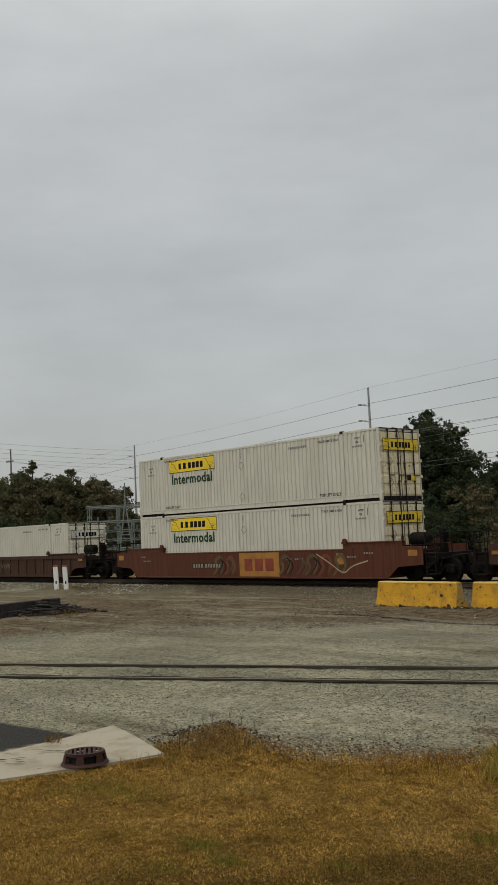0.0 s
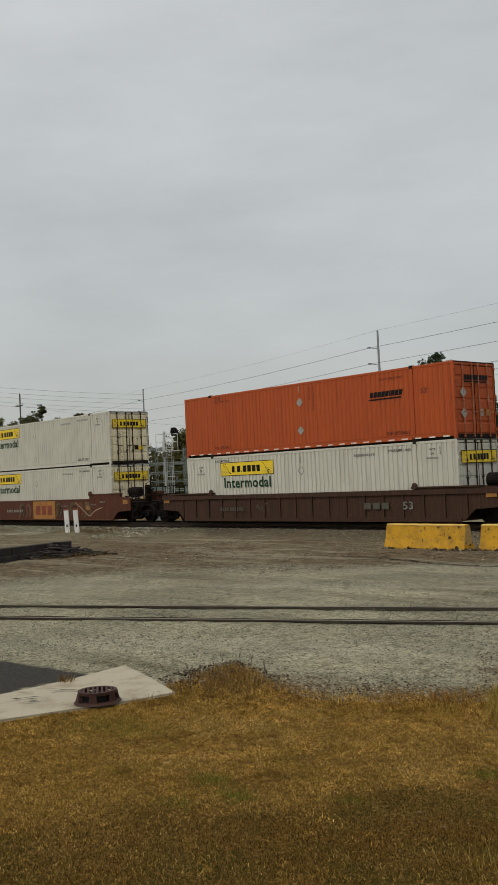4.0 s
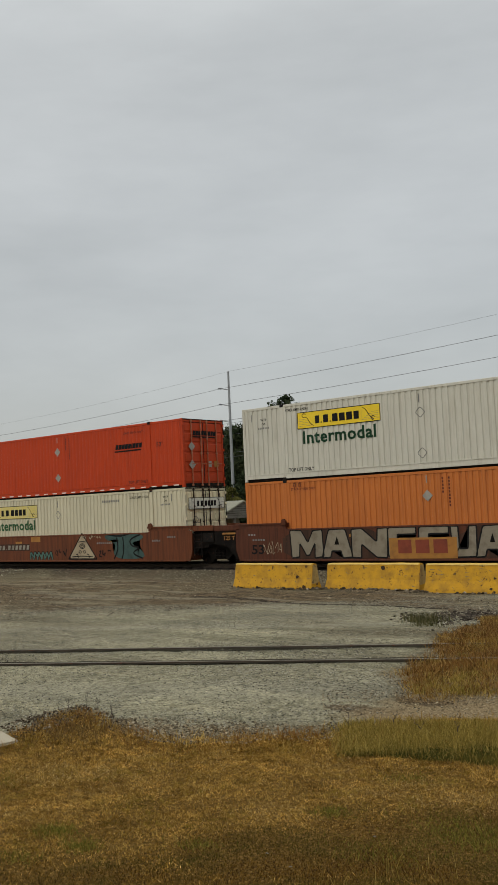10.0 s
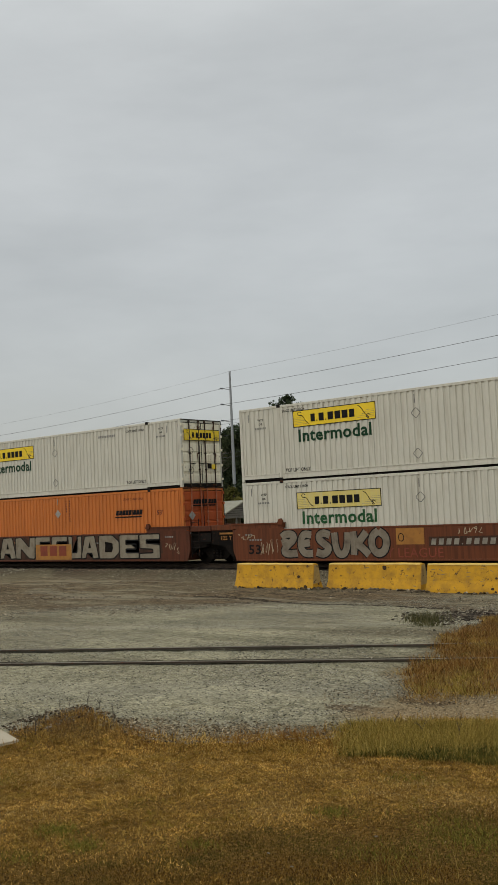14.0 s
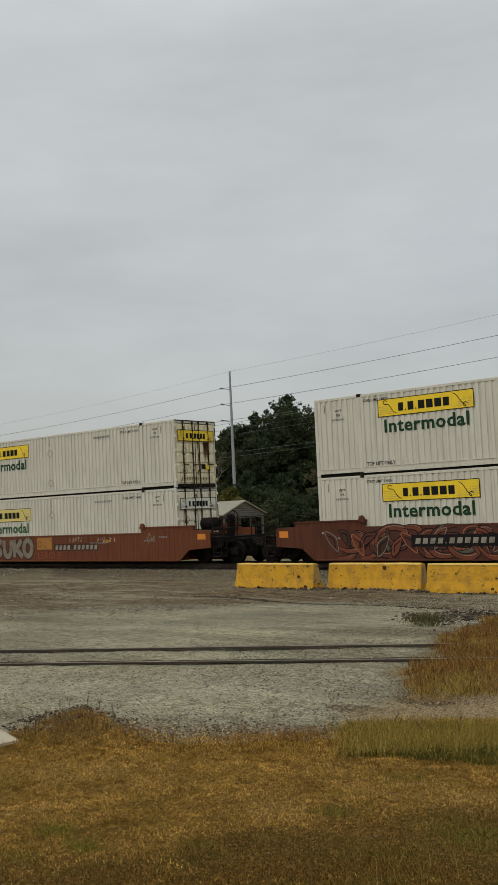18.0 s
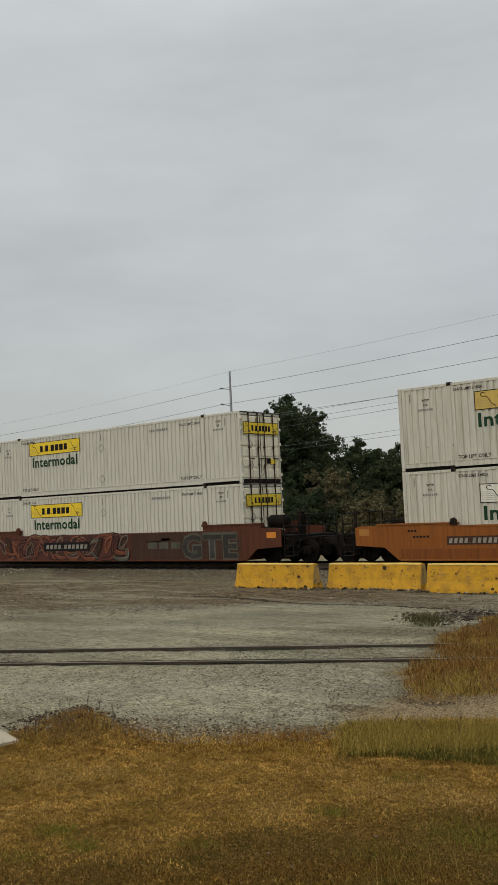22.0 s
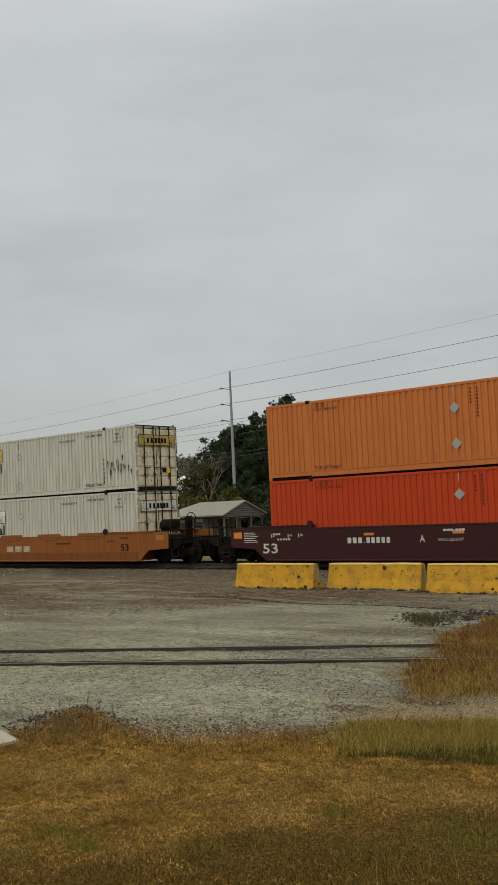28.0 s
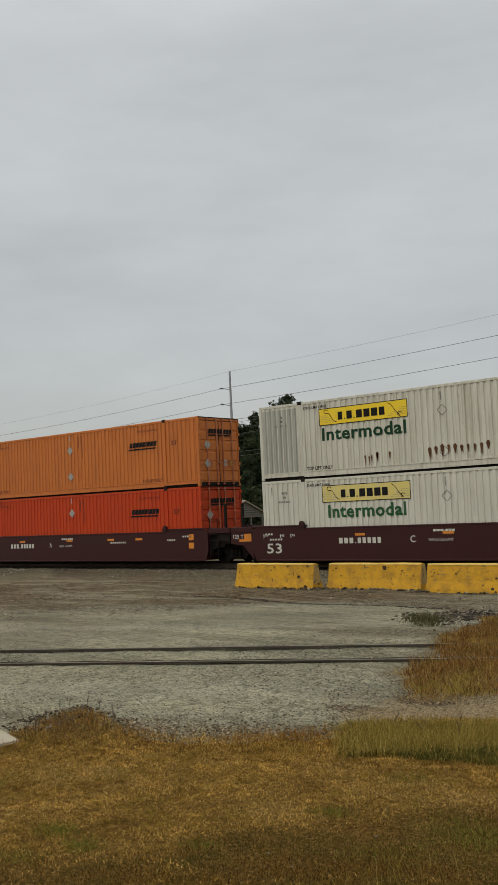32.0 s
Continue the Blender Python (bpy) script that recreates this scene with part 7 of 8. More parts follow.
def grey_building():
    x, y, _ = at(45.2, 175)
    ob = empty("industrial_building", pose(x, y, -0.6, 0, 0, 45), "tall flat-roofed grey industrial building with a pale block", "building")
    part("wall", boxes((-3.9, 7.6, 0, 14, 0, 12.2)), "bld", ob, "grey panelled wall")
    part("roof", boxes((-4.2, 7.9, -0.3, 14.3, 12.2, 12.7)), "bld_pale", ob, "flat pale roof edge")
    part("block", boxes((-2.6, 2.2, -2.4, -0.02, 0, 10.4)), "bld_pale", ob, "pale concrete block")
    for k in range(6):
        part("pilaster", boxes((-3.6 + k * 1.9, -3.3 + k * 1.9, -0.18, -0.02, 0, 12.2)), "bld_pale" if k % 2 else "bld", ob)
    for k in range(3):
        part("window", boxes((3.2 + k * 1.4, 4.2 + k * 1.4, -0.06, -0.02, 8.2, 9.6)), "shade_dark", ob)
    x, y, _ = at(43.5, 165)
    ob = empty("storage_tank", pose(x, y, -0.6), "pale round storage tank", "tank")
    part("shell", tube(bmesh.new(), (0, 0, 0), (0, 0, 8.6), 1.3, sides=20), "post_white", ob)
    part("cap", tube(bmesh.new(), (0, 0, 8.6), (0, 0, 9.1), 1.3, 0.3, sides=20), "post_white", ob)


grey_building()


def substation():
    x, y, _ = at(54.0, 88)
    ob = empty("substation", pose(x, y, gz(x, y), 0, 0, 54), "pale green steel lattice of an electrical substation", "substation")
    rnd = random.Random(4)
    xs = [-5.2 + k * 1.3 for k in range(9)]
    for i, px in enumerate(xs):
        hgt = 5.6 if i % 2 == 0 else 4.2
        for py in (0, 3.0):
            part("post", bars([((px - 0.10, py, 0), (px - 0.10, py, hgt)), ((px + 0.10, py, 0), (px + 0.10, py, hgt))] + [((px - 0.10, py, z), (px + 0.10, py, z + 0.35)) for z in np.arange(0.3, hgt - 0.4, 0.7)], 0.032, 4), "sub_steel", ob)
    for z in (1.7, 2.5, 3.3, 4.15, 5.5):
        for py in (0, 3.0):
            part("beam", bars([((-5.4, py, z), (5.4 if z < 5 else 1.0, py, z)), ((-5.4, py, z + 0.16), (5.4 if z < 5 else 1.0, py, z + 0.16))], 0.035, 4), "sub_steel", ob)
    for k in range(26):
        px, z = rnd.uniform(-5.2, 5.2), rnd.choice((1.7, 2.5, 3.3, 4.15))
        bm = bmesh.new()
        for j in range(4):
            tube(bm, (px, 0, z + 0.2 + j * 0.09), (px, 0, z + 0.25 + j * 0.09), 0.09, sides=8)
        part("insulator", bm, "insulator", ob)
    for px in (-1.9, 4.0):
        part("a_frame", bars([((px - 0.75, -1, 0), (px, -1, 6.0)), ((px + 0.75, -1, 0), (px, -1, 6.0)), ((px - 0.38, -1, 3.0), (px + 0.38, -1, 3.0)), ((px, -1, 6.0), (px, -1, 7.6))], 0.06, 5), "sub_steel", ob)
    for px, w, h in ((-4.0, 1.8, 1.9), (-1.0, 1.6, 2.1), (2.6, 2.2, 1.8)):
        tr = part("transformer_case", soft_box(px, px + w, 0.8, 2.2, 0, h, 0.05), "sub_steel", ob)
        for k in range(6):
            part("fin", boxes((px + 0.1 + k * w / 6.5, px + 0.16 + k * w / 6.5, 0.55, 0.8, 0.3, h - 0.3)), "sub_steel", tr)


substation()


def signal_mast(az, d):
    x, y, _ = at(az, d)
    g = gz(x, y)
    ob = empty("railway_signal", pose(x, y, g, 0, 0, 40), "silver railway signal mast with ladder cage and black head", "signal")
    part("mast", tube(bmesh.new(), (0, 0, 0), (0, 0, 5.6), 0.07, sides=10), "galv_pale", ob)
    lad = part("ladder", ladder_bm(5.3, 0.40, 16), "galv_pale", ob, "", pose(0.34, -0.05, 0))
    for k in range(7):
        z = 1.6 + k * 0.6
        part("cage_hoop", stroke_ring(0.34, -0.30, 0.34, z), "galv_pale", lad)
    for dx in (-0.30, -0.05, 0.25):
        part("cage_bar", bars([((dx, -0.60, 1.6), (dx, -0.60, 5.2))], 0.014, 4), "galv_pale", lad)
    part("platform", boxes((-0.35, 1.0, -0.65, 0.35, 4.35, 4.40)), "galv_pale", ob)
    part("platform_rail", bars([((-0.35, -0.65, 4.4), (-0.35, -0.65, 5.4)), ((1.0, -0.65, 4.4), (1.0, -0.65, 5.4)), ((-0.35, -0.65, 5.4), (1.0, -0.65, 5.4)), ((-0.35, -0.65, 4.9), (1.0, -0.65, 4.9))], 0.018, 5), "galv_pale", ob)
    head = part("signal_head", soft_box(0.47, 0.81, -0.16, 0.10, 5.30, 5.82, 0.06), "black", ob, "black signal head")
    part("backboard", tube(bmesh.new(), (0.64, 0.12, 5.56), (0.64, 0.15, 5.56), 0.24, sides=18), "black", head)
    part("hood", tube(bmesh.new(), (0.64, -0.16, 5.62), (0.64, -0.40, 5.58), 0.11, 0.13, sides=12), "black", head)
    for dx in (-1.3, 1.9):
        bx = part("case", soft_box(dx, dx + 0.9, -0.4, 0.3, 0, 1.9, 0.03), "galv_pale", ob, "silver equipment case")


def stroke_ring(cx, cy, r, z):
    bm = bmesh.new()
    n = 10
    for i in range(n):
        a, b = math.pi * i / n, math.pi * (i + 1) / n
        tube(bm, (r * math.cos(a) * 0.8, -r * 1.6 * math.sin(a), z), (r * math.cos(b) * 0.8, -r * 1.6 * math.sin(b), z), 0.016, sides=4)
    return bm


signal_mast(53.5, 60)
signal_mast(48.0, 56)
x, y, _ = at(48.6, 58)
ob = empty("steel_post", pose(x, y, gz(x, y)), "plain dark steel post behind the track", "post")
part("shaft", tube(bmesh.new(), (0, 0, -0.2), (0, 0, 5.7), 0.10, 0.09, sides=10), "dark_steel", ob)
part("cap", tube(bmesh.new(), (0, 0, 5.7), (0, 0, 5.74), 0.12, sides=10), "dark_steel", ob)
x, y, _ = at(49.05, 118)
ob = empty("storage_tank", pose(x, y, gz(x, y)), "white domed storage tank behind the railway", "tank")
part("shell", tube(bmesh.new(), (0, 0, 0), (0, 0, 3.3), 0.75, sides=20), "bld_pale", ob)
part("cap", tube(tube(bmesh.new(), (0, 0, 3.3), (0, 0, 3.65), 0.78, 0.58, sides=20), (0, 0, 3.65), (0, 0, 3.8), 0.58, 0.15, sides=20), "bld_pale", ob)

# ================= yard things =================
def barrier_bm(length, seed):
    """A worn concrete traffic barrier, its broken lower edge left uneven."""
    prof = [(-0.25, 0.0), (-0.24, 0.10), (-0.17, 0.34), (-0.10, 0.78), (-0.075, 0.81), (0.075, 0.81), (0.10, 0.78), (0.17, 0.34), (0.24, 0.10), (0.25, 0.0)]
    rng = random.Random(seed)
    bm = bmesh.new()
    n = 26
    rings = []
    for i in range(n + 1):
        x = length * i / n
        ring = []
        for k, (y, z) in enumerate(prof):
            dz = dy = 0.0
            if k in (0, 9) and 0 < i < n:
                dz = max(0.0, noise.noise((x * 1.9, seed * 3.1, k)) * 0.12)
            dx = 0.0
            if i in (0, n):
                dx = (0.05 if z < 0.3 else 0.0) * (-1 if i == 0 else 1) * 0.6
                if z > 0.7:
                    dz -= 0.02
            dy = noise.noise((x * 3.0, z * 4.0, seed)) * 0.008
            ring.append(bm.verts.new((x + dx, y + dy, z + dz + noise.noise((x * 2.2, y, seed + 9)) * 0.008)))
        rings.append(ring)
    m = len(prof)
    for a, b in zip(rings, rings[1:]):
        for k in range(m):
            j = (k + 1) % m
            bm.faces.new((a[k], a[j], b[j], b[k]))
    bm.faces.new(rings[0])
    bm.faces.new(rings[-1][::-1])
    bmesh.ops.recalc_face_normals(bm, faces=bm.faces[:])
    return bm


def barrier(xa, ya, xb, yb, seed, chips, scrapes=0):
    L = math.hypot(xb - xa, yb - ya)
    yaw = math.degrees(math.atan2(yb - ya, xb - xa))
    z = min(gz(xa, ya), gz(xb, yb)) - 0.015
    ob = empty("traffic_barrier", pose(xa, ya, z, 0, 0, yaw), "worn yellow concrete traffic barrier with chipped paint, on dirt", "barrier", "yellow barriers beside the track")
    body = part("body", barrier_bm(L, seed), "barrier", ob)
    bm = prism([(-0.22, 0.06), (-0.16, 0.34), (-0.09, 0.76), (0.09, 0.76), (0.16, 0.34), (0.22, 0.06)], 0, 0.006)
    part("end_face", bm, "barrier_end", body, "bare chipped end face", pose(L + 0.012, 0, 0, 0, 0, 90))
    # paint rubbed pale, with a painted highlight, along the top edge and the right corner
    bm = bmesh.new()
    prev, n = None, 40
    for i in range(n + 1):
        x = 0.03 + (L - 0.06) * i / n
        d = 0.018 + 0.012 * noise.noise((x * 3.1, seed, 2)) + 0.010 * noise.noise((x * 9.0, seed, 5))
        row = [bm.verts.new((x, -0.088, 0.812)), bm.verts.new((x, -0.112, 0.788)), bm.verts.new((x, -0.116 - d * 0.12, 0.782 - d))]
        if prev:
            for a in (0, 1):
                bm.faces.new((prev[a], prev[a + 1], row[a + 1], row[a]))
        prev = row
    part("worn_edge", bm, "barrier_pale", body, "pale top edge, rubbed and with its highlight painted in")
    rng = random.Random(seed + 50)
    on_face = lambda zz: -float(np.interp(zz, [0.0, 0.10, 0.34, 0.78], [0.25, 0.24, 0.17, 0.10])) - 0.012
    for k in range(scrapes):
        cx, cz, a, l = rng.uniform(0.1, L - 0.15), rng.uniform(0.14, 0.70), rng.choice((0.05, 0.2, 1.3, -0.5, -0.1)), rng.uniform(0.04, 0.16)
        bm = bmesh.new()
        w = rng.uniform(0.006, 0.013)
        dx, dz = l * math.cos(a), l * math.sin(a)
        bm.faces.new([bm.verts.new((cx + p, on_face(cz + q), cz + q)) for p, q in ((0, -w), (dx, dz - w * 0.4), (dx, dz + w * 0.4), (0, w))])
        part("scrape", bm, "scratch", body, "grey scrape in the paint")
    for cx, cz, r in chips:
        pts = []
        for k in range(7):
            a = 2 * math.pi * k / 7
            rr = r * rng.uniform(0.55, 1.25)
            zz = cz + rr * math.sin(a) * 0.8
            yy = -float(np.interp(zz, [0.0, 0.10, 0.34, 0.78], [0.25, 0.24, 0.17, 0.10])) - 0.013
            pts.append((cx + rr * math.cos(a), yy, zz))
        bm = bmesh.new()
        bm.faces.new([bm.verts.new(p) for p in pts])
        part("chip", bm, "chip", body, "dark gouge in the paint")
    return ob


M["chip"] = paint("dark_gouge", (0.050, 0.030, 0.014), (0.16, 0.10, 0.045), dirty=0.5, rusty=0.7, streak=False, rough=0.9)
barrier(-20.75, 24.25, -17.55, 24.10, 1, [(2.62, 0.42, 0.075), (2.95, 0.12, 0.07), (1.3, 0.02, 0.07)], 6)
barrier(-17.25, 24.45, -14.05, 24.45, 2, [(2.00, 0.68, 0.10), (0.28, 0.66, 0.03), (2.1, 0.03, 0.06)], 10)
barrier(-13.68, 24.15, -10.48, 24.10, 3, [(0.35, 0.52, 0.03), (2.1, 0.42, 0.05), (2.0, 0.15, 0.05)], 30)

# white marker posts beside the track
for px, py, lean in ((-43.75, 26.0, 2.5), (-43.02, 26.12, 3.5)):
    g = gz(px, py)
    ob = empty("marker_post", pose(px, py, g - 0.02, 0, -lean, 40), "white flat marker post with a rust-red cap", "post", "marker posts")
    body = part("body", soft_box(-0.12, 0.12, -0.05, 0.05, -0.1, 1.28, 0.015), "post_white", ob)
    part("cap", soft_box(-0.125, 0.125, -0.055, 0.055, 1.28, 1.36, 0.012), "post_cap", body)
    part("stencil", boxes((-0.03, 0.04, -0.055, -0.052, 0.42, 0.56)), "black", body)


# old ties stacked as an edge, and a heap of broken timber
def timber_edge():
    ax, ay, bx, by = -26.2, 10.25, -29.7, 17.65
    L, yaw = math.hypot(bx - ax, by - ay), math.degrees(math.atan2(by - ay, bx - ax))
    ob = empty("timber_edge", pose(ax, ay, gz(ax, ay), 0, 0, yaw), "low edge of tarred black timbers laid end to end", "timber")
    rnd = random.Random(3)
    for row in range(2):
        x = -0.3 * row
        while x < L:
            w = min(2.6, L - x)
            part("timber", soft_box(x, x + w - 0.03, -0.13, 0.13, row * 0.31 - 0.12, row * 0.31 + 0.185, 0.02), "timber", ob, "", pose(0, rnd.uniform(-0.04, 0.04), 0, 0, 0.7 * row, rnd.uniform(-0.4, 0.4)))
            x += 2.6
    rnd = random.Random(8)
    for k in range(120):
        x, y = -28.6 + max(-0.9, min(1.0, rnd.gauss(0, 0.5))), 16.7 + max(-1.3, min(1.3, rnd.gauss(0, 0.65)))
        l = rnd.uniform(0.2, 1.0)
        t = tagged(new("broken_timber", finish("broken_timber", soft_box(-l / 2, l / 2, -0.035, 0.035, -0.02, 0.025, 0.008), M["timber"] if k % 4 else M["tie_wood"])), "dark broken timber lying in a heap", "timber", "broken timber heap")
        t.matrix_basis = pose(x, y, gz(x, y) + 0.03 + 0.42 * math.exp(-((x + 28.6) ** 2 / 0.6 + (y - 16.7) ** 2 / 0.9)) * rnd.random(), rnd.uniform(-12, 12), rnd.uniform(-10, 10), rnd.uniform(0, 180))


timber_edge()


# concrete slab with a raised drain grate
SLAB_OUT = [(-10.32, 6.89), (-9.4, 6.62), (-8.5, 6.32), (-8.56, 5.95), (-8.66, 5.5), (-8.93, 4.56), (-9.2, 3.4), (-10.3, 3.9), (-10.07, 5.15), (-10.12, 5.9)]


def slab():
    bm = bmesh.new()
    zt = -0.172
    top = [bm.verts.new((x, y, zt + 0.01 * noise.noise((x, y, 0)))) for x, y in SLAB_OUT]
    low = [bm.verts.new((x, y, -0.30)) for x, y in SLAB_OUT]
    bm.faces.new(top)
    for i in range(len(top)):
        j = (i + 1) % len(top)
        bm.faces.new((top[i], low[i], low[j], top[j]))
    bmesh.ops.recalc_face_normals(bm, faces=bm.faces[:])
    bmesh.ops.bevel(bm, geom=[e for e in bm.edges if all(v.co.z > -0.2 for v in e.verts)], offset=0.02, segments=2, affect="EDGES")
    ob = empty("concrete_slab", pose(0, 0, 0), "pale concrete drain apron with dirt stains", "slab")
    part("slab_body", bm, "concrete", ob)
    rnd = random.Random(5)
    # dark smears of washed-in leaves and soil
    for k in range(14):
        x, y = -9.75 + rnd.uniform(-0.35, 0.45), 5.35 + rnd.uniform(-0.35, 0.4)
        a = rnd.uniform(0.5, 1.1)
        l, w = rnd.uniform(0.04, 0.15), rnd.uniform(0.006, 0.018)
        dx, dy = math.cos(a) * l, math.sin(a) * l
        nx, ny = -math.sin(a) * w, math.cos(a) * w
        bm = bmesh.new()
        bm.faces.new([bm.verts.new((x + p, y + q, zt + 0.016)) for p, q in ((-dx, -dy), (nx, ny), (dx, dy), (-nx, -ny))])
        part("stain", bm, "timber", ob, "dark leaf stain")
    gx, gy = -8.82, 5.52
    gr = empty("drain_grate", pose(gx, gy, zt + 0.006, 0, 0, 57), "rusty red-brown raised cast-iron drain grate on concrete", "drain")
    r, h = 0.205, 0.12
    bm = bmesh.new()
    n = 28
    ring = []
    for i in range(n):
        a = 2 * math.pi * i / n
        ring.append([bm.verts.new((math.cos(a) * q, math.sin(a) * q * 0.92, z)) for q, z in ((r, h), (r, h - 0.03), (r - 0.035, h - 0.03), (r - 0.035, h))])
    for i in range(n):
        a, b = ring[i], ring[(i + 1) % n]
        for k in range(4):
            bm.faces.new((a[k], a[(k + 1) % 4], b[(k + 1) % 4], b[k]))
    bmesh.ops.recalc_face_normals(bm, faces=bm.faces[:])
    part("rim", bm, "iron", gr)
    for k in range(7):
        x = -0.144 + k * 0.048
        w = math.sqrt(max(0.0, (r - 0.02) ** 2 - x * x)) * 0.92
        part("bar", soft_box(x - 0.013, x + 0.013, -w, w, h - 0.03, h - 0.002, 0.004), "iron", gr)
    for k in range(6):
        a = 2 * math.pi * k / 6 + 0.3
        part("leg", prism([(-0.05, 0.0), (0.05, 0.0), (0.032, h - 0.02), (-0.032, h - 0.02)], -0.012, 0.012), "iron", gr, "", pose(math.cos(a) * (r + 0.01), math.sin(a) * (r + 0.01) * 0.92, 0, -10, 0, math.degrees(a) + 90))
    part("foot_ring", tube(bmesh.new(), (0, 0, 0.0), (0, 0, 0.018), r + 0.045, r + 0.03, sides=24), "iron", gr)
    # solid black drum that stands in for the shade inside the grate
    part("throat", tube(bmesh.new(), (0, 0, 0.018), (0, 0, 0.082), r - 0.04, sides=20), "black", gr, "black drum in place of the shaded drain opening")


slab()


# ================= loose stones, grass and weeds =================
def scatter_stones(name, label, xs, ys, sizes, material, seed, flat=0.65, sink=0.25, small=False):
    """Many small angular stones in one object."""
    rng = np.random.default_rng(seed)
    t = (1 + 5 ** 0.5) / 2
    v0 = np.array([(-1, t, 0), (1, t, 0), (-1, -t, 0), (1, -t, 0), (0, -1, t), (0, 1, t), (0, -1, -t), (0, 1, -t), (t, 0, -1), (t, 0, 1), (-t, 0, -1), (-t, 0, 1)]) / 1.9
    f0 = np.array([(0, 11, 5), (0, 5, 1), (0, 1, 7), (0, 7, 10), (0, 10, 11), (1, 5, 9), (5, 11, 4), (11, 10, 2), (10, 7, 6), (7, 1, 8), (3, 9, 4), (3, 4, 2), (3, 2, 6), (3, 6, 8), (3, 8, 9), (4, 9, 5), (2, 4, 11), (6, 2, 10), (8, 6, 7), (9, 8, 1)])
    if small:
        v0 = np.array([(1, 0, 0), (0, 1, 0), (-1, 0, 0), (0, -1, 0), (0.15, 0.1, 1)])
        f0 = np.array([(0, 1, 4), (1, 2, 4), (2, 3, 4), (3, 0, 4)])
    n, nv = len(xs), len(v0)
    jit = rng.uniform(0.62, 1.25, size=(n, nv, 1))
    st = rng.uniform(0.65, 1.3, size=(n, 1, 3)) * np.array([1, 1, flat])
    v = v0[None] * jit * st * sizes[:, None, None] * 0.5
    a = rng.uniform(0, 2 * np.pi, n)
    ca, sa = np.cos(a)[:, None], np.sin(a)[:, None]
    vx, vy = v[:, :, 0] * ca - v[:, :, 1] * sa, v[:, :, 0] * sa + v[:, :, 1] * ca
    z = ground_z(xs, ys) + sizes * flat * (0.5 - sink)
    p = np.stack([vx + xs[:, None], vy + ys[:, None], v[:, :, 2] + z[:, None]], -1).reshape(-1, 3)
    f = (f0[None] + (np.arange(n) * nv)[:, None, None]).reshape(-1, 3)
    return tagged(new(name, np_mesh(name, p, f, M[material])), label, "stones", kind="stuff")


def blades(name, label, xs, ys, heights, width, material, seed, lean=0.5, stiff=0.6):
    """Blades of grass in one object, each bent once."""
    rng = np.random.default_rng(seed)
    n = len(xs)
    z = ground_z(xs, ys) - 0.006
    a, b = rng.uniform(0, 2 * np.pi, n), rng.uniform(0, 2 * np.pi, n)
    ln = heights * np.abs(rng.normal(scale=lean, size=n))
    wx, wy = np.cos(b) * width, np.sin(b) * width
    wx, wy = wx * rng.uniform(0.6, 1.3, n) * 0.5, wy * rng.uniform(0.6, 1.3, n) * 0.5
    mx, my = xs + np.cos(a) * ln * 0.35, ys + np.sin(a) * ln * 0.35
    tx, ty = xs + np.cos(a) * ln, ys + np.sin(a) * ln
    up = heights * np.sqrt(np.clip(1 - (ln / (heights * 2.2 + 1e-9)) ** 2, 0.1, 1))
    P = np.empty((n, 6, 3))
    P[:, 0] = np.stack([xs - wx, ys - wy, z], 1)
    P[:, 1] = np.stack([xs + wx, ys + wy, z], 1)
    P[:, 2] = np.stack([mx + wx * 0.8, my + wy * 0.8, z + up * stiff], 1)
    P[:, 3] = np.stack([mx - wx * 0.8, my - wy * 0.8, z + up * stiff], 1)
    P[:, 4] = np.stack([tx + wx * 0.12, ty + wy * 0.12, z + up], 1)
    P[:, 5] = np.stack([tx - wx * 0.12, ty - wy * 0.12, z + up], 1)
    f0 = np.array([(0, 1, 2, 3), (3, 2, 4, 5)])
    f = (f0[None] + (np.arange(n) * 6)[:, None, None]).reshape(-1, 4)
    return tagged(new(name, np_mesh(name, P.reshape(-1, 3), f, M[material])), label, "grass", kind="stuff")


def short_blades(name, label, xs, ys, heights, width, material, seed, lean=0.9):
    """A dense mat of short straight blades in one object."""
    rng = np.random.default_rng(seed)
    n = len(xs)
    z = ground_z(xs, ys) - 0.004
    a, b = rng.uniform(0, 2 * np.pi, n), rng.uniform(0, 2 * np.pi, n)
    ln = heights * np.abs(rng.normal(scale=lean, size=n))
    hw = width * rng.uniform(0.6, 1.4, n) * 0.5
    wx, wy = np.cos(b) * hw, np.sin(b) * hw
    tx, ty = xs + np.cos(a) * ln, ys + np.sin(a) * ln
    P = np.empty((n, 3, 3))
    P[:, 0] = np.stack([xs - wx, ys - wy, z], 1)
    P[:, 1] = np.stack([xs + wx, ys + wy, z], 1)
    P[:, 2] = np.stack([tx, ty, z + heights], 1)
    return tagged(new(name, np_mesh(name, P.reshape(-1, 3), np.arange(3 * n).reshape(-1, 3), M[material])), label, "grass", kind="stuff")


def sector(n, rng, az0, az1, r0, r1):
    az = np.radians(rng.uniform(az0, az1, n))
    r = np.sqrt(rng.uniform(r0 * r0, r1 * r1, n))
    return -r * np.sin(az), r * np.cos(az)


rng = np.random.default_rng(12)
clear = lambda x, y: (inside(SLAB_OUT, x, y) < -0.02) & (inside(ASPHALT, x, y) < -0.02)

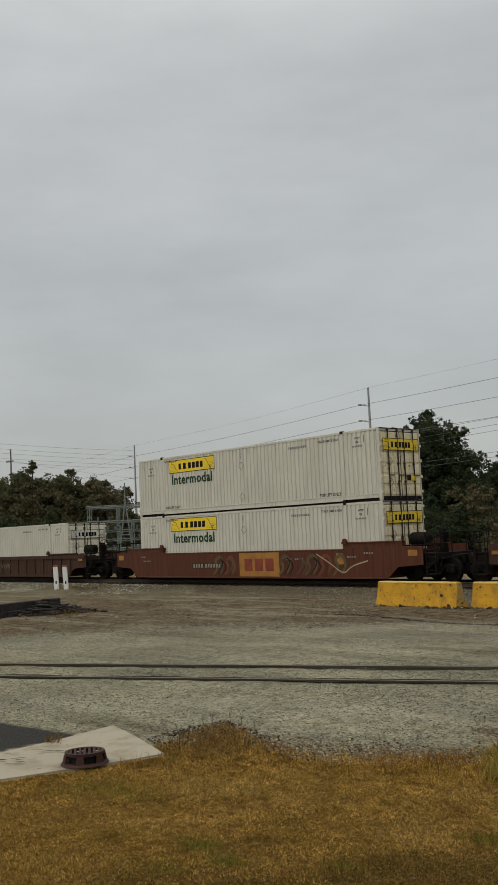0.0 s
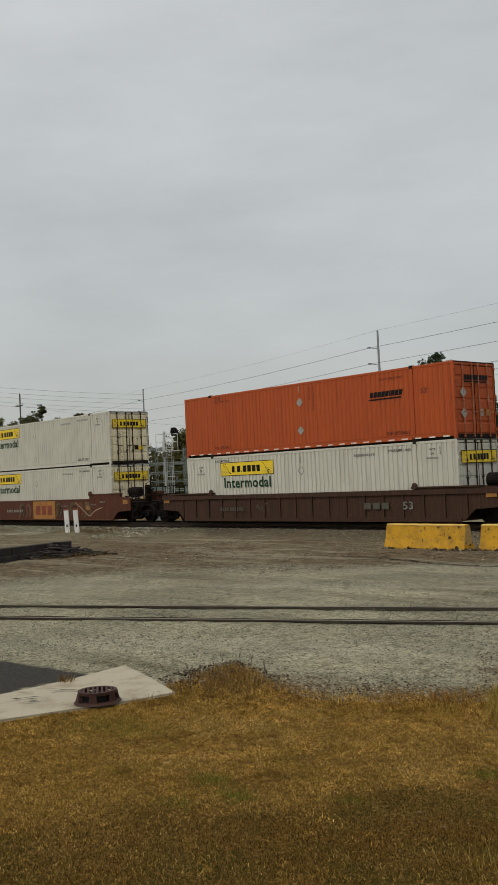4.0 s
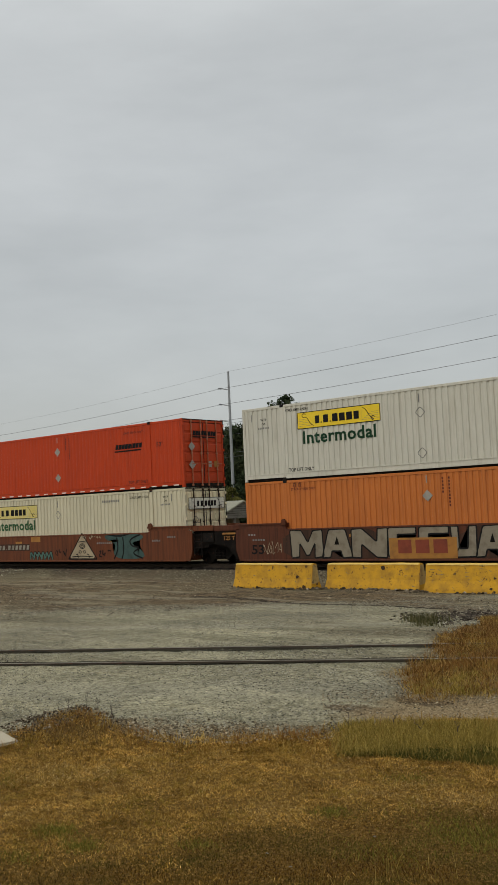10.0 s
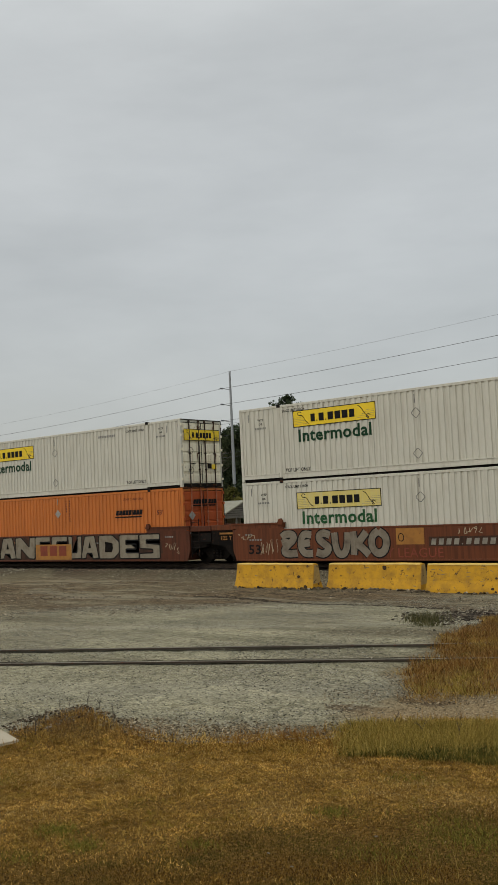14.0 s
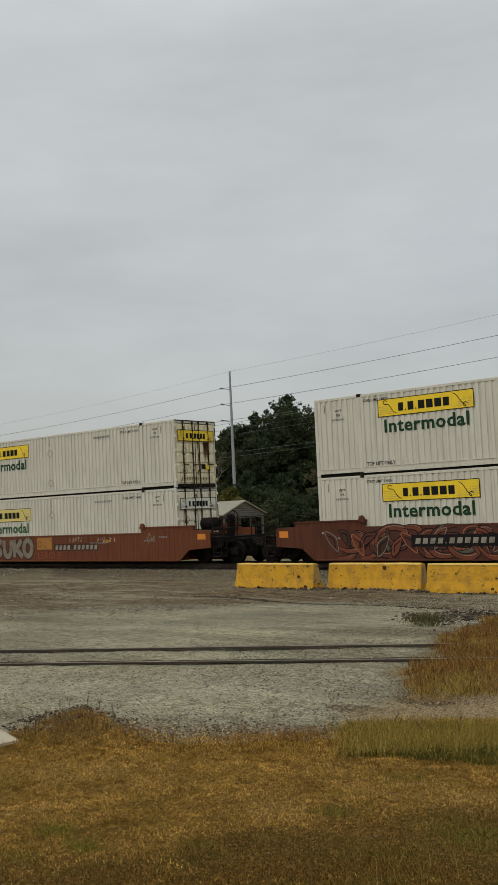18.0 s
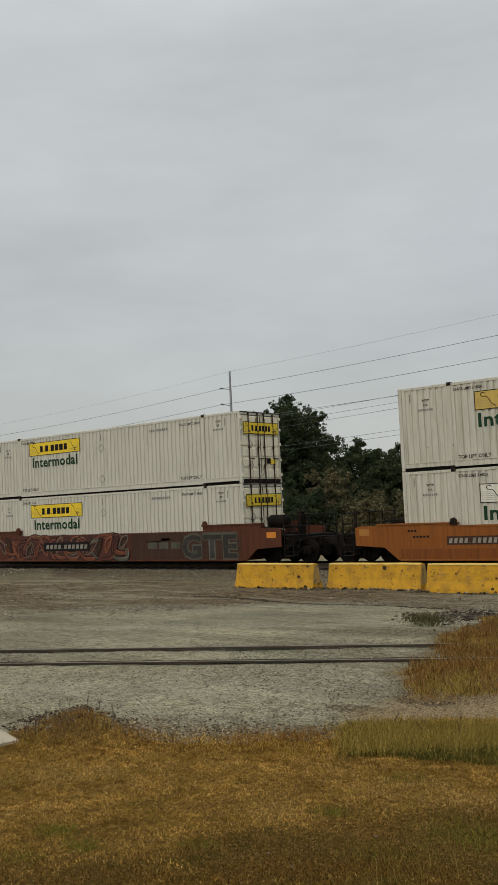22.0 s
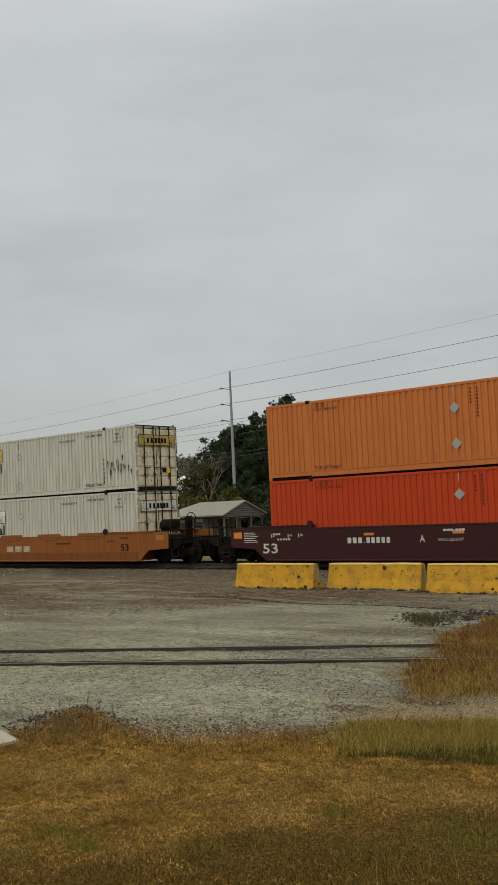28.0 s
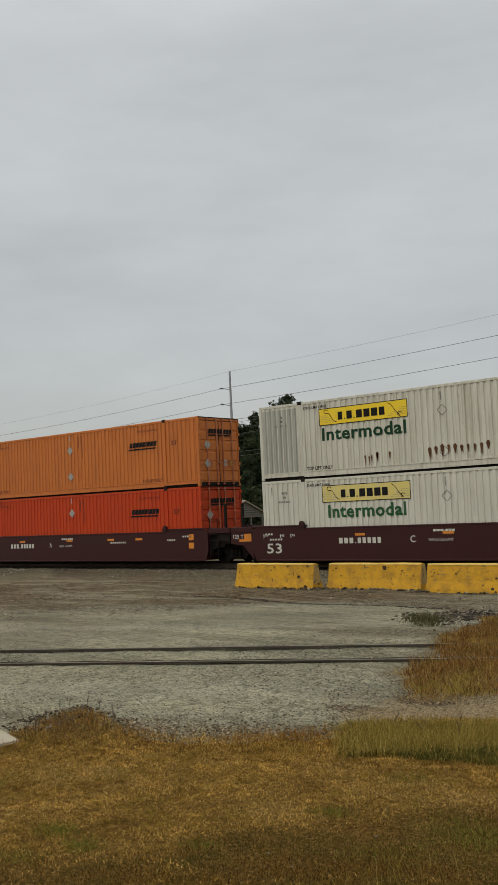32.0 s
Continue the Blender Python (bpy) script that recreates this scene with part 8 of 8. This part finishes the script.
# gravel of the yard
x, y = sector(170000, rng, 22, 67, 9.0, 26.0)
along, across = siding_coords(x, y)
k = (lawn(x, y) < 0.05) & (weeds(x, y) < 0.0) & ((x < -6.3) | (y > 11) | (rng.random(len(x)) < 0.12)) & (y < 26) & clear(x, y) & (np.abs(across) > 0.14) & (np.abs(across - 1.505) > 0.14) & (rng.random(len(x)) < 0.35 + 0.65 * step(-0.2, 0.4, wobble(x, y, 0.9, 3.0)))
scatter_stones("gravel", "pale grey crushed limestone gravel", x[k], y[k], rng.uniform(0.010, 0.034, k.sum()), "stone", 1, small=True)
# coarse rocks along the lawn's edge
x, y = sector(52000, rng, 30, 51, 9.5, 12.2)
d = lawn(x, y)
k = (d < 0.30) & (np.hypot(x, y) < np.interp(np.degrees(np.arctan2(-x, y)), [30, 35.2, 37.8, 40.8, 43.7, 45, 47, 48.5], [10.6, 10.45, 10.5, 10.95, 11.5, 11.45, 11.25, 11.2]) + 0.12 * wobble(x, y, 0.3, 25.0)) & (rng.random(len(x)) < step(-1.0, -0.1, d) * (0.35 + 0.65 * step(38.5, 41, np.degrees(np.arctan2(-x, y)))))
scatter_stones("gravel", "coarse tan and grey rocks at the lawn's edge", x[k], y[k], 0.011 + 0.033 * rng.random(k.sum()) ** 2.2, "rock", 2, small=True)
x, y = sector(9000, rng, 22, 36, 10.1, 12.4)
k = (lawn(x, y) < 0.0) & (weeds(x, y) < 0.2) & (rng.random(9000) < 0.35 + 0.65 * step(-0.2, 0.4, wobble(x, y, 0.5, 26.0)))
scatter_stones("gravel", "tan stones scattered on bare earth", x[k], y[k], 0.008 + 0.030 * rng.random(k.sum()) ** 3, "rock", 10, small=True)
# ballast shoulder
x, y = rng.uniform(-64, -8, 10500), rng.uniform(26.2, 28.75, 10500)
scatter_stones("ballast", "grey and rust-stained track ballast", x, y, rng.uniform(0.04, 0.095, 10500), "ballast", 3, small=True)
# stones and clods in the dirt
x, y = sector(34000, rng, 22, 66, 20.5, 38)
k = (weeds(x, y) < 0.3) & (y < 26.4) & (np.hypot(x, y) > np.interp(np.degrees(np.arctan2(-x, y)), [22, 28, 30.3, 32.9, 36.2, 39.1, 41.5, 44.8, 48, 66], [20.5, 21.5, 24.0, 25.7, 26.3, 25.9, 25.0, 23.9, 24.0, 24.8]) - 0.6 + 0.9 * wobble(x, y, 0.9, 20.0)) & (rng.random(34000) < 0.3 + 0.7 * step(-0.3, 0.5, wobble(x, y, 1.1, 6.0)))
scatter_stones("gravel", "loose stones and clods in brown dirt", x[k], y[k], 0.018 + 0.06 * rng.random(k.sum()) ** 3, "soil_stone", 4, small=True)
x, y = rng.normal(-9.5, 0.6, 700), rng.normal(18.3, 0.75, 700)
scatter_stones("clods", "dark broken clods of old asphalt and soil", x, y, rng.uniform(0.03, 0.11, 700), "clod", 5, 0.45)
x = rng.uniform(-20, -11, 700)
y = 20.6 - 0.10 * (x + 16) + rng.normal(0, 0.10, 700) + 0.25 * np.sin(x * 0.9)
scatter_stones("clods", "dark ridge of scraped soil", x, y, rng.uniform(0.025, 0.07, 700), "clod", 6, 0.5)
x, y = rng.uniform(-21, -10.3, 2600), 23.93 + rng.normal(0, 0.13, 2600)
k = rng.random(2600) < 0.12 + 0.88 * step(0.0, 0.45, wobble(x, y * 0.2, 0.55, 21.0)) + 1.0 * (np.abs(x + 17.5) < 0.45) + 0.5 * (np.abs(x + 13.9) < 0.35)
scatter_stones("clods", "soil and crumbled concrete along the barriers", x[k], y[k], 0.02 + 0.10 * rng.random(k.sum()) ** 2, "soil_stone", 7, 0.8)
# pale lichened ballast where the posts stand
x, y = rng.uniform(-64, -37, 6000), rng.uniform(24.6, 28.6, 6000)
k = rng.random(6000) < step(-36.0, -41.0, x + 1.2 * wobble(x, y, 1.4, 17.0))
scatter_stones("ballast", "pale greenish grey ballast by the marker posts", x[k], y[k], rng.uniform(0.05, 0.11, k.sum()), "ballast_pale", 9, small=True)

# lawn
x, y = sector(640000, rng, 22, 67, 4.6, 12.3)
d = lawn(x, y)
k = (d > 0.0) & clear(x, y) & (rng.random(len(x)) < 0.55 + 0.45 * step(-0.5, 0.3, wobble(x, y, 0.5, 9.0)))
x, y, d = x[k], y[k], d[k]
spots = lambda px, py, rows: sum(a * np.exp(-((px + r * math.sin(radians(az))) ** 2 + (py - r * math.cos(radians(az))) ** 2) / (w * w)) for az, r, w, a in rows)
DARK = ((40.9, 6.85, 0.30, 0.9), (42.8, 6.75, 0.26, 0.8), (35.2, 7.55, 0.13, 0.8), (28.0, 7.15, 0.45, 1.0), (31.0, 6.95, 0.28, 0.8), (34.2, 6.85, 0.30, 0.9), (49.2, 6.5, 0.30, 0.7), (38.0, 6.6, 0.35, 0.6), (25.5, 6.9, 0.6, 1.0), (55.0, 6.8, 0.4, 0.5), (36.8, 8.2, 0.12, 0.6), (46.6, 8.0, 0.12, 0.5))
PALE = ((51.2, 9.0, 0.55, 1.0), (48.0, 9.2, 0.45, 0.8), (39.2, 7.55, 0.22, 0.9), (28.0, 7.75, 0.30, 1.0), (44.5, 9.4, 0.50, 0.8), (30.2, 8.2, 0.35, 0.8), (36.2, 8.9, 0.35, 0.7), (54.0, 8.3, 0.4, 0.8), (41.6, 8.3, 0.30, 0.5), (33.6, 8.0, 0.25, 0.6))
# worn picks dark brown blades: in set spots, and ever more towards the camera
worn = rng.random(len(x)) < spots(x, y, DARK) - 0.5 * spots(x, y, PALE) + 0.10 + 0.80 * step(7.45, 6.25, np.hypot(x, y) + 0.5 * wobble(x, y, 0.5, 15.0) + 0.05 * np.clip(np.degrees(np.arctan2(-x, y)) - 42, -14, 4))
h = rng.uniform(0.007, 0.024, len(x)) * (1 + 0.5 * step(0.8, 0.0, d)) * (0.8 + 0.4 * step(-0.3, 0.4, wobble(x, y, 0.9, 10.0)))
short_blades("lawn_grass", "short dry yellow-brown lawn grass with green patches", x[~worn], y[~worn], h[~worn], 0.0062, "grass", 21)
short_blades("lawn_grass", "dark brown thatch among the dry lawn grass", x[worn], y[worn], h[worn], 0.0072, "grass_dark", 28)
# tufts that stand a little over the mown lawn
cx, cy = sector(15000, rng, 22, 67, 4.6, 12.0)
k = (lawn(cx, cy) > 0.05) & clear(cx, cy) & (rng.random(len(cx)) < 0.15 + 0.85 * step(-0.25, 0.35, wobble(cx, cy, 0.35, 22.0)))
k &= rng.random(len(cx)) > 0.75 * step(7.3, 6.3, np.hypot(cx, cy) + 0.05 * np.clip(np.degrees(np.arctan2(-cx, cy)) - 42, -14, 4)) + spots(cx, cy, DARK)
cx, cy = cx[k], cy[k]
size, tall = np.repeat(rng.uniform(0.008, 0.030, len(cx)), 15), np.repeat(rng.uniform(0.012, 0.034, len(cx)), 15)
x, y = np.repeat(cx, 15) + rng.normal(size=len(size)) * size, np.repeat(cy, 15) + rng.normal(size=len(size)) * size
short_blades("lawn_grass", "small dry tufts standing in the lawn", x, y, tall * rng.uniform(0.5, 1.1, len(x)), 0.0058, "grass_tuft", 29, 0.9)
# bleached straw where the lawn has died back
x, y = sector(150000, rng, 22, 64, 5.8, 9.6)
k = (lawn(x, y) > 0.05) & clear(x, y) & (rng.random(len(x)) < 0.85 * spots(x, y, PALE) * step(-0.35, 0.25, wobble(x, y, 0.22, 23.0)))
short_blades("lawn_grass", "bleached straw-coloured patches of dead lawn", x[k], y[k], rng.uniform(0.008, 0.024, k.sum()), 0.0062, "grass_pale", 33)
# the rest of the lawn, round the camera
x, y = sector(46000, rng, 67, 382, 0.6, 10.5)
k = clear(x, y)
short_blades("lawn_grass", "short dry lawn grass", x[k], y[k], rng.uniform(0.02, 0.05, k.sum()), 0.014, "grass", 31)
x, y = sector(9000, rng, 22, 67, 0.6, 4.7)
short_blades("lawn_grass", "short dry lawn grass", x, y, rng.uniform(0.015, 0.04, len(x)), 0.010, "grass_dark", 32)
# small green patches where the lawn still grows
for i, (az, r, sx2, n) in enumerate(((51.6, 7.5, 0.10, 700), (50.2, 7.1, 0.09, 600), (35.8, 7.5, 0.09, 400), (28.2, 7.1, 0.22, 1100), (27.2, 6.8, 0.2, 800), (33.0, 6.6, 0.2, 500), (43.5, 6.9, 0.10, 260), (31.5, 8.4, 0.12, 260), (55.5, 9.2, 0.25, 700), (58.0, 9.5, 0.3, 800), (53.5, 7.0, 0.10, 260))):
    px, py = -r * math.sin(radians(az)), r * math.cos(radians(az))
    gx, gy = rng.normal(px, sx2, n), rng.normal(py, sx2 * 0.7, n)
    kk = clear(gx, gy)
    short_blades("lawn_grass", "small low patch of green grass in the dry lawn", gx[kk], gy[kk], rng.uniform(0.015, 0.045, kk.sum()), 0.006, "grass_patch", 200 + i)
# longer tufts along the edge
x, y = sector(26000, rng, 22, 56, 8.8, 12.5)
d = lawn(x, y)
k = (d > -0.10) & (d < 0.75) & clear(x, y) & (rng.random(len(x)) < 0.25 + 0.75 * step(0.0, 0.5, wobble(x, y, 0.3, 11.0)))
blades("lawn_grass", "longer dry straw-coloured grass at the lawn's edge", x[k], y[k], rng.uniform(0.04, 0.12, k.sum()), 0.006, "grass_dry", 22, 0.7)
# tall green strip
x, y = sector(34000, rng, 22, 36.5, 8.75, 10.4)
az, r = np.degrees(np.arctan2(-x, y)), np.hypot(x, y)
k = (r > 9.15 - 0.03 * (36 - az) + 0.10 * wobble(x, y, 0.3, 12.0)) & (lawn(x, y) > -0.08) & (rng.random(len(x)) < step(36.0, 33.8, az))
x, y, r = x[k], y[k], r[k]
far_part = rng.random(len(x)) < 0.12 + 0.30 * step(31.0, 35.0, np.degrees(np.arctan2(-x, y))) + 0.80 * step(9.15, 9.7, r + 0.25 * wobble(x, y, 0.4, 19.0))
blades("tall_grass", "tall green grass along the lawn's edge", x[~far_part], y[~far_part], rng.uniform(0.025, 0.065, (~far_part).sum()), 0.0052, "grass_green", 23, 0.7)
blades("tall_grass", "tall yellowing grass along the lawn's edge", x[far_part], y[far_part], rng.uniform(0.04, 0.115, far_part.sum()), 0.0045, "grass_straw", 24, 0.7)
# a few long seed stalks near by
for i, (az, r, n) in enumerate(((35.4, 5.6, 90), (30.5, 6.05, 36), (33.6, 5.4, 60))):
    px, py = -r * math.sin(radians(az)), r * math.cos(radians(az))
    blades("tall_grass", "thin straw-coloured seed stalks", rng.normal(px, 0.16, n), rng.normal(py, 0.12, n), rng.uniform(0.08, 0.20, n), 0.0028, "grass_straw", 240 + i, 0.5)
# brown weeds on the hump
x, y = rng.normal(-8.85, 0.75, 13000), rng.normal(7.15, 0.50, 13000)
k = (lawn(x, y) > -0.08) & clear(x, y)
blades("weeds", "brown dead weeds on a low hump of soil", x[k], y[k], rng.uniform(0.015, 0.055, k.sum()), 0.006, "grass_brown", 25, 0.9)
x, y = rng.normal(-8.95, 0.75, 2600), rng.normal(7.25, 0.5, 2600)
k = (np.abs(lawn(x, y)) < 0.45) & clear(x, y)
scatter_stones("clods", "dark crumbly soil on the hump at the lawn's edge", x[k], y[k], rng.uniform(0.012, 0.045, k.sum()), "soil_stone", 8, 0.7)
# weed patch beyond the gravel
x, y = sector(170000, rng, 22, 35, 11.0, 20.5)
w = weeds(x, y)
k = (w > -0.15) & (rng.random(len(x)) < (0.35 + 0.65 * step(-0.2, 0.4, wobble(x, y, 0.6, 13.0))) * step(-0.2, 0.5, w))
blades("weeds", "dry reddish-brown and straw-coloured weeds", x[k], y[k], rng.uniform(0.02, 0.07, k.sum()) * (1 + 0.9 * step(0.1, 0.6, wobble(x[k], y[k], 0.45, 18.0))), 0.006, "grass_dry", 26, 1.1)
k2 = k & (rng.random(len(x)) < 0.25 + 0.4 * step(14.0, 16.5, y))
blades("weeds", "dark dead weeds among dry grass", x[k2] + 0.03, y[k2], rng.uniform(0.02, 0.10, k2.sum()), 0.007, "grass_brown", 27, 1.2)
# clumps that stand up out of the weed patch, straw-yellow on its near side
cx, cy = sector(2200, rng, 22, 35, 10.9, 19.5)
k = (weeds(cx, cy) > 0.05) & (rng.random(len(cx)) < 0.30 + 0.70 * step(-0.1, 0.5, wobble(cx, cy, 0.8, 24.0)))
cx, cy = cx[k], cy[k]
near = rng.random(len(cx)) < 0.75 * step(14.5, 12.3, np.hypot(cx, cy)) * step(-6.9, -6.0, cx) + 0.08
for tone, pick, hi in (("grass_straw", near, 0.15), ("grass_russet", ~near, 0.19)):
    size, tall = np.repeat(rng.uniform(0.03, 0.11, pick.sum()), 38), np.repeat(rng.uniform(0.05, hi, pick.sum()), 38)
    x, y = np.repeat(cx[pick], 38) + rng.normal(size=len(size)) * size, np.repeat(cy[pick], 38) + rng.normal(size=len(size)) * size
    short_blades("weeds", "straw-yellow clumps of dry grass" if tone == "grass_straw" else "russet clumps of dead weeds", x, y, tall * rng.uniform(0.45, 1.1, len(x)), 0.010, tone, 34, 0.7)
# tufts in the gravel
for i, (tx, ty, n, hh, mt, sp) in enumerate(((-9.75, 16.9, 420, 0.24, "grass_olive", 0.20), (-9.3, 16.2, 200, 0.16, "grass_olive", 0.2), (-10.05, 5.85, 60, 0.14, "grass_brown", 0.06), (-44.0, 26.6, 500, 0.35, "grass_brown", 0.7), (-42.0, 26.9, 500, 0.3, "grass_brown", 0.8), (-28.2, 16.7, 700, 0.22, "grass_brown", 0.8))):
    x, y = rng.normal(tx, sp, n), rng.normal(ty, sp * 0.7, n)
    blades("weeds", "scrubby tuft of weeds in the gravel", x, y, rng.uniform(0.4, 1.0, n) * hh, 0.010, mt, 30 + i, 0.6)


def stalk(xx, yy, h, seed):
    """A dead forked weed stalk."""
    rnd = random.Random(seed)
    bm = bmesh.new()

    def grow(p, way, l, r, depth):
        q = p + way * l
        tube(bm, p, q, r, r * 0.7, sides=4)
        if depth:
            for _ in range(2):
                grow(q, (way + Vector((rnd.uniform(-0.7, 0.7), rnd.uniform(-0.7, 0.7), rnd.uniform(-0.1, 0.3)))).normalized(), l * 0.62, r * 0.65, depth - 1)
    grow(Vector((xx, yy, gz(xx, yy) - 0.02)), Vector((rnd.uniform(-0.3, 0.3), rnd.uniform(-0.3, 0.3), 1)).normalized(), h * 0.25, 0.005, 3)
    tagged(new("weed_stalk", finish("weed_stalk", bm, M["bark"])), "dead forked weed stalk", "weed", kind="stuff")


for i, (az, r, h) in enumerate(((52.6, 10.95, 0.55), (52.0, 11.3, 0.30), (50.6, 12.0, 0.30), (49.6, 12.2, 0.34), (49.0, 12.0, 0.28), (48.2, 11.5, 0.26), (51.2, 11.8, 0.24), (34.6, 10.1, 0.42), (32.0, 10.3, 0.40), (37.9, 9.9, 0.22), (30.4, 9.9, 0.35), (28.4, 9.8, 0.35))):
    stalk(-r * math.sin(radians(az)), r * math.cos(radians(az)), h, 70 + i)

# scraps on the lawn
for i, (az, r) in enumerate(((39.6, 6.6), (38.3, 6.3), (33.4, 6.9))):
    xx, yy = -r * math.sin(radians(az)), r * math.cos(radians(az))
    s = tagged(new("litter_scrap", finish("litter_scrap", soft_box(-0.011, 0.011, -0.005, 0.005, -0.002, 0.002, 0.0006), M["rail_dust"])), "small pale scrap lying in the dry grass", "litter", "scraps on the lawn")
    s.matrix_basis = pose(xx, yy, gz(xx, yy) + 0.02, 8, 5, 37 * i)

# ties under the main track
tie = finish("tie", soft_box(-0.115, 0.115, -1.30, 1.30, -0.33, -0.155, 0.012), M["tie_wood"])
for i in range(112):
    child("tie", tie, track, m=pose(-30 + i * 0.56, 0, 0))


# ================= motion =================
ROLL = [(0.0, 44.65), (2.0, 34.95), (5.5, 17.30), (7.0, 9.90), (9.0, 0.0), (13.0, -19.62), (19.0, -49.26), (23.0, -69.06), (28.0, -93.54), (32.0, -113.32)]


def shift(t):
    """How far the train stands from its zero mark, gliding between the timed marks."""
    ts, xs = [a for a, _ in ROLL], [b for _, b in ROLL]
    i = max(0, min(len(ts) - 2, next((k for k in range(len(ts) - 1) if t <= ts[k + 1]), len(ts) - 2)))

    def slope(k):
        a, b = max(0, k - 1), min(len(ts) - 1, k + 1)
        return (xs[b] - xs[a]) / (ts[b] - ts[a])
    h = ts[i + 1] - ts[i]
    u = (t - ts[i]) / h
    return (2 * u ** 3 - 3 * u ** 2 + 1) * xs[i] + (u ** 3 - 2 * u ** 2 + u) * h * slope(i) + (3 * u ** 2 - 2 * u ** 3) * xs[i + 1] + (u ** 3 - u ** 2) * h * slope(i + 1)


def motions():
    times = [i * 0.5 for i in range(65)]
    for ob, x, y, z in MOVING:
        walk(ob, [(t, pose(x + shift(t), y, z)) for t in times])
    spins = [i * 0.1 for i in range(321)]
    turns = [math.degrees(shift(t) / WHEEL_R) for t in spins]
    for ws, dx in SPIN:
        walk(ws, [(t, pose(dx, 0, WHEEL_R, 0, a, 0)) for t, a in zip(spins, turns)])


motions()
